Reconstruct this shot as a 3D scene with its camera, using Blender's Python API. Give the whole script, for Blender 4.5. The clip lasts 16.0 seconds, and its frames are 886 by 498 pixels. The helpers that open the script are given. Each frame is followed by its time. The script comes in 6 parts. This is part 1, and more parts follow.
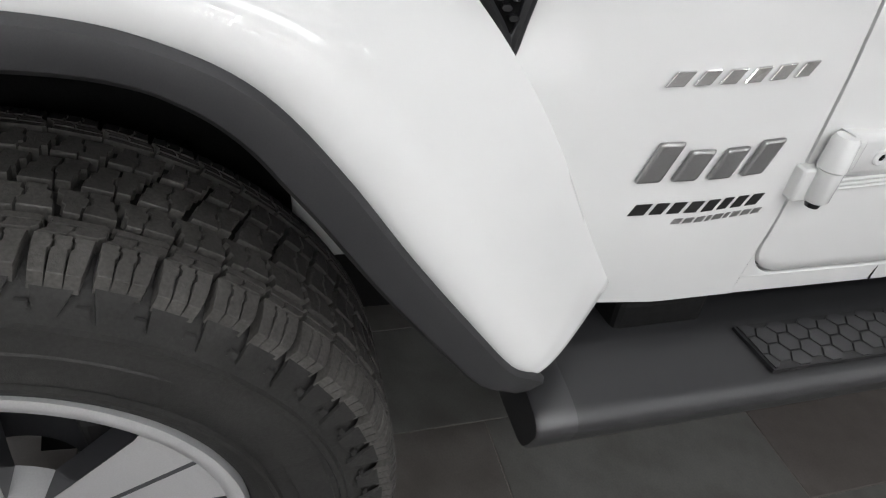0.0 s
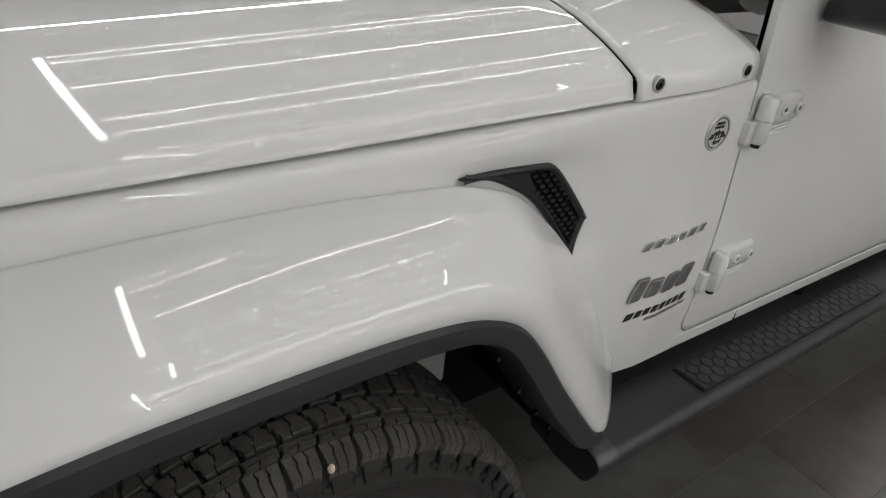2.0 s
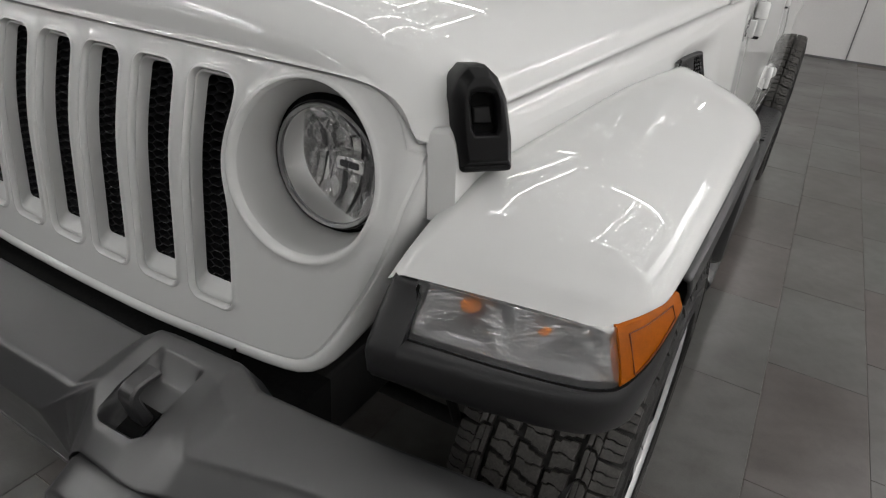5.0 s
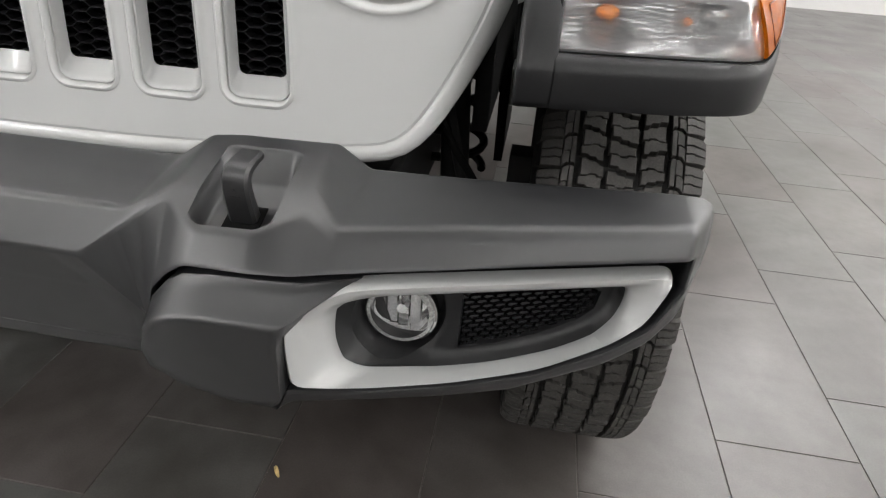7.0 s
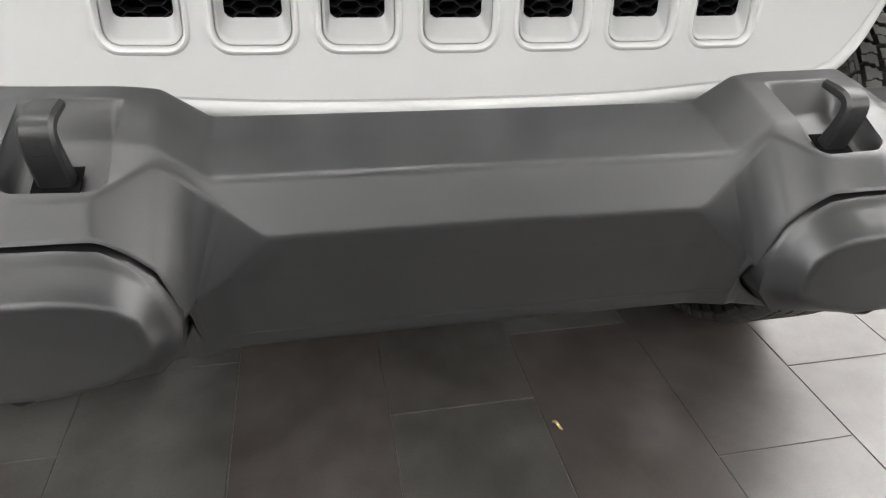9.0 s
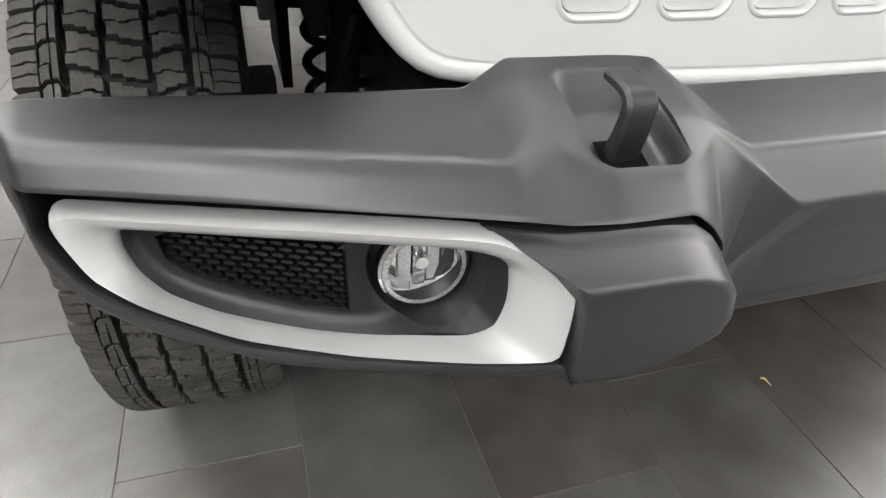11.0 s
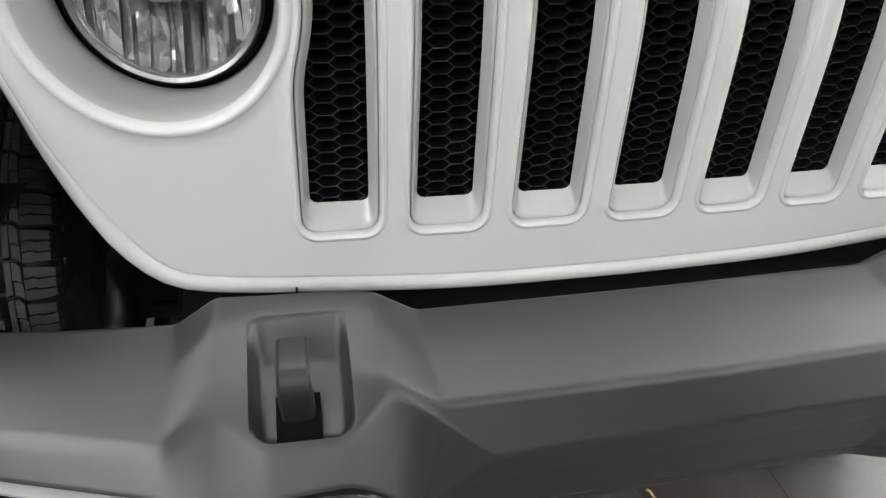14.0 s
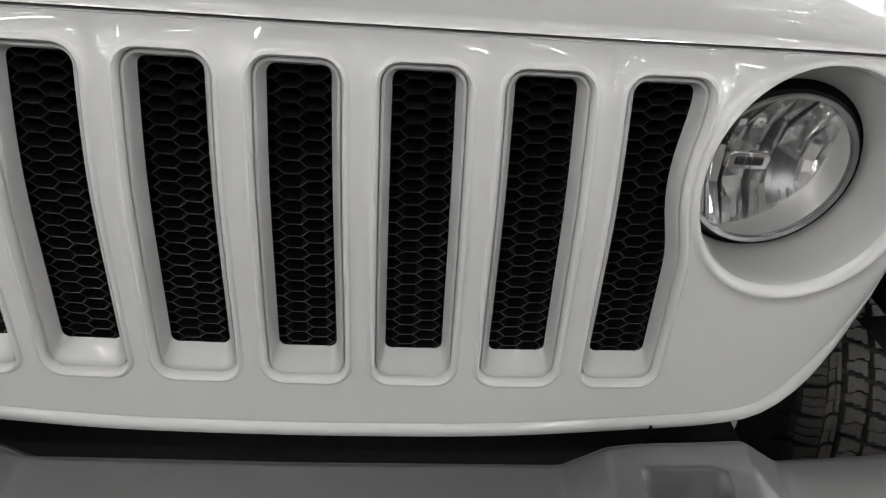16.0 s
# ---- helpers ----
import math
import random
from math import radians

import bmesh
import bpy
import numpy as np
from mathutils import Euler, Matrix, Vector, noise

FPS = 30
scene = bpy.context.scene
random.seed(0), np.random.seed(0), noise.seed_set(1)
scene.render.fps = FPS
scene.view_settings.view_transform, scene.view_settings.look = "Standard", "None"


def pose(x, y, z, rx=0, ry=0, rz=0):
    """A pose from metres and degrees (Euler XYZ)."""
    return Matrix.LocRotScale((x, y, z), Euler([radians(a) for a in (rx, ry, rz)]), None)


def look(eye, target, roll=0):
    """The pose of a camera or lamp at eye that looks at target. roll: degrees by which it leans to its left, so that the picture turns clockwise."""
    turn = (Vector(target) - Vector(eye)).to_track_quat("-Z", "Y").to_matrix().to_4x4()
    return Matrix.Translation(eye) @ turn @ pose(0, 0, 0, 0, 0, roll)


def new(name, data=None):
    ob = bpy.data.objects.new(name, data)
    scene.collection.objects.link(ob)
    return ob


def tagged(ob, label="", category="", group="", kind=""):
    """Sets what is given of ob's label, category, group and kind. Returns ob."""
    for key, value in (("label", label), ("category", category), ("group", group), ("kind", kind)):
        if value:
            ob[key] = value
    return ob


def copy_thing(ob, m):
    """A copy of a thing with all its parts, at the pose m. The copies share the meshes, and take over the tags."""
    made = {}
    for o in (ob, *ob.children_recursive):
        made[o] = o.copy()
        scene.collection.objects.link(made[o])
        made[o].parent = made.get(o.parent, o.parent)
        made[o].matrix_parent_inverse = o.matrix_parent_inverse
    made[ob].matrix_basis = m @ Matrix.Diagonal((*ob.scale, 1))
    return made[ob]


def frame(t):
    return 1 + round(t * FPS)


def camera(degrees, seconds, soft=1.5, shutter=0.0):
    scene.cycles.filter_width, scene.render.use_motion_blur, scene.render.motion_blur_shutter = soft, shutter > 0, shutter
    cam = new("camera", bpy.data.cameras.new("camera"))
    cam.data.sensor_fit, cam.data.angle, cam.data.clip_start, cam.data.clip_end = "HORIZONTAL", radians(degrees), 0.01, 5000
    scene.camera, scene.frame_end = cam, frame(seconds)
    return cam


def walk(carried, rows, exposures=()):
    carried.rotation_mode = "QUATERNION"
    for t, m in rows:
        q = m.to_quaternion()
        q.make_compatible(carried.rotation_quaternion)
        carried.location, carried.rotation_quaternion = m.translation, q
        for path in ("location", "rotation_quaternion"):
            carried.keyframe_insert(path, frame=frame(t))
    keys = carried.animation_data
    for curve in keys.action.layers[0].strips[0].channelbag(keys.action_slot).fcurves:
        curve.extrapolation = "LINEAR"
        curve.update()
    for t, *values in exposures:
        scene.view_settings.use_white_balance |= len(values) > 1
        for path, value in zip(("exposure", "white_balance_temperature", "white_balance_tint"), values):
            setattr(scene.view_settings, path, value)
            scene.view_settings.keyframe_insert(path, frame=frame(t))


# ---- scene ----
cam = camera(70.8, 16.0, soft=1.2)
PATH = [
    (0, (1.306, 0.177, 1.092), (-0.208, 0.668, -0.12), 6.5),
    (0.5, (1.294, 0.189, 1.203), (-0.167, 0.772, -0.031), 6.5),
    (1, (1.344, 0.091, 1.335), (-0.083, 0.815, 0.136), 6.2),
    (1.5, (1.37, -0.127, 1.394), (-0.037, 0.768, 0.29), 5.3),
    (2, (1.359, -0.296, 1.394), (-0.026, 0.736, 0.384), 5.5),
    (2.5, (1.282, -0.446, 1.346), (-0.045, 0.697, 0.38), 5.5),
    (3, (1.215, -0.628, 1.323), (-0.028, 0.613, 0.365), 5.6),
    (3.5, (1.191, -0.823, 1.325), (0.024, 0.491, 0.37), 5.4),
    (3.7, (1.186, -0.887, 1.323), (0.054, 0.458, 0.37), 5.2),
    (5.8, (0.794, -1.193, 1.193), (0.201, 0.458, 0.234), 4.6),
    (6, (0.768, -1.231, 1.162), (0.241, 0.444, 0.205), 4.5),
    (6.5, (0.73, -1.288, 1.067), (0.361, 0.429, 0.11), 4.3),
    (7, (0.648, -1.29, 0.993), (0.433, 0.43, -0.005), 4.2),
    (7.5, (0.479, -1.282, 0.967), (0.427, 0.424, -0.075), 3.8),
    (8, (0.292, -1.3, 0.956), (0.366, 0.393, -0.106), 3.3),
    (8.5, (0.066, -1.334, 0.973), (0.286, 0.348, -0.086), 2.5),
    (9, (-0.165, -1.292, 0.941), (0.215, 0.352, -0.133), 2.8),
    (9.5, (-0.383, -1.238, 0.913), (0.098, 0.375, -0.167), 2.9),
    (10, (-0.621, -1.183, 0.914), (-0.101, 0.403, -0.187), 2.7),
    (10.2, (-0.663, -1.173, 0.923), (-0.157, 0.396, -0.209), 3.4),
    (12.5, (-0.629, -1.16, 0.891), (-0.066, 0.381, -0.253), 2.7),
    (13, (-0.567, -1.17, 0.901), (-0.042, 0.39, -0.235), 2.5),
    (13.5, (-0.474, -1.161, 0.985), (0.003, 0.424, -0.138), 2.9),
    (14, (-0.349, -1.124, 1.128), (0.034, 0.439, -0.059), 3.4),
    (14.5, (-0.285, -1.077, 1.232), (0.063, 0.483, 0.03), 4.7),
    (15, (-0.18, -1.099, 1.267), (0.097, 0.529, 0.138), 4.5),
    (15.5, (-0.041, -1.096, 1.256), (0.163, 0.555, 0.146), 4.5),
    (16, (0.094, -1.068, 1.238), (0.222, 0.588, 0.124), 4.7),
]
walk(cam, [(t, look(eye, aim, roll)) for t, eye, aim, roll in PATH], exposures=((0, 0.22, 6290, 10), (0.5, -0.2, 6390, 10), (1, -0.35, 6500, 10), (1.5, -0.42, 6500, 10), (2, -0.64, 6500, 10), (2.5, -0.85, 6500, 10), (3, -0.97, 6500, 10), (3.5, -0.8, 6500, 10), (6, 0.38, 6500, 10), (6.5, 0.66, 6500, 10), (7, 0.9, 6500, 10), (8, 1.22, 6500, 10), (9, 1.3, 6500, 10), (9.5, 1.38, 6500, 10), (10, 1.43, 6500, 10), (12.5, 1.47, 6500, 10), (13, 1.36, 6500, 10), (14, 0.98, 6500, 10), (15, 0.66, 6500, 10), (16, 0.45, 6500, 10)))

from mathutils.geometry import delaunay_2d_cdt

# ---- world and light ----
world = bpy.data.worlds.new("world")
scene.world = world
world.use_nodes = True
wn = world.node_tree.nodes
sky = world.node_tree.nodes.new("ShaderNodeTexSky")
sky.sky_type, sky.sun_disc = "NISHITA", False
sky.sun_elevation, sky.sun_rotation = radians(40), radians(120)
world.node_tree.links.new(sky.outputs[0], wn["Background"].inputs[0])
wn["Background"].inputs[1].default_value = 0.05

LAMP_POWER = 50.0
AXLE_Y, AXLE_Z = -0.118, 0.407


# ---- materials ----
def material(name, base, rough=0.5, metal=0.0, coat=0.0, spec=0.5, grain=0.0, grain_size=200.0, bump=0.0, bump_size=400.0, stain=0.0, stain_size=3.0, random_amount=0.0, rough_var=0.0):
    """A node material with grain and stains at two scales and fine relief, in object space metres."""
    m = bpy.data.materials.new(name)
    m.use_nodes = True
    nt = m.node_tree
    b = nt.nodes["Principled BSDF"]
    b.inputs["Base Color"].default_value = (*base, 1)
    b.inputs["Roughness"].default_value = rough
    b.inputs["Metallic"].default_value = metal
    b.inputs["Coat Weight"].default_value = coat
    b.inputs["Coat Roughness"].default_value = 0.02
    b.inputs["Specular IOR Level"].default_value = spec
    pos = nt.nodes.new("ShaderNodeTexCoord")
    value = None
    for amount, size, detail in ((grain, grain_size, 2.0), (stain, stain_size, 5.0)):
        if amount <= 0:
            continue
        tex = nt.nodes.new("ShaderNodeTexNoise")
        tex.inputs["Scale"].default_value, tex.inputs["Detail"].default_value = size, detail
        nt.links.new(pos.outputs["Object"], tex.inputs["Vector"])
        rng = nt.nodes.new("ShaderNodeMapRange")
        rng.inputs[1].default_value, rng.inputs[2].default_value = 0.3, 0.7
        rng.inputs[3].default_value, rng.inputs[4].default_value = 1 - amount, 1 + amount
        nt.links.new(tex.outputs["Fac"], rng.inputs[0])
        if value is None:
            value = rng.outputs[0]
        else:
            mul = nt.nodes.new("ShaderNodeMath")
            mul.operation = "MULTIPLY"
            nt.links.new(value, mul.inputs[0]), nt.links.new(rng.outputs[0], mul.inputs[1])
            value = mul.outputs[0]
    if random_amount > 0:
        info = nt.nodes.new("ShaderNodeObjectInfo")
        rng = nt.nodes.new("ShaderNodeMapRange")
        rng.inputs[3].default_value, rng.inputs[4].default_value = 1 - random_amount, 1 + random_amount
        nt.links.new(info.outputs["Random"], rng.inputs[0])
        if value is None:
            value = rng.outputs[0]
        else:
            mul = nt.nodes.new("ShaderNodeMath")
            mul.operation = "MULTIPLY"
            nt.links.new(value, mul.inputs[0]), nt.links.new(rng.outputs[0], mul.inputs[1])
            value = mul.outputs[0]
    if value is not None:
        sc = nt.nodes.new("ShaderNodeVectorMath")
        sc.operation = "SCALE"
        sc.inputs[0].default_value = base
        nt.links.new(value, sc.inputs["Scale"])
        nt.links.new(sc.outputs[0], b.inputs["Base Color"])
    if rough_var > 0:
        tex = nt.nodes.new("ShaderNodeTexNoise")
        tex.inputs["Scale"].default_value, tex.inputs["Detail"].default_value = 6.0, 6.0
        nt.links.new(pos.outputs["Object"], tex.inputs["Vector"])
        rng = nt.nodes.new("ShaderNodeMapRange")
        rng.inputs[1].default_value, rng.inputs[2].default_value = 0.3, 0.7
        rng.inputs[3].default_value, rng.inputs[4].default_value = max(rough - rough_var, 0.02), rough + rough_var
        nt.links.new(tex.outputs["Fac"], rng.inputs[0])
        nt.links.new(rng.outputs[0], b.inputs["Roughness"])
    if bump > 0:
        tex = nt.nodes.new("ShaderNodeTexNoise")
        tex.inputs["Scale"].default_value, tex.inputs["Detail"].default_value = bump_size, 3.0
        nt.links.new(pos.outputs["Object"], tex.inputs["Vector"])
        bp = nt.nodes.new("ShaderNodeBump")
        bp.inputs["Strength"].default_value, bp.inputs["Distance"].default_value = bump, 0.001
        nt.links.new(tex.outputs["Fac"], bp.inputs["Height"])
        nt.links.new(bp.outputs[0], b.inputs["Normal"])
    return m


def clear_cover(name, tint, gloss=0.02, milk=0.0, blur=0.0, ior=1.5):
    """Clear lamp cover: see-through with a mirror-like skin."""
    m = bpy.data.materials.new(name)
    m.use_nodes = True
    nt = m.node_tree
    nt.nodes.remove(nt.nodes["Principled BSDF"])
    tr, gl, mix, fr = (nt.nodes.new("ShaderNode" + k) for k in ("BsdfTransparent", "BsdfGlossy", "MixShader", "Fresnel"))
    if blur > 0:
        tr = nt.nodes.new("ShaderNodeBsdfRefraction")
        tr.inputs["Roughness"].default_value, tr.inputs["IOR"].default_value = blur, 1.16
    tr.inputs[0].default_value = (*tint, 1)
    gl.inputs["Roughness"].default_value = gloss
    fr.inputs[0].default_value = ior
    nt.links.new(fr.outputs[0], mix.inputs[0])
    base = tr.outputs[0]
    if milk > 0:
        df, mx = nt.nodes.new("ShaderNodeBsdfDiffuse"), nt.nodes.new("ShaderNodeMixShader")
        df.inputs[0].default_value, mx.inputs[0].default_value = (0.8, 0.8, 0.8, 1), milk
        nt.links.new(base, mx.inputs[1]), nt.links.new(df.outputs[0], mx.inputs[2])
        base = mx.outputs[0]
    nt.links.new(base, mix.inputs[1]), nt.links.new(gl.outputs[0], mix.inputs[2])
    nt.links.new(mix.outputs[0], nt.nodes["Material Output"].inputs[0])
    return m


def glow(name, colour, strength):
    m = bpy.data.materials.new(name)
    m.use_nodes = True
    b = m.node_tree.nodes["Principled BSDF"]
    b.inputs["Base Color"].default_value = (0.8, 0.8, 0.8, 1)
    b.inputs["Emission Color"].default_value = (*colour, 1)
    b.inputs["Emission Strength"].default_value = strength
    return m


WHITE = material("white_paint", (0.68, 0.684, 0.676), 0.5, coat=1.0, spec=0.12, grain=0.006, grain_size=900)
WHITE.node_tree.nodes["Principled BSDF"].inputs["Coat Roughness"].default_value = 0.012
SILVER = material("silver_paint", (0.48, 0.485, 0.48), 0.36, metal=0.35, coat=0.5, grain=0.03, grain_size=1500)
BEZEL = material("satin_bezel_paint", (0.60, 0.602, 0.595), 0.34, metal=0.1, coat=0.4, grain=0.02, grain_size=1500)
SILVER_WHITE = material("pale_silver_paint", (0.52, 0.525, 0.52), 0.44, metal=0.15, coat=0.15, grain=0.02, grain_size=1500)
FOG_REFLECTOR = material("fog_lamp_reflector", (0.85, 0.85, 0.86), 0.29, metal=0.55, grain=0.15, grain_size=400)
RIBBED = material("ribbed_clear_plastic", (0.6, 0.6, 0.6), 0.15, metal=0.6, grain=0.4, grain_size=350)
PLASTIC = material("textured_black_plastic", (0.0185, 0.0185, 0.020), 0.41, spec=0.95, grain=0.12, grain_size=900, bump=0.08, bump_size=1400, stain=0.10, stain_size=5, rough_var=0.05)
PLASTIC_TRIM = material("matt_black_trim", (0.026, 0.026, 0.0275), 0.42, spec=0.5, grain=0.12, grain_size=900, bump=0.12, bump_size=1400, stain=0.08, stain_size=5, rough_var=0.04)
PLASTIC_DARK = material("dark_plastic", (0.013, 0.013, 0.014), 0.40, spec=0.45, grain=0.1, grain_size=500, bump=0.12, bump_size=900)
GLOSS_BLACK = material("gloss_black_plastic", (0.012, 0.012, 0.013), 0.22, stain=0.1, stain_size=20)
RUBBER = material("tyre_rubber", (0.021, 0.0205, 0.0195), 0.66, spec=0.35, grain=0.18, grain_size=240, bump=0.4, bump_size=600, stain=0.25, stain_size=14, rough_var=0.1)
TREAD = material("tread_rubber", (0.064, 0.061, 0.057), 0.65, spec=0.3, grain=0.22, grain_size=300, bump=0.4, bump_size=500, stain=0.25, stain_size=18)
LINER = material("liner_black", (0.008, 0.008, 0.008), 0.8, spec=0.12, grain=0.2, grain_size=120, bump=0.3, bump_size=200)
STEEL = material("undercoated_steel", (0.022, 0.022, 0.022), 0.6, spec=0.25, metal=0.3, stain=0.3, stain_size=12, bump=0.2, bump_size=120)
ALLOY = material("machined_alloy", (0.56, 0.56, 0.565), 0.32, metal=0.55, grain=0.04, grain_size=600)
ALLOY_DARK = material("dark_painted_alloy", (0.06, 0.06, 0.065), 0.3, metal=0.5, coat=0.6, grain=0.05, grain_size=500)
CHROME = material("chrome", (0.8, 0.8, 0.8), 0.08, metal=1.0, stain=0.03, stain_size=30)
BADGE_GREY = material("brushed_badge", (0.30, 0.30, 0.30), 0.28, metal=0.85, grain=0.06, grain_size=900)
BLACK_PRINT = material("black_print", (0.01, 0.01, 0.01), 0.4, grain=0.1, grain_size=200)
REFLECTOR = material("lamp_reflector", (0.92, 0.92, 0.92), 0.05, metal=0.85, stain=0.12, stain_size=60)
REFLECTOR_DULL = material("satin_lamp_reflector", (0.38, 0.38, 0.385), 0.26, metal=0.7, stain=0.25, stain_size=40)
BULB_AMBER = material("amber_bulb", (0.75, 0.22, 0.03), 0.25, stain=0.1, stain_size=50)
AMBER_EDGE = material("amber_lens_edge", (0.16, 0.03, 0.003), 0.3, stain=0.1, stain_size=40)
AMBER = material("amber_lens", (0.33, 0.080, 0.0003), 0.30, spec=0.12, grain=0.08, grain_size=300, stain=0.15, stain_size=40)
LENS = clear_cover("clear_lens", (0.98, 0.98, 0.98), ior=1.3)
FROST = clear_cover("frosted_lens", (0.97, 0.97, 0.97), 0.06, 0.06, 0.40)
LATCH_BLACK = material("satin_black_plastic", (0.006, 0.006, 0.0065), 0.36, spec=0.18, grain=0.1, grain_size=500, bump=0.08, bump_size=900)
HOOK_BLACK = material("painted_steel_hook", (0.022, 0.022, 0.023), 0.40, spec=0.6, grain=0.12, grain_size=500, bump=0.12, bump_size=500)
MESH_BLACK = material("mesh_black_plastic", (0.008, 0.008, 0.009), 0.40, spec=0.30, stain=0.1, stain_size=20)
# near-black for rubber seals, and for shade inside gaps and holes
GAP = material("gap_shadow_rubber", (0.006, 0.006, 0.006), 0.9, spec=0.06, grain=0.1, grain_size=100)
TILE = material("grey_floor_tile", (0.148, 0.140, 0.138), 0.32, spec=0.85, grain=0.10, grain_size=260, bump=0.05, bump_size=60, random_amount=0.13)


def weathered_tile(m):
    """Soft cloudy dirt, warm and cold patches and uneven polish over the stone-look tiles."""
    nt = m.node_tree
    b = nt.nodes["Principled BSDF"]
    pos = nt.nodes.new("ShaderNodeNewGeometry")
    source = b.inputs["Base Color"].links[0].from_socket
    for size, dark, warm, low, high in ((0.9, 0.52, 0.96, 0.25, 0.8), (3.4, 0.66, 0.97, 0.25, 0.85), (14.0, 0.72, 0.98, 0.3, 0.8)):
        tex = nt.nodes.new("ShaderNodeTexNoise")
        tex.inputs["Scale"].default_value, tex.inputs["Detail"].default_value, tex.inputs["Roughness"].default_value = size, 6.0, 0.62
        nt.links.new(pos.outputs["Position"], tex.inputs["Vector"])
        rng = nt.nodes.new("ShaderNodeMapRange")
        rng.interpolation_type = "SMOOTHSTEP"
        rng.inputs[1].default_value, rng.inputs[2].default_value = low, high
        nt.links.new(tex.outputs["Fac"], rng.inputs[0])
        mix = nt.nodes.new("ShaderNodeMix")
        mix.data_type, mix.blend_type = "RGBA", "MULTIPLY"
        mix.inputs[7].default_value = (dark, dark * warm, dark * warm * warm, 1)
        nt.links.new(rng.outputs[0], mix.inputs[0])
        nt.links.new(source, mix.inputs[6])
        source = mix.outputs[2]
    info, ramp, mix = (nt.nodes.new("ShaderNode" + k) for k in ("ObjectInfo", "ValToRGB", "Mix"))
    ramp.color_ramp.elements[0].color, ramp.color_ramp.elements[1].color = (1.03, 0.955, 0.92, 1), (0.90, 0.975, 0.945, 1)
    mix.data_type, mix.blend_type = "RGBA", "MULTIPLY"
    mix.inputs[0].default_value = 1.0
    nt.links.new(info.outputs["Random"], ramp.inputs[0])
    nt.links.new(source, mix.inputs[6]), nt.links.new(ramp.outputs[0], mix.inputs[7])
    nt.links.new(mix.outputs[2], b.inputs["Base Color"])
    tex = nt.nodes.new("ShaderNodeTexNoise")
    tex.inputs["Scale"].default_value, tex.inputs["Detail"].default_value = 2.2, 4.0
    nt.links.new(pos.outputs["Position"], tex.inputs["Vector"])
    rng = nt.nodes.new("ShaderNodeMapRange")
    rng.interpolation_type = "SMOOTHSTEP"
    rng.inputs[1].default_value, rng.inputs[2].default_value, rng.inputs[3].default_value, rng.inputs[4].default_value = 0.3, 0.7, 0.29, 0.38
    nt.links.new(tex.outputs["Fac"], rng.inputs[0])
    nt.links.new(rng.outputs[0], b.inputs["Roughness"])


weathered_tile(TILE)
GROUT = material("pale_brown_grout", (0.165, 0.150, 0.138), 0.9, grain=0.2, grain_size=120, stain=0.2, stain_size=4)
# for the skirting and joint, and for two unseen walls darkened to lessen fill
DARK_WALL = material("dark_grey_unseen_wall_and_skirting", (0.16, 0.16, 0.16), 0.7, grain=0.03, grain_size=60, bump=0.1, bump_size=150, stain=0.05, stain_size=1.0)
GLASS = material("tinted_glass", (0.012, 0.014, 0.014), 0.03, spec=0.6, stain=0.02, stain_size=5)
WALL = material("white_wall_paint", (0.78, 0.77, 0.76), 0.6, grain=0.02, grain_size=60, bump=0.1, bump_size=150, stain=0.03, stain_size=1.0)
CEIL = material("grey_ceiling_paint", (0.55, 0.55, 0.54), 0.8, grain=0.03, grain_size=40, stain=0.04, stain_size=1.0)
LEAF = material("dry_leaf", (0.62, 0.46, 0.20), 0.6, stain=0.3, stain_size=90)
STONE = material("pale_pebble", (0.62, 0.50, 0.36), 0.7, stain=0.2, stain_size=120)
GLOW = glow("lamp_tube", (1.0, 0.988, 0.975), LAMP_POWER)
GLOW_PANEL = glow("light_panel", (1.0, 0.988, 0.975), LAMP_POWER * 0.11)
GLOW_SOFT = glow("dimmed_lamp_tube", (1.0, 0.988, 0.975), LAMP_POWER * 0.62)


# ---- mesh tools ----
def finish(name, bm, mat, parent=None, label="", sharp=38, smooth=True, weld=True):
    """Links a bmesh as ONE mesh object; the whole of it takes one material."""
    if weld:
        bmesh.ops.remove_doubles(bm, verts=bm.verts, dist=1e-5)
    me = bpy.data.meshes.new(name)
    bm.to_mesh(me)
    bm.free()
    me.materials.append(mat)
    if smooth:
        me.polygons.foreach_set("use_smooth", [True] * len(me.polygons))
        me.set_sharp_from_angle(angle=radians(sharp))
    ob = new(name, me)
    if parent is not None:
        ob.parent = parent
    if label:
        tagged(ob, label)
    return ob


def part(name, bm, mat, parent, label="", **k):
    return finish(name, bm, mat, parent, label, **k)


def thick(ob, t, offset=-1.0):
    s = ob.modifiers.new("thickness", "SOLIDIFY")
    s.thickness, s.offset = t, offset
    return ob


def rounded(ob, w, n=2, angle=30):
    b = ob.modifiers.new("edge", "BEVEL")
    b.width, b.segments, b.limit_method, b.angle_limit = w, n, "ANGLE", radians(angle)
    b.harden_normals = False
    return ob


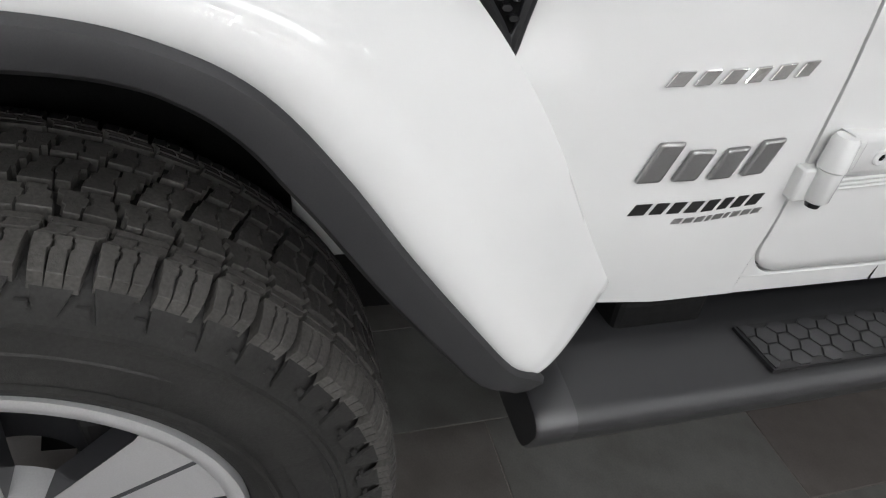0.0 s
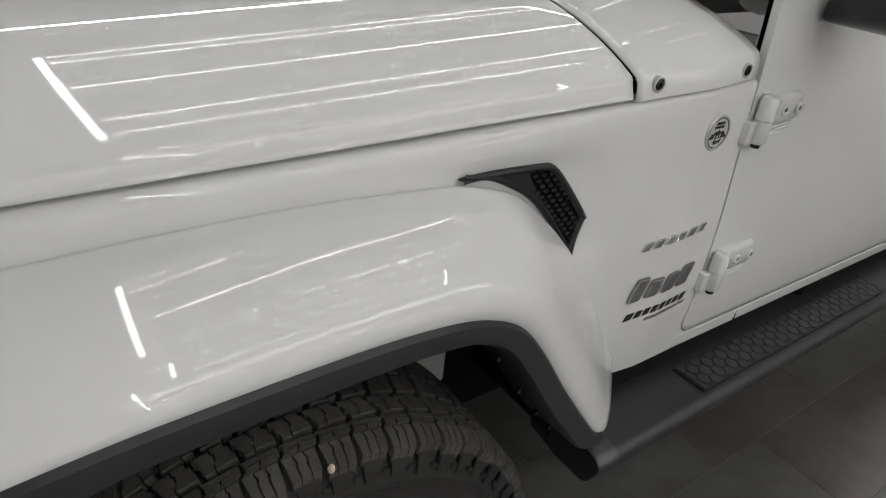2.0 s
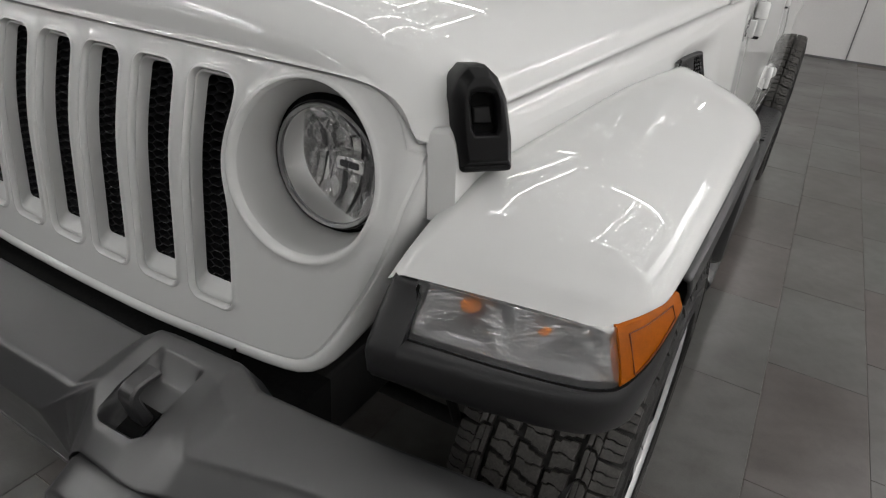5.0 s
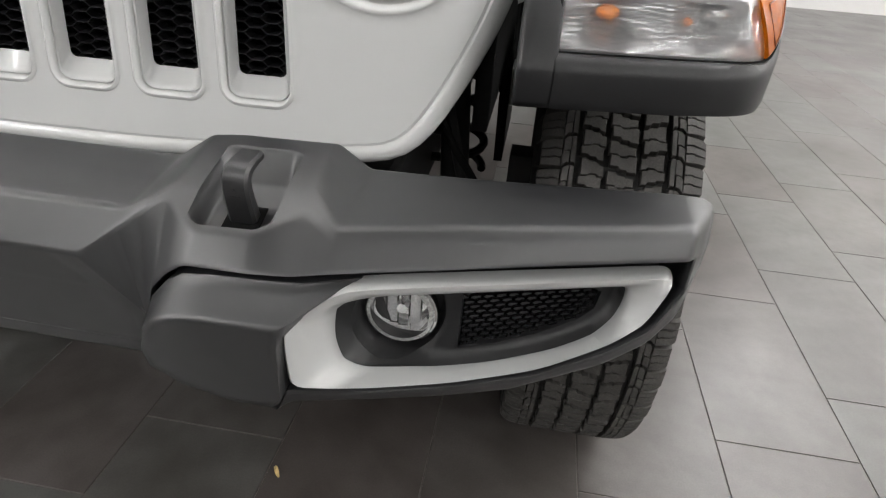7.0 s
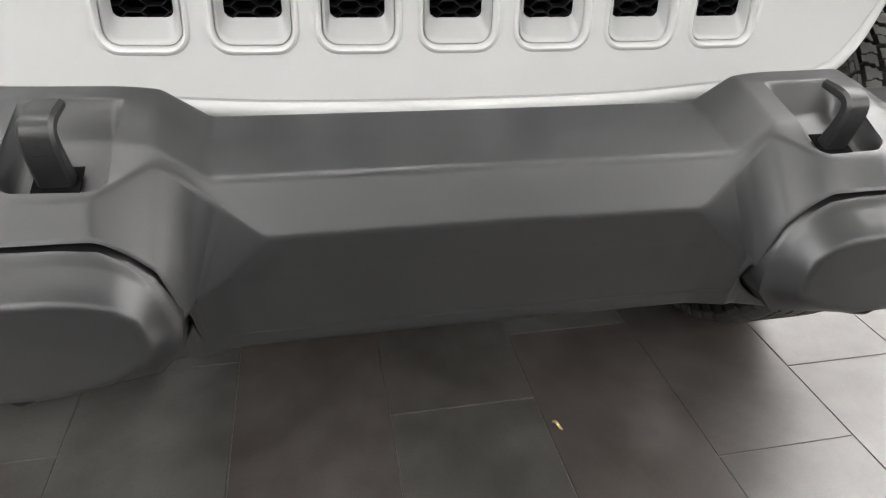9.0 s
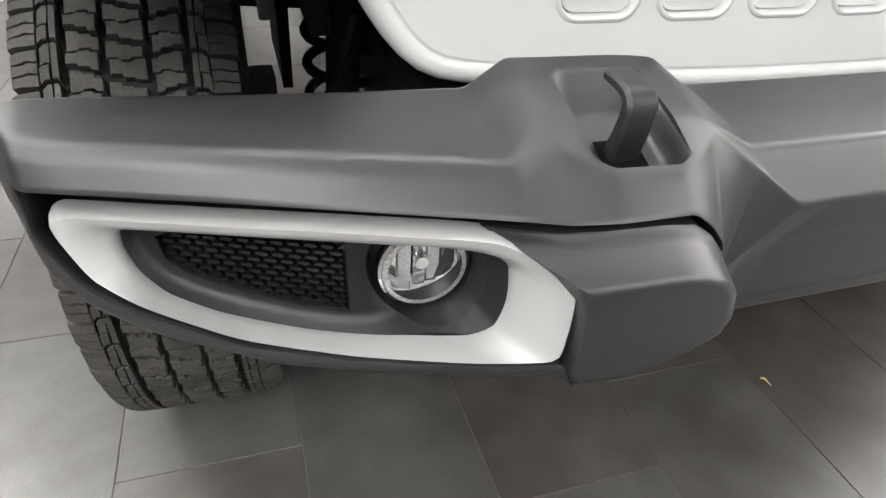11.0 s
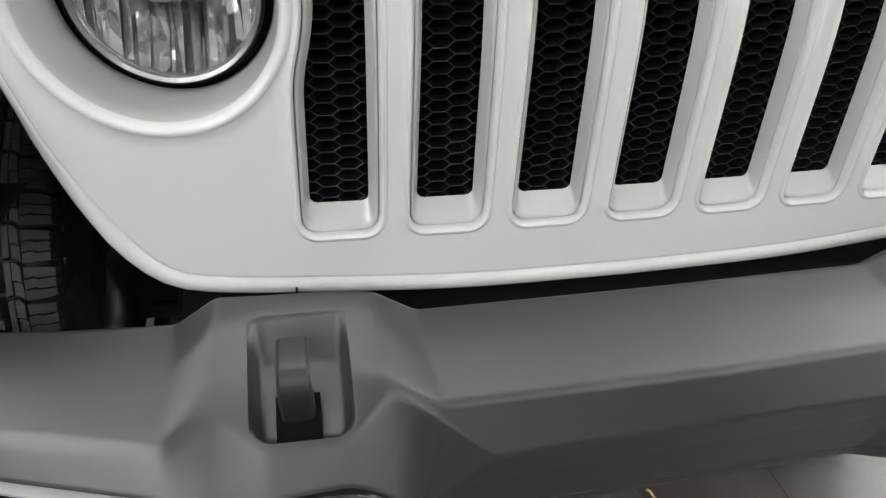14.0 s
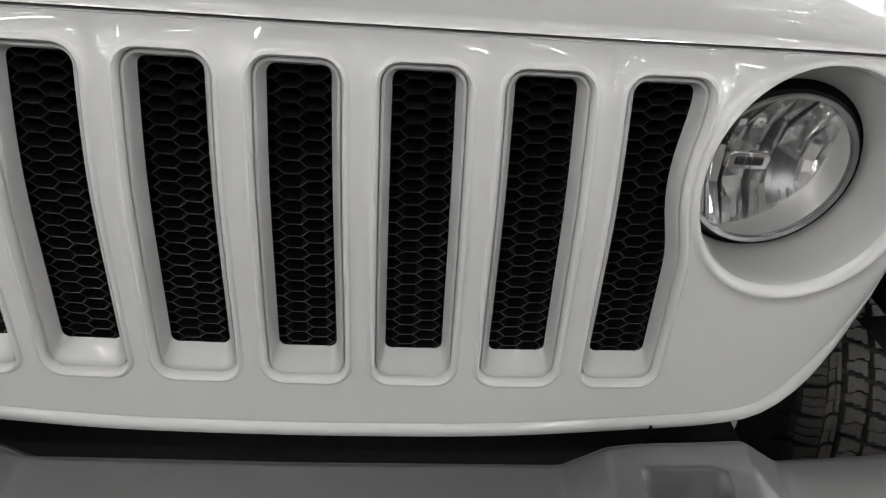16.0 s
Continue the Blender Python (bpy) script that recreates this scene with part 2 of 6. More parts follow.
def spline(pts, n, closed=False):
    """n points on a Catmull-Rom curve through pts, spaced evenly along its length."""
    p = np.array(pts, float)
    if closed:
        p = np.vstack([p[-1], p, p[0], p[1]])
    else:
        p = np.vstack([2 * p[0] - p[1], p, 2 * p[-1] - p[-2]])
    out = []
    for i in range(1, len(p) - 2):
        a, b, c, d = p[i - 1], p[i], p[i + 1], p[i + 2]
        for t in np.linspace(0, 1, 24, endpoint=False):
            out.append(0.5 * (2 * b + (c - a) * t + (2 * a - 5 * b + 4 * c - d) * t * t + (3 * b - a - 3 * c + d) * t ** 3))
    out.append(p[-2])
    out = np.array(out)
    s = np.r_[0, np.cumsum(np.linalg.norm(np.diff(out, axis=0), axis=1))]
    q = np.linspace(0, s[-1], n + 1)[:-1] if closed else np.linspace(0, s[-1], n)
    return np.stack([np.interp(q, s, out[:, k]) for k in range(p.shape[1])], 1)


def stations(pts, n):
    """Catmull-Rom through pts with n steps between neighbours, so that curves made alike keep their stations matched."""
    p = np.array(pts, float)
    p = np.vstack([2 * p[0] - p[1], p, 2 * p[-1] - p[-2]])
    out = []
    for i in range(1, len(p) - 2):
        a, b, c, d = p[i - 1], p[i], p[i + 1], p[i + 2]
        for t in np.linspace(0, 1, n, endpoint=False):
            out.append(0.5 * (2 * b + (c - a) * t + (2 * a - 5 * b + 4 * c - d) * t * t + (3 * b - a - 3 * c + d) * t ** 3))
    out.append(p[-2])
    return np.array(out)


def linear(pts, n):
    p = np.array(pts, float)
    out = [p[i] + (p[i + 1] - p[i]) * t for i in range(len(p) - 1) for t in np.linspace(0, 1, n, endpoint=False)]
    return np.array(out + [p[-1]])


def grid(rows, bm=None, close_rows=False, close_cols=False, skip=None):
    """Quads between rows of points."""
    bm = bm or bmesh.new()
    vs = [[bm.verts.new(Vector(p)) for p in r] for r in rows]
    nr, nc = len(vs), len(vs[0])
    for i in range(nr if close_rows else nr - 1):
        for j in range(nc if close_cols else nc - 1):
            if skip and skip(i, j):
                continue
            q = [vs[i][j], vs[i][(j + 1) % nc], vs[(i + 1) % nr][(j + 1) % nc], vs[(i + 1) % nr][j]]
            q = [v for k, v in enumerate(q) if v not in q[:k]]
            try:
                bm.faces.new(q)
            except ValueError:
                pass
    return bm


def cap(bm, pts):
    vs = [bm.verts.new(Vector(p)) for p in pts]
    bm.faces.new(vs)
    return bm


def prism(outline, depth_a, depth_b, place, bm=None):
    """A solid from a flat outline of (u, v), from depth a to depth b; place(u, v, d) gives the point."""
    bm = bm or bmesh.new()
    a = [bm.verts.new(Vector(place(u, v, depth_a))) for u, v in outline]
    b = [bm.verts.new(Vector(place(u, v, depth_b))) for u, v in outline]
    bm.faces.new(a[::-1]), bm.faces.new(b)
    for i in range(len(a)):
        j = (i + 1) % len(a)
        bm.faces.new((a[i], a[j], b[j], b[i]))
    return bm


def box(x0, x1, y0, y1, z0, z1, bm=None):
    return prism([(x0, y0), (x1, y0), (x1, y1), (x0, y1)], z0, z1, lambda u, v, d: (u, v, d), bm)


def lathe(profile, n, axis="x", centre=(0, 0, 0), a0=0.0, a1=2 * math.pi, bm=None):
    """Turns a profile of (along, radius) about an axis through centre."""
    full = abs(a1 - a0 - 2 * math.pi) < 1e-6
    rows = []
    for k in range(n if full else n + 1):
        a = a0 + (a1 - a0) * k / n
        c, s = math.cos(a), math.sin(a)
        if axis == "x":
            rows.append([(centre[0] + h, centre[1] + r * c, centre[2] + r * s) for h, r in profile])
        elif axis == "y":
            rows.append([(centre[0] + r * c, centre[1] + h, centre[2] + r * s) for h, r in profile])
        else:
            rows.append([(centre[0] + r * c, centre[1] + r * s, centre[2] + h) for h, r in profile])
    return grid(rows, bm, close_rows=full)


def tube(path, radius, n=10, bm=None, squash=1.0):
    path = [Vector(p) for p in path]
    rows = []
    for i, p in enumerate(path):
        t = (path[min(i + 1, len(path) - 1)] - path[max(i - 1, 0)]).normalized()
        side = t.cross(Vector((0, 0, 1)) if abs(t.z) < 0.95 else Vector((1, 0, 0))).normalized()
        up = side.cross(t)
        rows.append([p + radius * (math.cos(a) * side + squash * math.sin(a) * up) for a in (2 * math.pi * k / n for k in range(n))])
    bm = grid(rows, bm, close_cols=True)
    return bm


def mirrored(bm):
    bmesh.ops.scale(bm, vec=(-1, 1, 1), verts=bm.verts)
    bmesh.ops.reverse_faces(bm, faces=bm.faces)
    return bm


def sided(bm, side):
    return bm if side > 0 else mirrored(bm)


def hex_cells(inside, place, width, height, web, depth, u_range, v_range, bm=None):
    """A honeycomb web of elongated cells, kept where inside(u, v); place(u, v, d) gives the point d behind the face."""
    bm = bm or bmesh.new()
    col, row = width * 0.75, height
    shape = [(-0.5, 0), (-0.25, 0.5), (0.25, 0.5), (0.5, 0), (0.25, -0.5), (-0.25, -0.5)]
    i = 0
    u = u_range[0]
    while u < u_range[1]:
        v = v_range[0] + (row / 2 if i % 2 else 0)
        while v < v_range[1]:
            if inside(u, v):
                o = [bm.verts.new(Vector(place(u + a * width, v + b * height, 0))) for a, b in shape]
                ka, kb = 1 - web / width * 1.15, 1 - web / height
                n = [bm.verts.new(Vector(place(u + a * width * ka, v + b * height * kb, 0.0006))) for a, b in shape]
                d = [bm.verts.new(Vector(place(u + a * width * ka * 0.94, v + b * height * kb * 0.9, depth))) for a, b in shape]
                for k in range(6):
                    j = (k + 1) % 6
                    bm.faces.new((o[k], o[j], n[j], n[k]))
                    bm.faces.new((n[k], n[j], d[j], d[k]))
            v += row
        u += col
        i += 1
    return bm


def fill_flat(loops, extra, place, bm=None):
    """Triangles inside the first loop of (u, v) and outside the others, with extra inner points; place(u, v) gives the point."""
    vs, es = [], []
    for lp in loops:
        k = len(vs)
        vs += [Vector((float(u), float(v))) for u, v in lp]
        es += [(k + i, k + (i + 1) % len(lp)) for i in range(len(lp))]
    vs += [Vector((float(u), float(v))) for u, v in extra]
    ov, _, of, *_ = delaunay_2d_cdt(vs, es, [], 0, 1e-6)
    bm = bm or bmesh.new()
    bv = [bm.verts.new(Vector(place(v.x, v.y))) for v in ov]
    rings = [[(float(u), float(v)) for u, v in lp] for lp in loops]
    for f in of:
        cu, cv = sum(ov[i].x for i in f) / len(f), sum(ov[i].y for i in f) / len(f)
        if not in_poly(cu, cv, rings[0]) or any(in_poly(cu, cv, r) for r in rings[1:]):
            continue
        try:
            bm.faces.new([bv[i] for i in f])
        except ValueError:
            pass
    for v in [v for v in bm.verts if not v.link_faces]:
        bm.verts.remove(v)
    bmesh.ops.recalc_face_normals(bm, faces=bm.faces)
    return bm


def in_poly(x, y, poly):
    c = False
    for i in range(len(poly)):
        (x0, y0), (x1, y1) = poly[i - 1], poly[i]
        if (y0 > y) != (y1 > y) and x < (x1 - x0) * (y - y0) / (y1 - y0) + x0:
            c = not c
    return c


def thing(name, label, category, kind="", group=""):
    return tagged(new(name), label, category, group, kind)


# ---- the room ----
def room():
    tagged(finish("ceiling", box(-7.2, 7.2, -7.0, 8.0, 3.04, 3.2), CEIL, smooth=False), "pale grey painted ceiling over the showroom bay", "ceiling", kind="structure")
    for name, b in (("wall_north", (-7.2, 7.2, 8.0, 8.2)), ("wall_south", (-7.2, 7.2, -7.2, -7.0)), ("wall_east", (7.2, 7.4, -7.2, 8.2)), ("wall_west", (-7.4, -7.2, -7.2, 8.2))):
        # south and west stand out of view; their dark colour holds back bounce light
        dark = name in ("wall_south", "wall_west")
        tagged(finish(name, box(b[0], b[1], b[2], b[3], 0, 3.2), DARK_WALL if dark else WALL, smooth=False), "unseen showroom wall, made dark grey to cut bounce light" if dark else "plain white painted showroom wall", "wall", kind="structure")
    jut = tagged(finish("wall_east_return", box(2.95, 7.195, 7.5, 7.996, 0, 3.035), WALL, smooth=False), "white wall that stands forward beside the round pillar", "wall", kind="structure")
    part("vent_hole", box(2.97, 3.20, 7.494, 7.4995, 0.02, 0.135), BLACK_PRINT, jut, "dark low opening in the wall", smooth=False)
    col = tagged(finish("pillar", lathe([(0.0, 0.13), (3.035, 0.13)], 40, "z", (2.70, 7.20, 0.0)), WALL), "round white painted pillar before the wall", "pillar", kind="structure")
    tagged(finish("baseboard", box(-7.19, 2.945, 7.985, 7.997, 0.0, 0.022), DARK_WALL, smooth=False), "thin dark skirting along the white wall", "baseboard", kind="structure")
    tagged(finish("trim", box(1.30, 1.312, 7.988, 7.997, 0.024, 2.4), DARK_WALL, smooth=False), "thin dark joint between white wall panels", "trim", kind="structure")


def ceiling_lamp(length, turn, x, y, z, label, tube_mat, r=0.016):
    lamp = thing("ceiling_lamp", label, "ceiling lamp", group="strip lamps on the ceiling")
    bm = box(-0.014 - r, 0.014 + r, -length / 2, length / 2, 0.0, 0.03)
    rounded(part("housing", bm, WALL, lamp, "white lamp housing", smooth=False), 0.004)
    rows = []
    for k in range(9):
        a = math.pi + math.pi * k / 8
        rows.append([(r * math.cos(a), yy, -0.001 + min(r, 0.016) * math.sin(a)) for yy in (-length / 2 + 0.01, length / 2 - 0.01)])
    part("tube", grid(rows), tube_mat, lamp, "glowing white tube")
    lamp.matrix_world = pose(x, y, z, 0, 0, turn)
    return lamp


def lamps():
    # over the car hang rectangles of thin strip lamps: a broad front strip, hairline side strips and short cross strips
    ceiling_lamp(1.65, 90, -0.475, -0.40, 3.0, "glowing strip lamp across the front of the bay", GLOW_SOFT, 0.016)
    for x, y0, y1, r in ((-1.30, -0.42, 2.3, 0.004), (-1.12, -0.42, 2.3, 0.004), (-0.52, -0.42, 2.3, 0.006), (0.06, -0.42, 2.2, 0.004), (0.27, -0.42, 1.8, 0.004), (1.0, -0.42, 1.5, 0.004), (1.08, -0.42, 1.5, 0.003), (1.75, -0.42, 1.5, 0.009)):
        ceiling_lamp(y1 - y0, 0, x, (y0 + y1) / 2, 3.0, "thin glowing strip lamp over the car", GLOW_SOFT, r)
    ceiling_lamp(1.36, 90, -0.62, 2.3, 3.0, "thin glowing strip lamp across the bay", GLOW_SOFT, 0.009)
    ceiling_lamp(1.05, 90, 1.225, 1.5, 3.0, "thin glowing strip lamp across the bay", GLOW_SOFT, 0.012)
    ceiling_lamp(0.8, 90, 1.35, -0.3, 3.0, "thin glowing strip lamp across the bay", GLOW_SOFT, 0.009)
    for x in (4.0, 5.6):
        ceiling_lamp(2.0, 0, x, 0.45, 3.0, "glowing strip lamp along an assumed, unseen ceiling grid", GLOW)
    # two unseen fill strips, added to brighten floor, tyre and bumper at -x
    ceiling_lamp(3.0, 0, -2.6, 1.0, 3.0, "broad fill strip added unseen beside the car", GLOW, 0.036)
    ceiling_lamp(2.6, 0, -2.3, -2.7, 3.0, "broad fill strip added unseen before the car", GLOW, 0.034)
    ceiling_lamp(4.6, 0, 2.75, 1.6, 3.0, "wide glowing light panel beside the car", GLOW_PANEL, 0.28)
    for e in (-1.0, 1.0):
        for x in ((-5.0, 2.9, 5.0) if e < 0 else (5.0,)):
            ceiling_lamp(2.2, 90, x, 0.45 + e, 3.0, "glowing strip lamp across the ceiling grid", GLOW_SOFT if abs(x) < 3.0 else GLOW)
    # assumed rear row, added so that the far wall comes out bright
    for x in (-5.6, -4.0, -2.4, -0.8, 0.8):
        ceiling_lamp(2.0, 0, x, 6.3, 3.0, "glowing strip lamp along an assumed, unseen ceiling grid", GLOW)
    ceiling_lamp(2.0, 0, 4.8, 6.3, 3.0, "dimmed strip lamp along an assumed, unseen ceiling grid", GLOW_SOFT)
    # unseen rows added as front fill for the grille and bumper
    for x in (-6.0, -4.4, -2.8, -1.1, 1.1, 2.8, 4.4, 6.0):
        ceiling_lamp(2.0, 0, x, -3.6, 3.0, "fill strip lamp added along the unseen front of the hall", GLOW)
    for x in (-5.6, -4.2):
        ceiling_lamp(2.0, 0, x, -2.4, 3.0, "fill strip lamp added along the unseen front of the hall", GLOW)
    for x in (3.2, 4.8):
        ceiling_lamp(2.0, 0, x, 3.6, 3.0, "glowing strip lamp beside the car", GLOW)
    # unseen row added to light the car's flank at a low angle
    for y in (-4.0, -1.4, 1.2, 3.8, 6.4):
        ceiling_lamp(2.4, 0, 6.7, y, 3.0, "broad fill strip added along the white wall for the flank", GLOW, 0.04)
    # further added front fill, near the unseen south wall
    for x in (-4.5, 0.0, 4.5):
        ceiling_lamp(2.2, 90, x, -5.6, 3.0, "fill strip lamp added across the unseen front of the hall", GLOW)


room()
lamps()


# ---- the car ----
car = thing("car", "white four-door off-road car with black bumper and running board", "car")

FACE = [(0.60, -0.628), (0.70, -0.615), (0.757, -0.606), (0.94, -0.590), (0.985, -0.582), (1.085, -0.553), (1.13, -0.537), (1.2, -0.50)]


def face_y(x, z):
    """Depth of the grille's face: a kink two thirds up, and a slight bow to the sides."""
    y = float(np.interp(z, [p[0] for p in FACE], [p[1] for p in FACE]))
    a = sum(float(np.interp(z + d, [p[0] for p in FACE], [p[1] for p in FACE])) for d in (-0.036, -0.018, 0.018, 0.036))
    e = abs(x) - float(np.interp(z, [0.70, 0.80, 0.868, 0.94, 0.99, 1.04], [0.50, 0.552, 0.578, 0.595, 0.605, 0.608]))
    fold = 1.2 * min(max((z - 0.76) / 0.12, 0.0), 1.0) * 0.5 * (e + math.sqrt(e * e + 0.00006)) if abs(e) < 0.2 else 0.0
    return (y + a) / 5 + 0.05 * x * x + 0.9 * max(0.0, abs(x) - 0.53) ** 2 + fold


LAMP_X, LAMP_Z, LAMP_R = 0.471, 0.983, 0.110
PITCH = 0.1090
OUTLINE = [(0, 0.678), (0.20, 0.680), (0.36, 0.689), (0.44, 0.6945), (0.495, 0.705), (0.532, 0.733), (0.570, 0.792), (0.605, 0.866), (0.627, 0.94), (0.635, 0.99), (0.637, 1.032)]
TOPLINE = [(0.633, 1.0415), (0.618, 1.043), (0.6085, 1.046), (0.604, 1.059), (0.592, 1.077), (0.57, 1.090), (0.53, 1.0975), (0.45, 1.100), (0.3, 1.1005), (0.15, 1.101), (0, 1.101)]


def slot_x(i, z):
    """Middle line of slot i; the slots draw together a little to the top."""
    return i * PITCH * (1 - 0.065 * (z - 0.76))


def slot_loop(i, o, ledge=0.0, n=26):
    """Edge of slot i (-3 to 3), drawn in by o, its foot raised by ledge; as (x, z)."""
    hw, z0, z1, r = 0.0420 - o, 0.7575 + o + ledge, 1.0775 - o, max(0.020 - o, 0.005)
    left, right = [], []
    zs = [z0 + r * (1 - math.cos(a)) for a in np.linspace(0, math.pi / 2, 6)] + list(np.linspace(z0 + r, z1 - r, n))[1:-1] + [z1 - r + r * math.sin(a) for a in np.linspace(0, math.pi / 2, 6)]
    for z in zs:
        d, cx = 0.0, slot_x(i, z)
        if z < z0 + r:
            d = r - math.sqrt(max(r * r - (z0 + r - z) ** 2, 0))
        elif z > z1 - r:
            d = r - math.sqrt(max(r * r - (z - z1 + r) ** 2, 0))
        wide = hw + 0.002 * (1 - (z - z0) / (z1 - z0)) - 0.002
        xl, xr = cx - wide + d, cx + wide - d
        big = LAMP_R + 0.0095 + o
        if abs(z - LAMP_Z) < big:
            reach = LAMP_X - math.sqrt(big * big - (z - LAMP_Z) ** 2)
            soft = 0.006
            if i == 3:
                xr = -soft * math.log(math.exp(-xr / soft) + math.exp(-reach / soft)) if xr - reach > -0.05 else xr
                xr = max(xr, xl + 0.01)
            if i == -3:
                xl = soft * math.log(math.exp(xl / soft) + math.exp(-reach / soft)) if -reach - xl > -0.05 else xl
                xl = min(xl, xr - 0.01)
        left.append((xl, z)), right.append((xr, z))
    return right + left[::-1]


def circle(cx, cz, r, n=64):
    return [(cx + r * math.cos(2 * math.pi * k / n), cz + r * math.sin(2 * math.pi * k / n)) for k in range(n)]


def shrink(poly, d):
    """Draws a closed outline (counter-clockwise) in by d."""
    p = np.array(poly, float)
    t = np.roll(p, -1, 0) - np.roll(p, 1, 0)
    t /= np.linalg.norm(t, axis=1)[:, None] + 1e-9
    return p + d * np.stack([-t[:, 1], t[:, 0]], 1)


def grille():
    right = [tuple(p) for p in spline(OUTLINE, 40)] + [tuple(p) for p in spline(TOPLINE, 30)]
    outline = right + [(-x, z) for x, z in right[::-1][1:-1]]
    tops = len(right) - 30
    ease = [1.0 if k < tops - 4 else max(0.06, 1 - (k - tops + 4) / 8.0) for k in range(len(right))]
    ease = np.array(ease + ease[::-1][1:-1])[:, None]

    def inset(d):
        return np.array(outline, float) + (shrink(outline, d) - np.array(outline, float)) * ease

    crease = inset(0.026)
    holes = [slot_loop(i, -0.005) for i in range(-3, 4)] + [circle(s * LAMP_X, LAMP_Z, LAMP_R + 0.006) for s in (-1, 1)]
    cr = [tuple(p) for p in crease]
    extra = []
    for x in np.arange(-0.62, 0.621, 0.0075):
        for z in np.arange(0.70, 1.11, 0.0075):
            if not in_poly(x, z, cr):
                continue
            if any(math.hypot(x - s * LAMP_X, z - LAMP_Z) < LAMP_R + 0.014 for s in (-1, 1)):
                continue
            if any(abs(x - slot_x(i, z)) < 0.051 and 0.752 < z < 1.090 for i in range(-3, 4)):
                continue
            extra.append((x, z))
    bm = fill_flat([cr] + holes, extra, lambda u, v: (u, face_y(u, v), v))
    rings = []
    for o, back in ((-0.005, 0.0), (-0.0040, -0.0012), (-0.0025, -0.0026), (-0.0005, -0.0030), (0.0012, -0.0010), (0.0025, 0.003), (0.0032, 0.010)):
        rings.append((o, back, 0.0))
    for i in range(-3, 4):
        rows = [[(x, face_y(x, z) + b, z) for x, z in slot_loop(i, o)] for o, b, _ in rings]
        grid(rows, bm, close_cols=True)
    for s in (-1, 1):
        rows = []
        for o, b in ((0.006, 0.0), (0.0045, -0.0015), (0.002, -0.003), (-0.001, -0.0025), (-0.004, 0.002), (-0.0055, 0.008)):
            rows.append([(x, face_y(x, z) + b, z) for x, z in circle(s * LAMP_X, LAMP_Z, LAMP_R + o)])
        grid(rows, bm, close_cols=True)
    # the rolled outer edge
    rows = []
    for d, b in ((0.026, 0.0), (0.0245, 0.0016), (0.0225, 0.0018), (0.020, -0.0015), (0.015, -0.0030), (0.009, -0.0022), (0.004, 0.002), (0.001, 0.008), (0.0, 0.016), (0.002, 0.05), (0.01, 0.09)):
        rows.append([(x, face_y(x, z) + (b * max(0.3, float(e[0])) if b < 0.02 else b), z) for (x, z), e in zip(inset(d), ease)])
    grid(rows, bm, close_cols=True)
    returns = []
    for s in (-1, 1):
        rows = []
        for z in np.linspace(0.90, 1.040, 12):
            xg = float(np.interp(z, [p[1] for p in OUTLINE], [p[0] for p in OUTLINE]))
            y0 = face_y(xg, z)
            rows.append([(s * x, y, z) for x, y in ((xg - 0.006, y0 + 0.022), (xg + 0.004, y0 + 0.024), (xg + 0.013, y0 + 0.030), (xg + 0.019, y0 + 0.042), (side_x(-0.45, z) - 0.006, -0.475), (side_x(-0.45, z) - 0.002, -0.45), (side_x(-0.45, z) - 0.004, -0.42))])
        rows.append([(x, y, z + 0.002) if k in (0, 6) else (x - s * 0.004, y + 0.003, z + 0.002) for k, (x, y, z) in enumerate(rows[-1])])
        rows.append([(x - s * 0.02, y + 0.012, z) for x, y, z in rows[-1]])
        returns.append(grid(rows))
        bmesh.ops.recalc_face_normals(returns[-1], faces=returns[-1].faces)
    g = part("grille", bm, WHITE, car, "white painted front grille with seven upright slots", sharp=50)
    for ret in returns:
        part("grille_return", ret, WHITE, g, "white return beside the grille", sharp=50)
    for i in range(-3, 4):
        rows = []
        for o, b, l in ((0.0034, 0.012, 0.0), (0.0034, 0.0065, 0.0), (0.0042, 0.0052, 0.0), (0.0066, 0.0056, 0.0005), (0.0084, 0.0085, 0.002), (0.0125, 0.020, 0.0155)):
            rows.append([(x, face_y(x, z) + b, z) for x, z in slot_loop(i, o, l)])
        part("slot_frame", grid(rows, close_cols=True), SILVER_WHITE, g, "pale silver recessed slot surround")
        lp = slot_loop(i, -0.010, 0.004)
        zs = [p[1] for p in lp]
        bm = hex_cells(lambda u, v: in_poly(u, v, lp) and math.hypot(abs(u) - LAMP_X, v - LAMP_Z) > LAMP_R + 0.007, lambda u, v, d: (u, face_y(u, v) + 0.0195 + d, v), 0.0275, 0.0122, 0.0013, 0.018, (i * PITCH - 0.07, i * PITCH + 0.07), (min(zs) - 0.01, max(zs) + 0.012))
        part("slot_mesh", bm, MESH_BLACK, g, "black honeycomb mesh insert")
    bm = grid([[(x, face_y(x, z) + 0.085, z) for x in np.linspace(-0.37, 0.37, 9)] for z in np.linspace(0.72, 1.095, 9)])
    thick(part("radiator_screen", bm, LINER, g, "black screen behind the slots"), 0.01)
    for s in (-1, 1):
        bm = box(s * 0.377 - 0.001, s * 0.377 + 0.001, -0.6165, -0.59, 0.680, 0.704)
        part("edge_seam", bm, GAP, g, smooth=False)


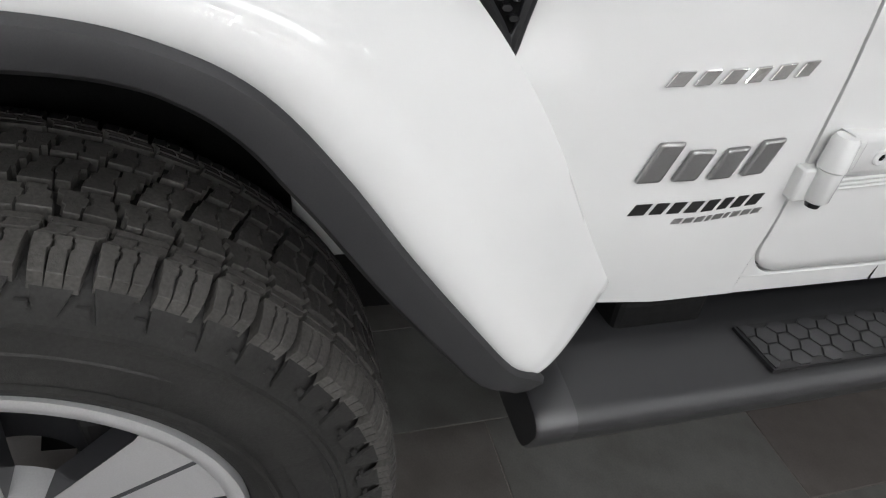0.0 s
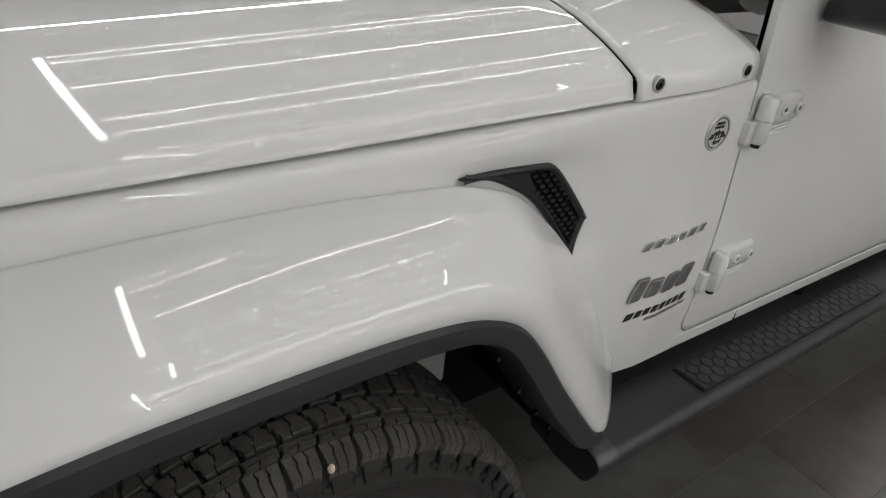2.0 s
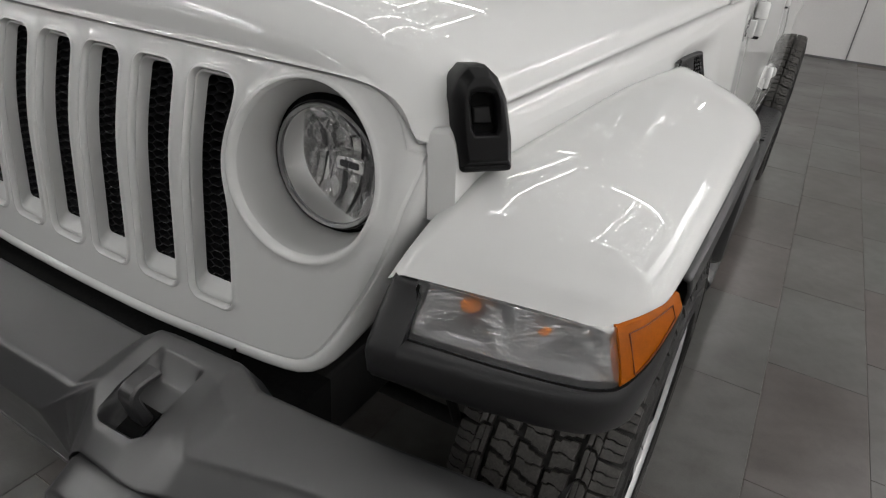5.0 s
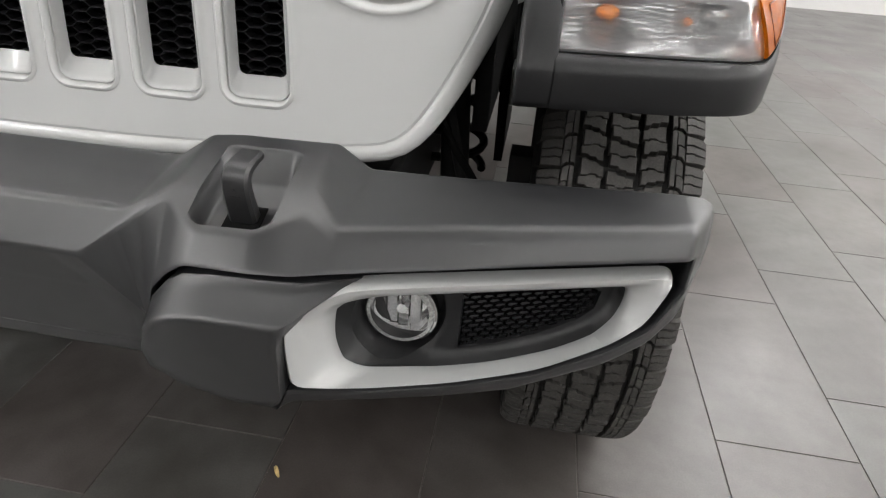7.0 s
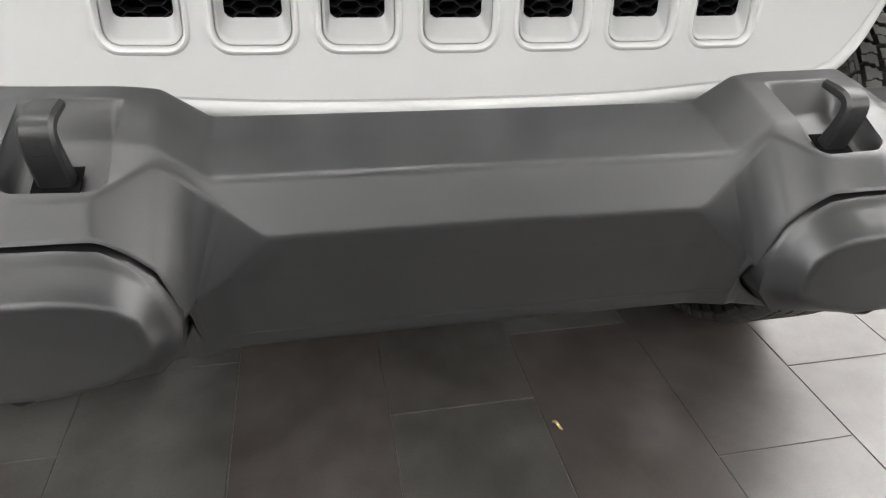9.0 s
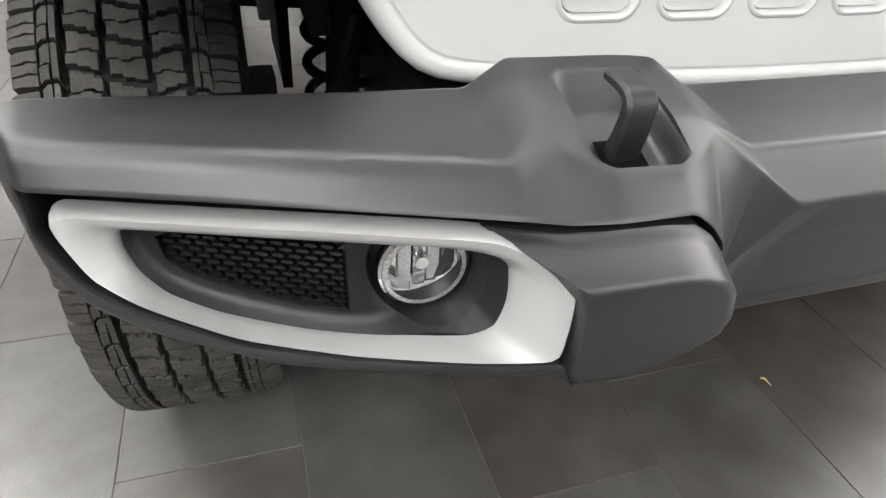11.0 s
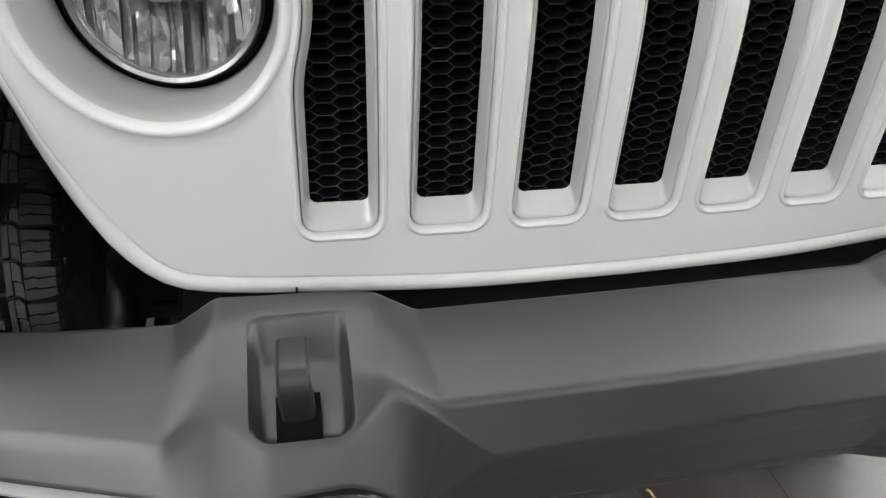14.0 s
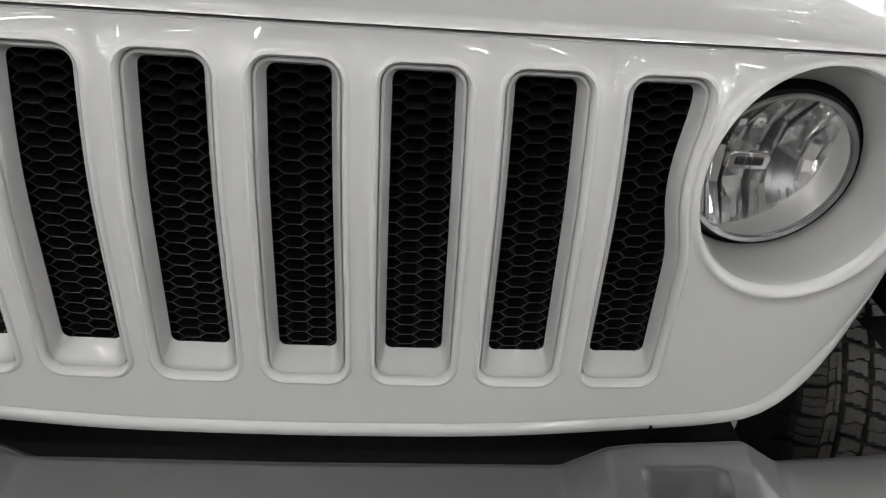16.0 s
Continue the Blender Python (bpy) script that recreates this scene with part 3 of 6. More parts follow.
def headlamp(side):
    cx, yl, cz = side * (LAMP_X - 0.005), -0.503, LAMP_Z - 0.011
    n = 72
    rows = []
    for f, ra in ((0.0, LAMP_R - 0.0055), (0.06, LAMP_R - 0.0060), (0.35, LAMP_R - 0.0085), (0.7, LAMP_R - 0.0125), (1.0, 0.0940)):
        rows.append([(x + f * (cx - side * LAMP_X), (1 - f) * (face_y(x, z) + 0.008) + f * (yl + 0.004), z + f * (cz - LAMP_Z)) for x, z in circle(side * LAMP_X, LAMP_Z, ra, n)])
    lamp = part("headlamp", grid(rows, close_cols=True), BEZEL, car, "round headlamp with clear lens deep in a pale silver bezel")
    part("seal", lathe([(0.003, 0.0945), (0.016, 0.0935), (0.018, 0.0880), (0.004, 0.0872), (-0.006, 0.0864), (-0.009, 0.0850), (-0.004, 0.0840), (0.01, 0.0836)], n, "y", (cx, yl, cz)), GLOSS_BLACK, lamp, "black channel round the lens")
    part("ring", lathe([(0.004, 0.0845), (-0.008, 0.0838), (-0.0098, 0.0822), (-0.0080, 0.0785), (0.004, 0.0775)], n, "y", (cx, yl, cz)), REFLECTOR_DULL, lamp, "clear ribbed rim of the lens")
    part("lens", lathe([(-0.004, 0.0815)] + [(-0.005 - 0.020 * (1 - (v / 0.0815) ** 2), v) for v in np.linspace(0.079, 0.0005, 14)], n, "y", (cx, yl, cz)), LENS, lamp, "clear domed lens").visible_shadow = False
    # fluted reflector: an upper and a lower half of upright facets
    rnd = random.Random(5 if side > 0 else 9)
    bm = bmesh.new()
    for half in (-1, 1):
        x = -0.080
        while x < 0.080:
            w = rnd.uniform(0.0035, 0.0105)
            x1 = min(x + w, 0.080)
            h0, h1 = (math.sqrt(max(0.0805 ** 2 - v * v, 0.00002)) for v in (x, x1))
            tilt, mid = rnd.uniform(-0.026, 0.026), rnd.uniform(0.25, 0.7)
            pts = []
            for t in (-0.03, mid, 1.0):
                row = []
                for xx, hh in ((x, h0), (x1, h1)):
                    zz = half * hh * t
                    rr = math.hypot(xx, zz) / 0.0805
                    depth = 0.062 * (1 - rr ** 2) + 0.004
                    row.append((cx + xx, yl + depth + (tilt if xx == x1 else -tilt) * (1.2 - rr) + rnd.uniform(-0.003, 0.003), cz + zz))
                pts.append(row)
            grid(pts, bm)
            x = x1
    part("reflector", bm, REFLECTOR, lamp, "chrome reflector of upright facets", sharp=5)
    part("reflector_bowl", lathe([(0.010, 0.0835), (0.035, 0.083), (0.060, 0.062), (0.078, 0.03), (0.080, 0.0005)], 40, "y", (cx, yl, cz)), REFLECTOR_DULL, lamp, "satin bowl behind the reflector")
    bm = prism([(-0.024, -0.012), (0.024, -0.012), (0.026, 0.004), (0.020, 0.012), (-0.020, 0.012), (-0.026, 0.004)], 0.040, 0.075, lambda u, v, d: (cx + u, yl + d, cz - 0.010 + v))
    rounded(part("bulb_shield", bm, CHROME, lamp, "chrome bulb shield"), 0.003, 2)
    bm = prism([(-0.016, -0.005), (0.016, -0.005), (0.016, 0.005), (-0.016, 0.005)], 0.038, 0.042, lambda u, v, d: (cx + u, yl + d, cz - 0.010 + v))
    rounded(part("shield_slot", bm, ALLOY_DARK, lamp), 0.002, 2)


# ---- hood, fender sides, cowl and doors ----
def side_x(y, z):
    """The flank of the body at the car's left."""
    x = 0.729 + 0.125 * min(y, 0.64) + 0.012 * max(0.0, y - 0.73)
    return x - 0.06 * max(0.0, z - 0.88) - 0.10 * max(0.0, 0.70 - z)


def gap_z(y):
    return 1.0715 + 0.0695 * (y + 0.454)


def hood_top(x, y):
    """The crowned top of the hood, dipping to its front edge."""
    u = max(0.0, (-0.445 - y) / 0.105)
    half = 0.717 + 0.125 * y
    return 1.208 + 0.068 * (y + 0.45) - 0.108 * (abs(x) / half) ** 4.2 - 0.066 * u ** 2


WALL_D = [0.0, 0.0015, 0.004, 0.008, 0.014, 0.022, 0.04, 1.5]
WALL_H = [0.0, 0.016, 0.040, 0.066, 0.092, 0.116, 0.170, 6.0]


def rolled(base, d, x, y):
    """Height d metres in from a panel's edge: the upright edge rolls into the crowned top."""
    e, t, s = base + float(np.interp(d, WALL_D, WALL_H)), hood_top(x, y), 0.016
    m = min(e, t)
    return m - s * math.log(math.exp((m - e) / s) + math.exp((m - t) / s))


def hood():
    front = [(0, -0.550, 1.1045), (0.15, -0.549, 1.1045), (0.3, -0.546, 1.104), (0.45, -0.541, 1.1035), (0.53, -0.535, 1.1010), (0.574, -0.535, 1.094), (0.599, -0.539, 1.081), (0.6105, -0.541, 1.064), (0.617, -0.537, 1.052), (0.627, -0.523, 1.0475), (0.640, -0.503, 1.049), (0.655, -0.478, 1.056), (0.667, -0.459, 1.067), (0.6735, -0.447, 1.0755)]
    right = list(spline(front, 60))
    right += [np.array((side_x(y, gap_z(y)) - 0.001, y, gap_z(y) + 0.004)) for y in np.linspace(-0.43, 0.468, 50)]
    edge = np.array([p for p in right] + [np.array((-p[0], p[1], p[2])) for p in right[::-1][:-1]])
    plan = edge[:, :2]
    n_half = len(right)
    def height(x, y):
        dd = np.hypot(edge[:, 0] - x, edge[:, 1] - y)
        w = np.exp(-((dd - dd.min()) / 0.006) ** 2)
        base = float((edge[:, 2] * w).sum() / w.sum())
        d = float(dd.min())
        if y > 0.46:
            d = max(d, abs(abs(x) - side_x(0.46, 1.13)))
        return rolled(base, d, x, y)

    # rings drawn in from the edge, then an even field of points
    t = np.roll(plan, -1, 0) - np.roll(plan, 1, 0)
    t[n_half - 1], t[n_half] = plan[n_half - 1] - plan[n_half - 2], plan[n_half + 1] - plan[n_half]
    t /= np.linalg.norm(t, axis=1)[:, None]
    inward = np.stack([-t[:, 1], t[:, 0]], 1)
    poly = [tuple(p) for p in plan]
    loop = [tuple(p) for p in plan]
    extra = []
    for d in (0.0015, 0.004, 0.008, 0.0125, 0.018, 0.025, 0.034, 0.044):
        for q in plan + inward * d:
            if in_poly(q[0], q[1], poly):
                dist = float(np.min(np.hypot(plan[:, 0] - q[0], plan[:, 1] - q[1])))
                if dist > d * 0.97 and q[1] < 0.466:
                    extra.append(tuple(q))
    for x in np.arange(-0.84, 0.841, 0.014):
        for y in np.arange(-0.51, 0.462, 0.014):
            if in_poly(x, y, poly) and float(np.min(np.hypot(plan[:, 0] - x, plan[:, 1] - y))) > 0.054:
                extra.append((x, y))
    for x in np.arange(-0.78, 0.781, 0.014):
        extra.append((x, 0.4675))
    known = {(round(p[0], 5), round(p[1], 5)): p[2] for p in edge}
    bm = fill_flat([loop], extra, lambda u, v: (u, v, known.get((round(u, 5), round(v, 5)), height(u, v))))
    bmesh.ops.recalc_face_normals(bm, faces=bm.faces)
    # tuck the edges under
    low = [[tuple(p) for p in edge], [(p[0] * 0.985, p[1] + 0.012 * (abs(p[0]) < 0.62), p[2] - 0.004) for p in edge]]
    grid(low, bm)
    ob = part("hood", bm, WHITE, car, "glossy white hood with rounded shoulders", sharp=75)
    # true normals of the crowned top, so that its reflections run clean
    me = ob.data
    normals = []
    for v in me.vertices:
        x, y, z = v.co
        d = float(np.min(np.hypot(plan[:, 0] - x, plan[:, 1] - y)))
        w = min(1.0, max(0.0, (d - 0.03) / 0.04)) if z > 1.06 and y < 0.45 else 0.0
        if y > 0.36:
            w = max(w, min(1.0, max(0.0, (side_x(y, 1.13) - abs(x) - 0.04) / 0.04)) if z > 1.15 else 0.0)
        h = 0.002
        true = Vector((-(hood_top(x + h, y) - hood_top(x - h, y)) / (2 * h), -(hood_top(x, y + h) - hood_top(x, y - h)) / (2 * h), 1)).normalized()
        normals.append(v.normal.lerp(true, w).normalized())
    me.normals_split_custom_set_from_vertices(normals)


def cowl(side):
    """The upright panel between the hood and the windscreen, with its two dark screws."""
    rows = []
    for y in np.linspace(0.474, 0.746, 14):
        g = gap_z(y)
        row = []
        edge = side_x(y, g) - 0.001
        row.append((edge - 0.012, y, g + 0.001))
        for i in (0.0, 0.0015, 0.004, 0.008, 0.013, 0.02, 0.03, 0.044, 0.06, 0.08, 0.11, 0.15, 0.21, 0.3, 0.42, 0.56):
            row.append((edge - i, y, rolled(g + 0.004, i, edge - i, y)))
        row.append((0.0, y, rolled(g + 0.004, 0.7, 0.0, y)))
        rows.append(row)
    c = thick(part("cowl_panel", sided(grid(rows), side), WHITE, car, "white cowl panel with two dark screws", sharp=50), 0.004, 0.0)
    for y, z in ((0.512, 1.160), (0.712, 1.170)):
        x = side_x(y, z) + 0.0035
        screw = part("screw", sided(lathe([(-0.01, 0.0125), (0.0005, 0.0125), (0.0015, 0.0105), (-0.001, 0.0095), (-0.006, 0.009)], 24, "x", (x - 0.002, y, z)), side), SILVER, c, "ring round a dark screw head")
        part("screw_head", sided(lathe([(-0.006, 0.0092), (0.001, 0.0085), (0.0025, 0.006), (0.0025, 0.0035), (-0.001, 0.003), (-0.001, 0.0003)], 12, "x", (x - 0.002, y, z)), side), GLOSS_BLACK, c, "black screw head", sharp=20)


INNER = [(0.640, -0.590, 0.914), (0.652, -0.555, 0.952), (0.664, -0.505, 0.986), (0.676, -0.43, 1.012), (0.699, -0.27, 1.031), (0.724, -0.06, 1.047), (0.748, 0.117, 1.049), (0.757, 0.194, 1.043), (0.766, 0.263, 1.021), (0.774, 0.318, 0.977), (0.782, 0.388, 0.901), (0.790, 0.454, 0.805), (0.797, 0.512, 0.695), (0.799, 0.560, 0.612)]
OUTER = [(0.866, -0.546, 0.905), (0.900, -0.495, 0.919), (0.910, -0.445, 0.938), (0.914, -0.36, 0.953), (0.917, -0.25, 0.965), (0.918, -0.06, 0.971), (0.918, 0.055, 0.965), (0.916, 0.120, 0.947), (0.915, 0.172, 0.915), (0.914, 0.222, 0.853), (0.912, 0.278, 0.768), (0.910, 0.342, 0.678), (0.908, 0.392, 0.612), (0.905, 0.425, 0.590)]


def low_z(y):
    """Foot of the fender side: it follows the flare, then the sill."""
    pts = [(-0.6, 0.93), (-0.5, 0.96), (-0.43, 0.985), (-0.06, 1.018), (0.117, 1.02), (0.194, 1.01), (0.263, 0.985), (0.318, 0.94), (0.388, 0.86), (0.454, 0.765), (0.512, 0.655), (0.535, 0.60), (0.548, 0.567), (3.0, 0.567)]
    return float(np.interp(y, [p[0] for p in pts], [p[1] for p in pts]))


def dent(y, z):
    """The pressed hollow behind the air vent."""
    u = min(1.0, max(0.0, (y - 0.375 + 0.35 * (z - 0.98)) / 0.115))
    ramp = 1 - u * u * (3 - 2 * u)
    v = min(1.0, max(0.0, (1.085 - z) / 0.05)) * min(1.0, max(0.0, (z - 0.86) / 0.06)) * min(1.0, max(0.0, (y - 0.14) / 0.10))
    return -0.011 * ramp * v * v * (3 - 2 * v)


def fender_side(side):
    rows = []
    for y in np.linspace(-0.515, 0.7555, 96):
        lo, hi = low_z(y), gap_z(y) - 0.003
        row = [(side_x(y, lo) - 0.02, y, lo - 0.002)]
        r = float(np.interp(y, [-0.5, 0.0, 0.2, 0.6, 0.75], [0.024, 0.030, 0.032, 0.013, 0.010]))
        for q in np.linspace(0, 1, 40):
            z = lo + (hi - r * 1.3 - lo) * q
            row.append((side_x(y, z) + dent(y, z), y, z))
        for a in np.linspace(0, math.pi / 2, 9):
            row.append((side_x(y, hi) + dent(y, hi - r) * math.cos(a) - r * (1 - math.cos(a)), y, hi - r * (1 - math.sin(a))))
        row.append((side_x(y, hi) - r - 0.02, y, hi))
        rows.append(row)
    y = 0.7555
    rows.append([(p[0] - 0.012, y + 0.0015, p[2]) for p in rows[-1]])
    first = [(p[0] - 0.03, p[1] - 0.012, p[2]) for p in rows[0]]
    rows.insert(0, first)
    part("fender_side", sided(grid(rows), side), WHITE, car, "white front fender side panel", sharp=50)
    # sill under the door
    rows = []
    for y in np.linspace(0.7556, 2.55, 40):
        rows.append([(side_x(y, 0.60) - 0.02, y, 0.6000), (side_x(y, 0.60) - 0.002, y, 0.5998), (side_x(y, 0.60), y, 0.5982), (side_x(y, 0.585), y, 0.585), (side_x(y, 0.573), y, 0.573), (side_x(y, 0.568) - 0.0005, y, 0.5675), (side_x(y, 0.566) - 0.02, y, 0.565)])
    part("sill", sided(grid(rows), side), WHITE, car, "white sill under the door")
    x = side_x(0.985, 0.585)
    part("sill_seam", sided(box(x - 0.01, x + 0.0012, 0.9845, 0.9858, 0.570, 0.597), side), GAP, car, smooth=False)
    # rubber seal in the gap before the door, dark body behind the gaps
    rows = [[(side_x(y, z) + dx, y, z) for y, dx in ((0.7558, -0.012), (0.7562, -0.0035), (0.7588, -0.0035), (0.7592, -0.012))] for z in np.linspace(0.61, 1.10, 30)]
    part("door_seal", sided(grid(rows), side), GAP, car, "black rubber seal in the door gap")
    bm = grid([[(side_x(y, z) - 0.022, y, z) for z in np.linspace(0.575, 1.10, 8)] for y in (0.66, 0.74, 0.80)])
    grid([[(side_x(y, z) - 0.022, y, z) for z in np.linspace(0.575, 1.36, 8)] for y in np.linspace(0.76, 2.6, 12)], bm)
    part("door_frame", sided(bm, side), GAP, car, "dark frame behind the panel gaps")


def door(side, y0, y1, name):
    z0, z1, r = 0.6025, 1.36, 0.055
    cols = []
    for y in np.r_[y0 + r * (1 - np.cos(np.linspace(0, math.pi / 2, 9))), np.linspace(y0 + r, y1, 20)[1:]]:
        d = 0.0
        if y < y0 + r:
            d = r - math.sqrt(max(r * r - (y0 + r - y) ** 2, 0))
        lo = z0 + d
        row = [(side_x(y, lo) - 0.014, y + 0.0005, lo), (side_x(y, lo) - 0.003, y, lo), (side_x(y, lo + 0.004) + 0.0005, y, lo + 0.004)]
        for z in np.linspace(lo + 0.02, z1, 16):
            row.append((side_x(y, z) + 0.001, y, z))
        cols.append(row)
    edge = [(p[0] - 0.014, p[1] - 0.0005, p[2]) for p in cols[0]]
    # body below the door's rounded corner
    rows = []
    for a in np.linspace(math.pi, 1.5 * math.pi, 13):
        c, w = math.cos(a), math.sin(a)
        k = 1 / max(abs(c), abs(w))
        near, far = (y0 + r + (r + 0.0032) * c, z0 + r + (r + 0.0032) * w), (y0 + r + (r + 0.0034) * k * c, z0 + r + (r + 0.0034) * k * w)
        rows.append([(side_x(*near) - 0.012, *near), (side_x(*near) - 0.001, *near), (side_x(*far), *far)])
    part("door_corner", sided(grid(rows), side), WHITE, car, "white body at the door's rounded corner")
    return part(name, sided(grid([edge] + cols), side), WHITE, car, "smooth white side door", sharp=45)


def hinge(side, y, z, owner):
    """Exposed door hinge: a fixed knuckle on the body, a leaf with two bolts on the door."""
    x = side_x(0.75, z)
    bm = lathe([(-0.042, 0.0005), (-0.042, 0.012), (-0.039, 0.0145), (0.0, 0.0155), (0.0, 0.0005)], 20, "z", (x + 0.018, y, z))
    h = part("hinge", sided(bm, side), WHITE, car, "white painted exposed door hinge", sharp=40)
    bm = lathe([(0.0015, 0.0005), (0.0015, 0.0165), (0.036, 0.0150), (0.041, 0.012), (0.041, 0.0005)], 20, "z", (x + 0.018, y, z))
    part("knuckle", sided(bm, side), WHITE, h)
    bm = lathe([(-0.050, 0.0005), (-0.050, 0.008), (-0.042, 0.0095), (-0.042, 0.0005)], 16, "z", (x + 0.018, y, z))
    part("pin_cap", sided(bm, side), GLOSS_BLACK, h, "black pin cap")
    # leaf on the door
    rows = []
    for yy, top, bot, out in ((y + 0.004, 0.040, 0.002, 0.030), (y + 0.020, 0.039, -0.006, 0.026), (y + 0.034, 0.038, -0.014, 0.016), (y + 0.075, 0.037, -0.017, 0.013), (y + 0.120, 0.036, -0.015, 0.012), (y + 0.127, 0.032, -0.010, 0.009)):
        b = side_x(yy, z) + 0.0
        rows.append([(b - 0.002, yy, z + top + 0.002), (b + out * 0.7, yy, z + top), (b + out, yy, z + top - 0.006), (b + out, yy, z + bot + 0.010), (b + out * 0.75, yy, z + bot + 0.002), (b - 0.002, yy, z + bot - 0.010)])
    bm = grid(rows)
    cap(bm, rows[-1][::-1]), cap(bm, rows[0])
    rounded(part("leaf", sided(bm, side), WHITE, h), 0.003, 2)
    # body bracket
    bm = prism([(-0.045, -0.012), (-0.002, -0.012), (-0.002, 0.010), (-0.045, 0.010)], y - 0.030, y - 0.004, lambda u, v, d: (x + 0.006 + v, d, z + u))
    rounded(part("bracket", sided(bm, side), WHITE, h), 0.003, 2)
    for yy in (y + 0.066, y + 0.112):
        b = side_x(yy, z) + 0.0155
        bolt = part("bolt", sided(lathe([(-0.006, 0.0105), (0.001, 0.0105), (0.0022, 0.009), (0.0022, 0.0055), (-0.001, 0.004), (-0.001, 0.0003)], 24, "x", (b, yy, z + 0.010)), side), WHITE, h, "white painted bolt with a recessed star drive")
        part("drive", sided(lathe([(-0.0005, 0.0044), (0.0004, 0.0003)], 6, "x", (b + 0.0012, yy, z + 0.010)), side), GAP, bolt, sharp=10)
    for k in range(3):
        zz = z - 0.026 - 0.006 * k
        b0, b1 = side_x(y + 0.05, zz), side_x(y + 0.12, zz)
        part("rib", sided(tube([(b0 + 0.003, y + 0.034 + 0.004 * k, zz), (b1 + 0.003, y + 0.118, zz + 0.004)], 0.0022, 8), side), WHITE, h)


# ---- flare, lamp and trim over the wheel ----
def plateau(u):
    """Cross-section of the flare: a gently crowned top that rolls over a tight outer shoulder."""
    k = 0.74
    return 1 - (1 - u / k) ** 1.5 if u < k else math.sqrt(max(0.0, 1 - ((u - k) / (1 - k)) ** 2.2))


def flare(side):
    n = 8
    I, O = stations(INNER, n), stations(OUTER, n)
    T = np.gradient((I + O) / 2, axis=0)
    rows = []
    us = np.r_[np.linspace(0, 0.74, 26), 0.74 + 0.26 * np.sin(np.linspace(0, math.pi / 2, 15))[1:]]
    for i, o, t, k in zip(I, O, T, range(len(I))):
        c = o - i
        nrm = np.cross(c, t)
        nrm /= np.linalg.norm(nrm)
        if nrm[0] < -0.2 or (nrm[2] < 0 and k < len(I) * 0.5):
            nrm = -nrm
        q = k / (len(I) - 1)
        amp = float(np.interp(q, [0, 0.05, 0.18, 0.45, 0.6, 0.8, 0.95, 1], [0.010, 0.020, 0.030, 0.034, 0.034, 0.028, 0.018, 0.010]))
        row = []
        for u in us:
            f = plateau(u)
            row.append(i + c * u + nrm * amp * f)
        rows.append(row)
    # turned edges: front and rear lips, outer lip, and the joint with the body
    front = [p + np.array((0, 0.010, -0.010)) for p in rows[0]]
    rear = [p + np.array((-0.006, -0.006, -0.014)) for p in rows[-1]]
    rows = [front] + rows + [rear]
    out = []
    for k, r in enumerate(rows):
        a, b = r[-1], r[0]
        radial = np.array((0, AXLE_Y - a[1], AXLE_Z - a[2]))
        radial /= np.linalg.norm(radial)
        out.append([b + np.array((-0.02, 0, -0.012))] + list(r) + [a + radial * 0.006 + np.array((-0.002, 0, 0)), a + radial * 0.006 + np.array((-0.03, 0, 0))])
    fl = part("fender_flare", sided(grid(out), side), WHITE, car, "broad glossy white fender flare over the wheel", sharp=55)
    # black trim along the wheel opening
    O2 = stations(OUTER[2:], n)
    rows = []
    for k, o in enumerate(O2):
        radial = np.array((0, AXLE_Y - o[1], AXLE_Z - o[2]))
        radial /= np.linalg.norm(radial)
        q = k / (len(O2) - 1)
        w = float(np.interp(q, [0, 0.15, 0.45, 0.6, 1], [0.055, 0.034, 0.027, 0.036, 0.036]))
        X = np.array((1.0, 0, 0))
        rows.append([o - 0.02 * X + 0.004 * radial, o + 0.001 * X + 0.001 * radial, o + 0.006 * X + 0.004 * radial, o + 0.008 * X + 0.5 * w * radial, o + 0.006 * X + (w - 0.004) * radial, o + 0.001 * X + w * radial, o - 0.03 * X + (w + 0.002) * radial, o - 0.09 * X + (w + 0.006) * radial])
    tip = [p + np.array((-0.004, 0.012, -0.010)) for p in rows[-1]]
    bm = grid(rows + [tip])
    cap(bm, tip)
    tr = thick(part("wheel_arch_trim", sided(bm, side), PLASTIC_TRIM, fl, "matt black wheel arch trim"), 0.004, 1.0)
    # clips in the trim's return
    for k in (int(len(O2) * q) for q in (0.62, 0.72, 0.80, 0.88, 0.96)):
        o = O2[k]
        radial = np.array((0, AXLE_Y - o[1], AXLE_Z - o[2]))
        radial /= np.linalg.norm(radial)
        c = o + 0.045 * radial + np.array((-0.05, 0, 0))
        part("clip", sided(lathe([(-0.002, 0.0005), (-0.002, 0.005), (0.002, 0.0065), (0.004, 0.0065), (0.005, 0.0005)], 12, "x", tuple(c)), side), GLOSS_BLACK, tr)
    # liner of the wheel house
    rows = []
    for a in np.linspace(radians(12), radians(122), 30):
        r = 0.50 + 0.05 * max(0, math.cos(a - radians(90)))
        y, z = AXLE_Y + r * math.cos(a), AXLE_Z + 0.02 + r * math.sin(a)
        rows.append([(0.90 - 0.10 * max(0.0, 1 - math.degrees(a) / 40), y, z), (0.79, y, z + 0.004), (0.66, y, z + 0.004), (0.50, y, z - 0.03 * min(1.0, max(0.0, math.sin(a))))])
    liner = part("wheel_house_liner", sided(grid(rows), side), LINER, car, "black liner inside the wheel arch")
    thick(liner, 0.006, 1.0)
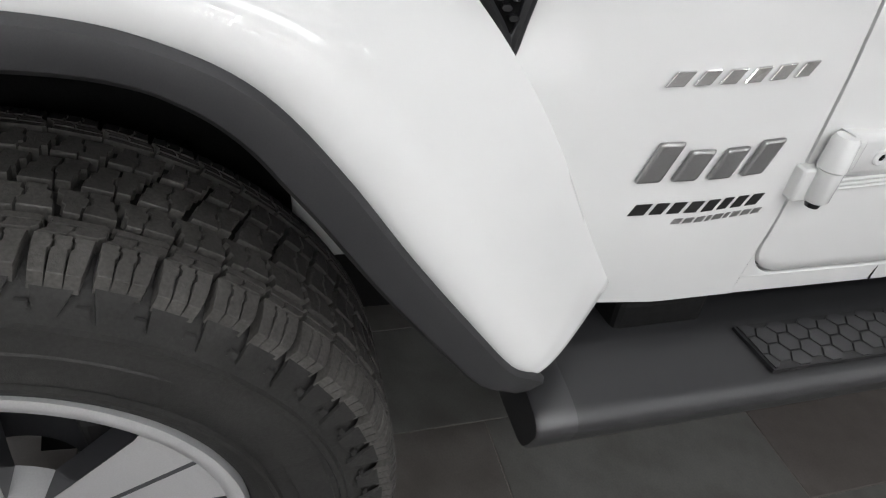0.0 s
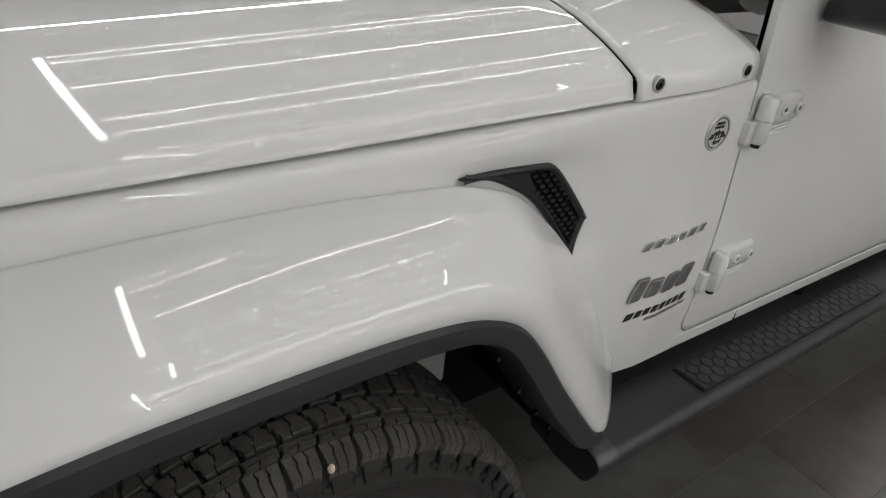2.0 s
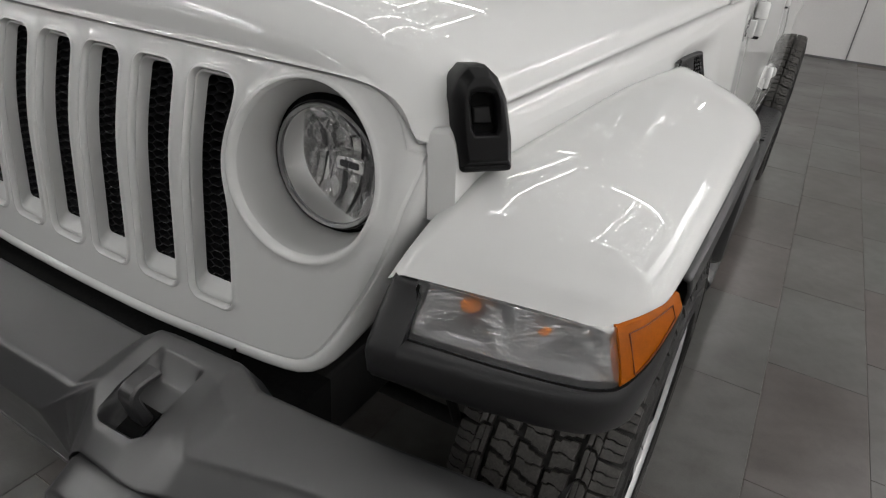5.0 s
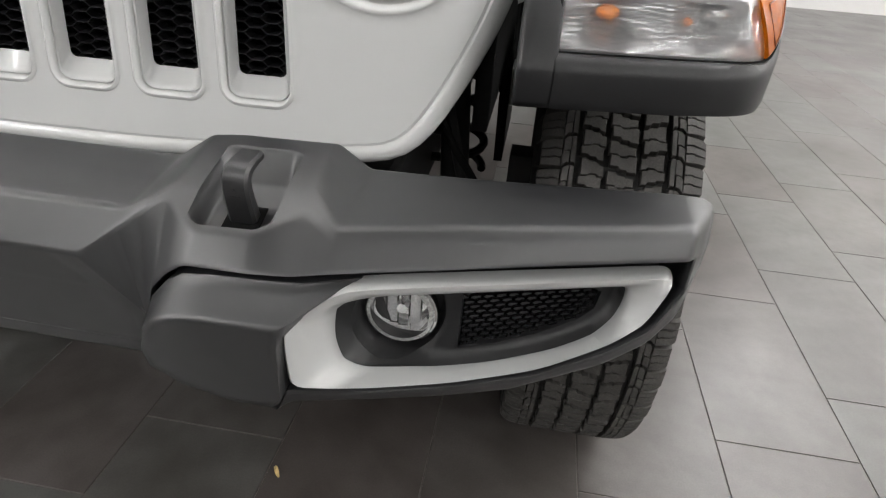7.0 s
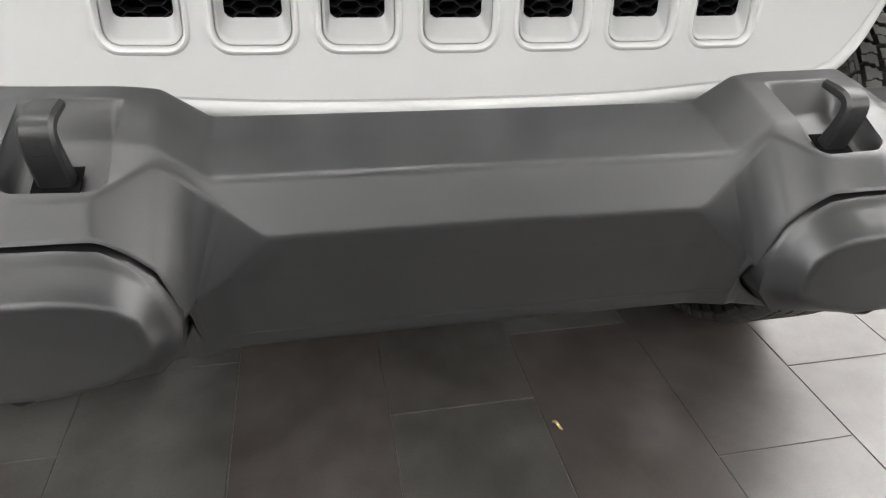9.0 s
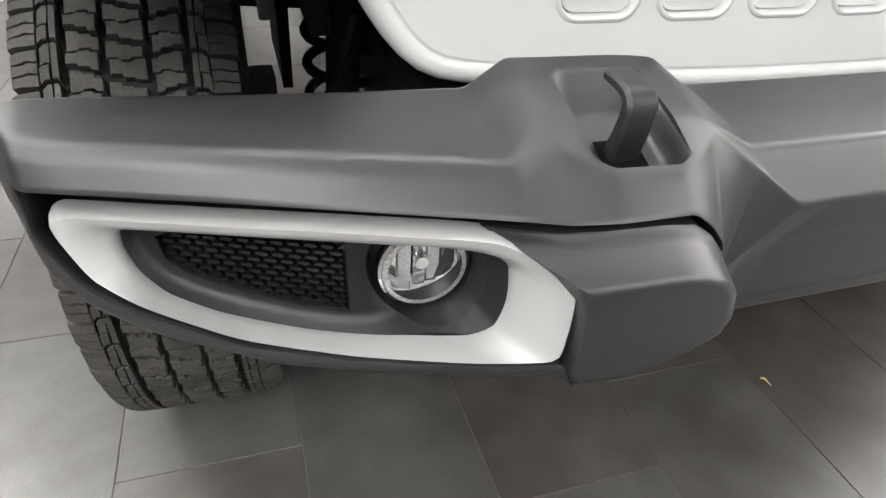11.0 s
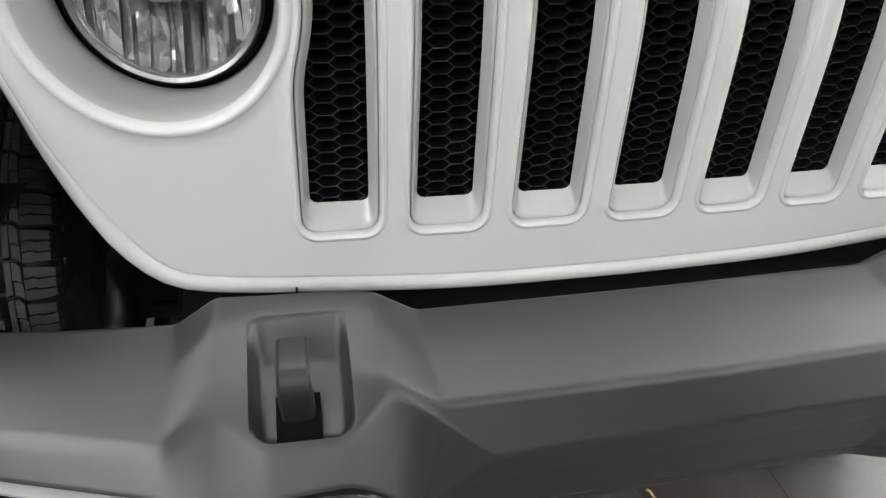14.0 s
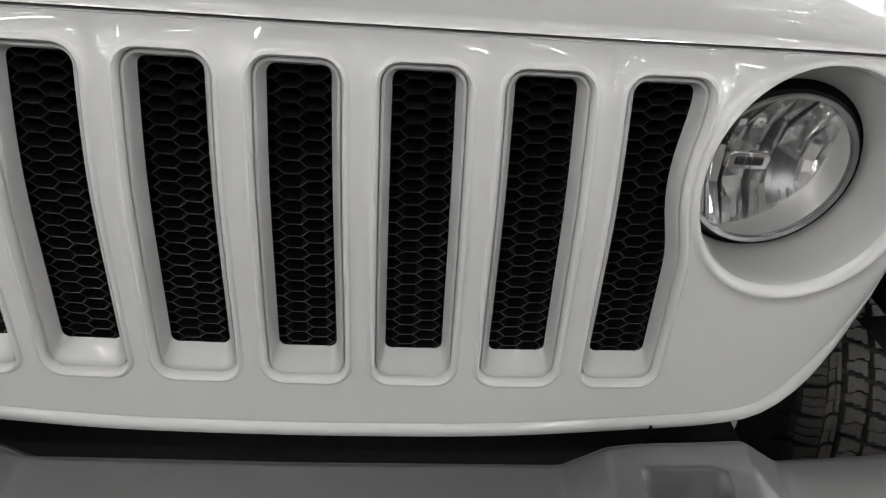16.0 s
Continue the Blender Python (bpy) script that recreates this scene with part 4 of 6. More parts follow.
    # inner apron: dark wall behind the wheel
    bm = grid([[(0.585, y, z) for z in (float(np.interp(y, [0.08, 0.16], [0.72, 0.42])), 0.9, 1.03)] for y in np.linspace(-0.50, 0.52, 24)])
    thick(part("inner_apron", sided(bm, side), LINER, car, "black inner wall of the wheel house"), 0.02, 0.0)


LAMP_PATH = [(0.664, -0.616), (0.72, -0.608), (0.78, -0.598), (0.83, -0.587), (0.866, -0.575), (0.888, -0.556), (0.902, -0.528), (0.910, -0.495), (0.914, -0.465)]


def corner_lamp(side):
    """Turn lamp under the flare's nose: black housing, clear lens, amber end."""
    path = spline(LAMP_PATH, 46)
    t = np.gradient(path, axis=0)
    out = np.stack([t[:, 1], -t[:, 0]], 1)
    out /= np.linalg.norm(out, axis=1)[:, None]
    if out[0][1] > 0:
        out = -out

    def at(k, o, z):
        return (path[k][0] + out[k][0] * o, path[k][1] + out[k][1] * o, z)

    def low(k):
        return 0.856 + 0.060 * max(0.0, (k - 31) / 14.0) ** 1.3

    def top(k):
        return 0.911 + 0.018 * max(0.0, (k - 33) / 12.0)

    def g(k):
        return float(np.interp(k, [0, 22, 34, 45], [0.026, 0.020, 0.011, 0.007]))

    # housing
    rows = []
    for k in range(46):
        lo = low(k)
        b = 0.797 + 0.05 * max(0.0, (k - 36) / 9.0)
        rows.append([at(k, -0.03, lo + 0.002), at(k, -0.004, lo), at(k, 0.6 * g(k), lo - 0.002), at(k, 0.85 * g(k), lo - 0.008), at(k, g(k), lo - 0.018), at(k, 0.8 * g(k), b + 0.010), at(k, 0.6 * g(k), b + 0.002), at(k, 0.0, b), at(k, -0.10, b - 0.002)])
    h = part("corner_lamp", sided(grid(rows), side), PLASTIC_DARK, car, "corner turn lamp in a matt black housing", sharp=45)
    # inner end of the housing, carried up beside the lens
    lo, gg = low(0), g(0)
    prof = [(-0.07, 0.914), (-0.03, 0.911), (-0.022, 0.905), (-0.008, 0.890), (0.004, 0.876), (0.012, 0.862), (0.85 * gg, lo - 0.008), (gg, lo - 0.018), (0.8 * gg, 0.807), (0.6 * gg, 0.799), (0.0, 0.797), (-0.10, 0.795)]
    rows = []
    for x, inn in ((0.627, 0.035), (0.627, 0.010), (0.629, 0.003), (0.634, 0.0), (0.645, 0.0), (0.664, 0.0), (0.6685, 0.002), (0.6695, 0.020)):
        rows.append([(x, -0.616 + 0.14 * (x - 0.664) - o + inn, z) for o, z in prof])
    part("housing_end", sided(grid(rows), side), PLASTIC_DARK, h, sharp=50)
    bm = prism([(0.664, -0.518), (0.85, -0.455), (0.85, -0.40), (0.67, -0.45)], 0.80, 0.90, lambda u, v, d: (u, v, d))
    part("housing_back", sided(bm, side), LINER, h, smooth=False)
    def back(k, z):
        """The lens leans back under the nose of the flare."""
        q = min(1.0, max(0.0, (z - low(k)) / max(top(k) - low(k), 0.004)))
        return -0.029 * q ** 1.2 * float(np.interp(k, [0, 30, 45], [1.0, 0.9, 0.25]))

    # reflector and bulbs, then the clear lens in front
    rows = []
    for k in range(0, 35):
        # two dished chambers, parted by an upright rib
        kc, half = (8.0, 8.0) if k < 16.5 else (25.0, 8.5)
        across = max(0.0, 1 - ((k - kc) / half) ** 2)
        row = []
        for j in range(25):
            q = j / 24
            z = low(k) + (top(k) + 0.003 - low(k)) * q
            row.append(at(k, -0.008 + back(k, z) - 0.034 * across * (1 - (2 * q - 1) ** 2) + (0.0004 if j % 2 else -0.0004), z))
        rows.append(row)
    part("reflector", sided(grid(rows), side), REFLECTOR_DULL, h, "silver reflector of two dished chambers", sharp=15)
    for k, z, r, m, lb in ((8, 0.888, 0.0085, BULB_AMBER, "amber bulb behind the lens"), (25, 0.892, 0.0095, REFLECTOR, "clear bulb behind the lens"), (20, 0.884, 0.0048, BULB_AMBER, "amber bulb behind the lens")):
        c = at(k, -0.032 + back(k, z), z)
        bm = lathe([(-0.010, 0.0003), (-0.008, r * 0.6), (-0.001, r), (0.008, r * 0.9), (0.014, r * 0.5)], 20, "y", (0, 0, 0))
        bmesh.ops.transform(bm, matrix=Matrix.Translation(c) @ Matrix.Diagonal((1.5, 1.0, 1.0, 1.0)), verts=bm.verts)
        part("bulb", sided(bm, side), m, h, lb)
    rows = [[at(k, 0.002 + back(k, z), z) for z in (low(k) - 0.002, low(k) + 0.012, low(k) + 0.026, low(k) + 0.040, top(k) + 0.004)] for k in range(0, 33)]
    part("clear_lens", sided(grid(rows[::-1]), side), FROST, h, "clear ribbed lens").visible_shadow = False
    rows = [[at(k, 0.0055, low(k) - 0.0045), at(k, 0.0065, low(k) - 0.002), at(k, 0.0045, low(k) + 0.0005)] for k in range(0, 46)]
    part("lens_seal", sided(grid(rows), side), GAP, h, "dark seal under the lens")
    rows = [[at(0, 0.0035 + back(0, z) + d, z) for d in (-0.01, 0.0, 0.0)] for z in np.linspace(low(0) - 0.003, top(0), 6)]
    rows = [[r[0], r[1], (r[2][0] + 0.005, r[2][1] - 0.001, r[2][2])] for r in rows]
    part("lens_edge", sided(grid(rows), side), GAP, h)
    rows = []
    for k in range(32, 46):
        lo, hi = low(k) - 0.002, max(top(k) + 0.004, low(k) + 0.004)
        zs = [lo + (hi - lo) * q for q in (0.0, 0.0, 0.08, 0.35, 0.65, 0.92, 1.0, 1.0)]
        rows.append([at(k, o + back(k, z), z) for o, z in zip((-0.012, 0.004, 0.0062, 0.0065, 0.0065, 0.0060, 0.003, -0.012), zs)])
    bm = grid(rows)
    cap(bm, rows[0]), cap(bm, rows[-1][::-1])
    part("amber_lens", sided(bm, side), AMBER, h, "orange side marker lens")
    # raised rim of the marker lens
    rim_k = list(range(34, 44))
    loop = [at(k, 0.0070 + back(k, low(k) + 0.005), low(k) + 0.005) for k in rim_k] + [at(k, 0.0070 + back(k, top(k) - 0.003), max(top(k) - 0.003, low(k) + 0.006)) for k in rim_k[::-1]]
    part("lens_rim", sided(tube(loop + loop[:1], 0.0008, 8), side), AMBER_EDGE, h)


# ---- hood latch ----
def hood_latch(side):
    """Rubber-and-plastic hood catch on the corner of the hood."""
    n = Vector((0.74, -0.66, 0.16)).normalized()
    up = (Vector((0, 0, 1)) - n * n.z).normalized()
    u = up.cross(n).normalized()
    if u.y < 0:
        u = -u
    o = Vector((0.658, -0.482, 1.070))

    def place(a, b, d):
        return o + u * (0.88 * a - 0.14 * b + 0.003) + up * b + n * d

    frame_out = [(-0.036, -0.052), (0.036, -0.052), (0.039, -0.02), (0.036, 0.026), (0.026, 0.050), (0.013, 0.061), (-0.013, 0.061), (-0.026, 0.050), (-0.036, 0.026), (-0.039, -0.02)]
    frame_in = [(-0.013, -0.012), (0.013, -0.012), (0.0165, -0.006), (0.0165, 0.022), (0.014, 0.030), (0.006, 0.033), (-0.006, 0.033), (-0.014, 0.030), (-0.0165, 0.022), (-0.0165, -0.006)]
    mid = [(a * 0.72, b * 0.80) for a, b in frame_out]
    rows = [[place(a * 1.02, b * 1.01, -0.02) for a, b in frame_out], [place(a, b, 0.004) for a, b in frame_out], [place(a * 0.95, b * 0.96, 0.014) for a, b in frame_out], [place(a, b, 0.024) for a, b in mid], [place(a * 1.25, b * 1.15 + 0.0, 0.0245) for a, b in frame_in], [place(a, b, 0.020) for a, b in frame_in], [place(a, b, -0.004) for a, b in frame_in]]
    lt = rounded(part("hood_latch", sided(grid(rows, close_cols=True), side), LATCH_BLACK, car, "black plastic hood latch on the corner"), 0.002, 2)
    part("recess", sided(prism(frame_in, 0.007, 0.010, place), side), GAP, lt, smooth=False)
    bm = prism([(-0.014, -0.002), (0.014, -0.002), (0.012, 0.018), (-0.012, 0.018)], 0.0095, 0.015, place)
    rounded(part("hook", sided(bm, side), LATCH_BLACK, lt), 0.003, 2)
    bm = prism([(-0.035, -0.056), (0.035, -0.056), (0.037, -0.030), (0.028, -0.012), (-0.028, -0.012), (-0.037, -0.030)], -0.02, 0.016, place)
    rounded(part("base", sided(bm, side), LATCH_BLACK, lt), 0.005, 3)
    for s in (-1, 1):
        bm = lathe([(0.0, 0.0003), (0.0, 0.007), (0.003, 0.0065), (0.003, 0.0003)], 16, "x", (0, 0, 0))
        m = Matrix((u, n, up)).transposed().to_4x4()
        bmesh.ops.transform(bm, matrix=Matrix.Translation(place(s * 0.036, -0.038, -0.002)) @ m @ Matrix.Scale(s, 4, (1, 0, 0)), verts=bm.verts)
        part("pivot", sided(bm, side), GLOSS_BLACK, lt)


grille()
hood()
for s in (1, -1):
    headlamp(s)
    cowl(s)
    fender_side(s)
    flare(s)
    corner_lamp(s)
    hood_latch(s)
for s in (1, -1):
    front_door = door(s, 0.7592, 1.70, "front_door")
    rear_door = door(s, 1.706, 2.55, "rear_door")
    for z in (1.085, 0.779):
        hinge(s, 0.776, z, front_door)
for z in (1.085, 0.779):
    hinge(1, 1.722, z, rear_door)


# ---- bumper ----
# the upper lines of the bumper, column by column from the middle outwards: back edge, top, ridge and front edge as (x, y, z)
BUMPER_COLUMNS = [
    (0.0, (0, -0.672, 0.712), (0, -0.718, 0.706), (0, -0.783, 0.697), (0, -0.807, 0.648)),
    (0.262, (0.262, -0.670, 0.712), (0.262, -0.715, 0.706), (0.258, -0.777, 0.694), (0.212, -0.806, 0.648)),
    (0.304, (0.304, -0.670, 0.741), (0.304, -0.700, 0.735), (0.304, -0.759, 0.718), (0.297, -0.768, 0.710)),
    (0.326, (0.326, -0.668, 0.743), (0.326, -0.684, 0.740), (0.326, -0.757, 0.720), (0.326, -0.793, 0.702)),
    (0.345, (0.345, -0.667, 0.744), (0.345, -0.684, 0.741), (0.345, -0.757, 0.721), (0.345, -0.805, 0.696)),
    (0.405, (0.405, -0.664, 0.744), (0.405, -0.684, 0.742), (0.405, -0.753, 0.722), (0.405, -0.804, 0.698)),
    (0.447, (0.447, -0.661, 0.744), (0.447, -0.697, 0.740), (0.445, -0.746, 0.722), (0.444, -0.772, 0.712)),
    (0.485, (0.485, -0.668, 0.722), (0.485, -0.712, 0.716), (0.483, -0.787, 0.708), (0.483, -0.797, 0.700)),
    (0.59, (0.59, -0.659, 0.721), (0.59, -0.700, 0.717), (0.59, -0.757, 0.710), (0.59, -0.768, 0.702)),
    (0.70, (0.70, -0.645, 0.720), (0.70, -0.680, 0.717), (0.70, -0.731, 0.711), (0.70, -0.741, 0.703)),
    (0.80, (0.80, -0.632, 0.720), (0.80, -0.660, 0.718), (0.80, -0.702, 0.712), (0.80, -0.712, 0.704)),
    (0.832, (0.832, -0.627, 0.719), (0.832, -0.651, 0.717), (0.832, -0.690, 0.713), (0.832, -0.700, 0.705)),
    (0.852, (0.852, -0.622, 0.716), (0.852, -0.636, 0.715), (0.852, -0.656, 0.712), (0.852, -0.664, 0.704)),
    (0.862, (0.862, -0.617, 0.708), (0.862, -0.624, 0.708), (0.862, -0.632, 0.706), (0.862, -0.638, 0.698)),
]
# the lower lines, each against x
BUMPER = {
    "Gy": [(0, -0.799), (0.217, -0.799), (0.28, -0.810), (0.290, -0.822), (0.299, -0.826), (0.341, -0.829), (0.41, -0.834), (0.45, -0.832), (0.485, -0.822), (0.59, -0.790), (0.70, -0.755), (0.80, -0.724), (0.83, -0.711), (0.852, -0.672), (0.862, -0.644)],
    "Gz": [(0, 0.610), (0.25, 0.606), (0.285, 0.585), (0.2905, 0.575), (0.2945, 0.602), (0.3025, 0.632), (0.320, 0.652), (0.341, 0.667), (0.41, 0.671), (0.45, 0.6735), (0.485, 0.6755), (0.59, 0.678), (0.70, 0.680), (0.80, 0.681), (0.83, 0.679), (0.862, 0.672)],
    "Sin": [(0, 0.001), (0.287, 0.001), (0.2925, 0.085), (0.828, 0.085), (0.834, 0.002), (0.862, 0.001)],
    "Lz": [(0, 0.527), (0.25, 0.527), (0.284, 0.535), (0.2895, 0.562), (0.294, 0.548), (0.303, 0.536), (0.318, 0.524), (0.36, 0.517), (0.40, 0.516), (0.436, 0.518), (0.446, 0.558), (0.522, 0.549), (0.606, 0.545), (0.69, 0.550), (0.768, 0.576), (0.807, 0.596), (0.835, 0.634), (0.850, 0.642), (0.862, 0.648)],
    "Ly": [(0, -0.784), (0.25, -0.786), (0.287, -0.802), (0.30, -0.80), (0.40, -0.825), (0.446, -0.856), (0.522, -0.831), (0.606, -0.800), (0.69, -0.768), (0.768, -0.739), (0.807, -0.721), (0.835, -0.702), (0.852, -0.668), (0.862, -0.642)],
    "Ez": [(0, 0.501), (0.25, 0.501), (0.287, 0.506), (0.32, 0.505), (0.38, 0.503), (0.43, 0.508), (0.448, 0.532), (0.511, 0.529), (0.593, 0.524), (0.667, 0.524), (0.76, 0.547), (0.808, 0.569), (0.843, 0.604), (0.862, 0.630)],
}


def column_at(k, x, soft=0.0028):
    """The point on upper line k at nominal offset x, its corners rounded over soft metres."""
    xs = [c[0] for c in BUMPER_COLUMNS]
    out = np.zeros(3)
    for d in (-1.5, -0.9, -0.3, 0.3, 0.9, 1.5):
        q = min(abs(abs(x) + d * soft), xs[-1])
        out += [np.interp(q, xs, [c[k][i] for c in BUMPER_COLUMNS]) for i in range(3)]
    out /= 6
    if abs(x) < 1.5 * soft:
        out[0] = abs(x) * BUMPER_COLUMNS[1][k][0] / xs[1]
    if abs(x) > xs[-1] - 1.5 * soft:
        out[0] = abs(x)
    out[0] = math.copysign(out[0], x)
    return out


def bump_at(key, x, soft=0.0035):
    t = BUMPER[key]
    xs, vs = [p[0] for p in t], [p[1] for p in t]
    soft = min(soft, 0.001) if 0.280 < abs(x) < 0.31 else soft
    return float(np.mean([np.interp(abs(abs(x) + d * soft), xs, vs) for d in (-1.5, -0.9, -0.3, 0.3, 0.9, 1.5)]))


def soften(profile, r):
    """Rounds each inner corner of a profile over r metres (one value, or one a corner), with a guard point on both sides."""
    out = [profile[0]]
    for k in range(1, len(profile) - 1):
        a, b, c = (np.array(p, float) for p in profile[k - 1:k + 2])
        da, dc = np.linalg.norm(a - b), np.linalg.norm(c - b)
        rk = r[k] if isinstance(r, dict) and k in r else r[0] if isinstance(r, dict) else r
        ra, rc = min(rk, da * 0.3), min(rk, dc * 0.3)
        ua, uc = (a - b) / max(da, 1e-9), (c - b) / max(dc, 1e-9)
        p, q = b + ua * ra, b + uc * rc
        out += [b + ua * ra * 1.4, p, 0.25 * p + 0.5 * b + 0.25 * q, q, b + uc * rc * 1.4]
    out.append(profile[-1])
    return [np.array(p, float) for p in out]


def bumper_profile(x):
    v = {k: bump_at(k, x) for k in BUMPER}
    B, A, R, Q = (column_at(k, x) for k in (1, 2, 3, 4))
    i = v["Sin"]
    low = [(v["Gy"], v["Gz"]), (v["Gy"] + i, v["Gz"] + (0.001 if i > 0.02 else -0.004)), (v["Ly"] + i, v["Lz"] + 0.0005), (v["Ly"], v["Lz"]), (v["Ly"] + 0.004, v["Ez"] + 0.006), (v["Ly"] + 0.014, v["Ez"]), (v["Ly"] + 0.07, v["Ez"] - 0.002), (v["Ly"] + 0.13, v["Ez"] + 0.03)]
    pts = [B + (0, 0.03, -0.05), B, A, R, Q] + [np.array((x, p, q)) for p, q in low]
    return soften(pts, {0: 0.005, 1: 0.004, 3: 0.0055, 4: 0.0042, 5: 0.005})


POCKET = (0.332, 0.419)


def bumper():
    xs = np.unique(np.round(np.r_[np.linspace(0, 0.2, 9), np.linspace(0.2, 0.28, 34), np.linspace(0.28, 0.312, 33), np.linspace(0.312, 0.331, 12), POCKET[0], np.linspace(0.334, 0.354, 8), np.linspace(0.360, 0.391, 5), np.linspace(0.397, 0.417, 8), POCKET[1], np.linspace(0.421, 0.50, 36), np.linspace(0.50, 0.82, 42), np.linspace(0.82, 0.862, 22)], 5))
    xs = np.r_[-xs[::-1][:-1], xs]
    prof = [bumper_profile(x) for x in xs]
    rows = [[tuple(p) for p in pr] for pr in prof]
    # soft corners put five points to a corner: the pocket lies between the back shelf (corner 2) and the front slope (corner 4)
    ja, jb = 10, 16

    def open_here(i, j):
        a, b = abs(xs[i]), abs(xs[i + 1])
        return ja <= j < jb and min(a, b) >= POCKET[0] - 1e-6 and max(a, b) <= POCKET[1] + 1e-6

    bm = grid(rows, skip=open_here)
    for side in (-1, 1):
        idx = [i for i, x in enumerate(xs) if POCKET[0] - 1e-6 <= abs(x) <= POCKET[1] + 1e-6 and x * side > 0]
        pk = []
        for i in idx:
            x = xs[i]
            a, b = prof[i][ja], prof[i][jb]
            e = min(1.0, min(abs(x) - POCKET[0], POCKET[1] - abs(x)) / 0.010)
            e = e * e * (3 - 2 * e)
            fa, fb = a + (0, -0.026, -0.033), b + (0, 0.016, -0.018)
            deep = [a, a + (0, -0.003, -0.0035), fa + (0, 0.004, 0.003), fa, fa + (0, -0.005, -0.002), fb + (0, 0.004, 0.002), fb + (0, 0.0, 0.001), fb + (0, -0.006, 0.003), b + (0, 0.002, -0.003), b]
            flat = [a + (b - a) * t for t in (0.0, 0.04, 0.22, 0.27, 0.33, 0.76, 0.82, 0.89, 0.97, 1.0)]
            pk.append([tuple((1 - e) * p + e * q) for p, q in zip(flat, deep)])
        grid(pk, bm)
        for i, q in ((idx[0], pk[0]), (idx[-1], pk[-1])):
            x = xs[i]
            ring = [tuple(p) for p in prof[i][ja:jb + 1]]
            cap(bm, ring + q[1:-1][::-1])
    for pr, x in ((prof[0], xs[0]), (prof[-1], xs[-1])):
        cap(bm, [tuple(p) for p in pr])
    bmesh.ops.remove_doubles(bm, verts=bm.verts, dist=1e-5)
    b = part("bumper", bm, PLASTIC, car, "matt black moulded plastic front bumper with two tow hooks", sharp=50)
    for side in (1, -1):
        tow_hook(b, side)
        fog_pod(b, side)
    # dark beam behind the bumper, seen in the gap under the grille
    bm = box(-0.50, 0.50, -0.655, -0.55, 0.52, 0.665)
    part("bumper_beam", bm, LINER, b, "black steel beam behind the bumper", smooth=False)
    return b


def tow_hook(owner, side):
    cx, w = 0.379, 0.0138
    path = spline([(-0.765, 0.655), (-0.772, 0.690), (-0.779, 0.716), (-0.782, 0.735), (-0.778, 0.747), (-0.765, 0.754), (-0.737, 0.756)], 20)
    tang = np.gradient(path, axis=0)
    rows = []
    for p, t, q in zip(path, tang, np.linspace(0, 1, 20)):
        t = t / np.linalg.norm(t)
        nrm = np.array((-t[1], t[0])) if -t[1] < 0 else np.array((t[1], -t[0]))
        th = 0.019 - 0.009 * q
        ww = w * (1.08 - 0.14 * q)
        a, b = p, p - nrm * th
        e = 0.003
        rows.append([(cx - ww + e, a[0], a[1]), (cx + ww - e, a[0], a[1]), (cx + ww, *(a - nrm * e)), (cx + ww, *(b + nrm * e)), (cx + ww - e, *b), (cx - ww + e, *b), (cx - ww, *(b + nrm * e)), (cx - ww, *(a - nrm * e))])
    bm = grid(rows, close_cols=True)
    cap(bm, rows[-1]), cap(bm, rows[0][::-1])
    bmesh.ops.recalc_face_normals(bm, faces=bm.faces)
    part("tow_hook", sided(bm, side), HOOK_BLACK, owner, "black steel tow hook", sharp=30)
    # no hole is cut: a black plate gives the slot's shade
    bm = prism([(-0.019, -0.7925), (0.019, -0.7925), (0.019, -0.750), (-0.019, -0.750)], 0.0, 0.0012, lambda u, v, d: (cx + u, v, 0.6850 + 0.38 * (v + 0.785) + d))
    part("hook_slot", sided(bm, side), GAP, owner, "black plate in place of the shaded slot under the hook", smooth=False)
    for u0, v0, u1, v1 in ((-0.0045, 0.0, 0.0, 0.009), (0.0045, 0.0, 0.0, 0.009), (-0.0045, 0.0, 0.0045, 0.0)):
        f = lambda u, v: (cx + u, -0.7800 - 0.15 * v, 0.7235 + v)
        part("arrow_mark", sided(tube([f(u0, v0), f(u1, v1)], 0.0007, 6), side), LATCH_BLACK, owner)


def pod_y(x, d=0.0):
    """Front plane of the fog lamp unit, swept back outwards."""
    return -0.858 + 0.380 * (x - 0.446) + d


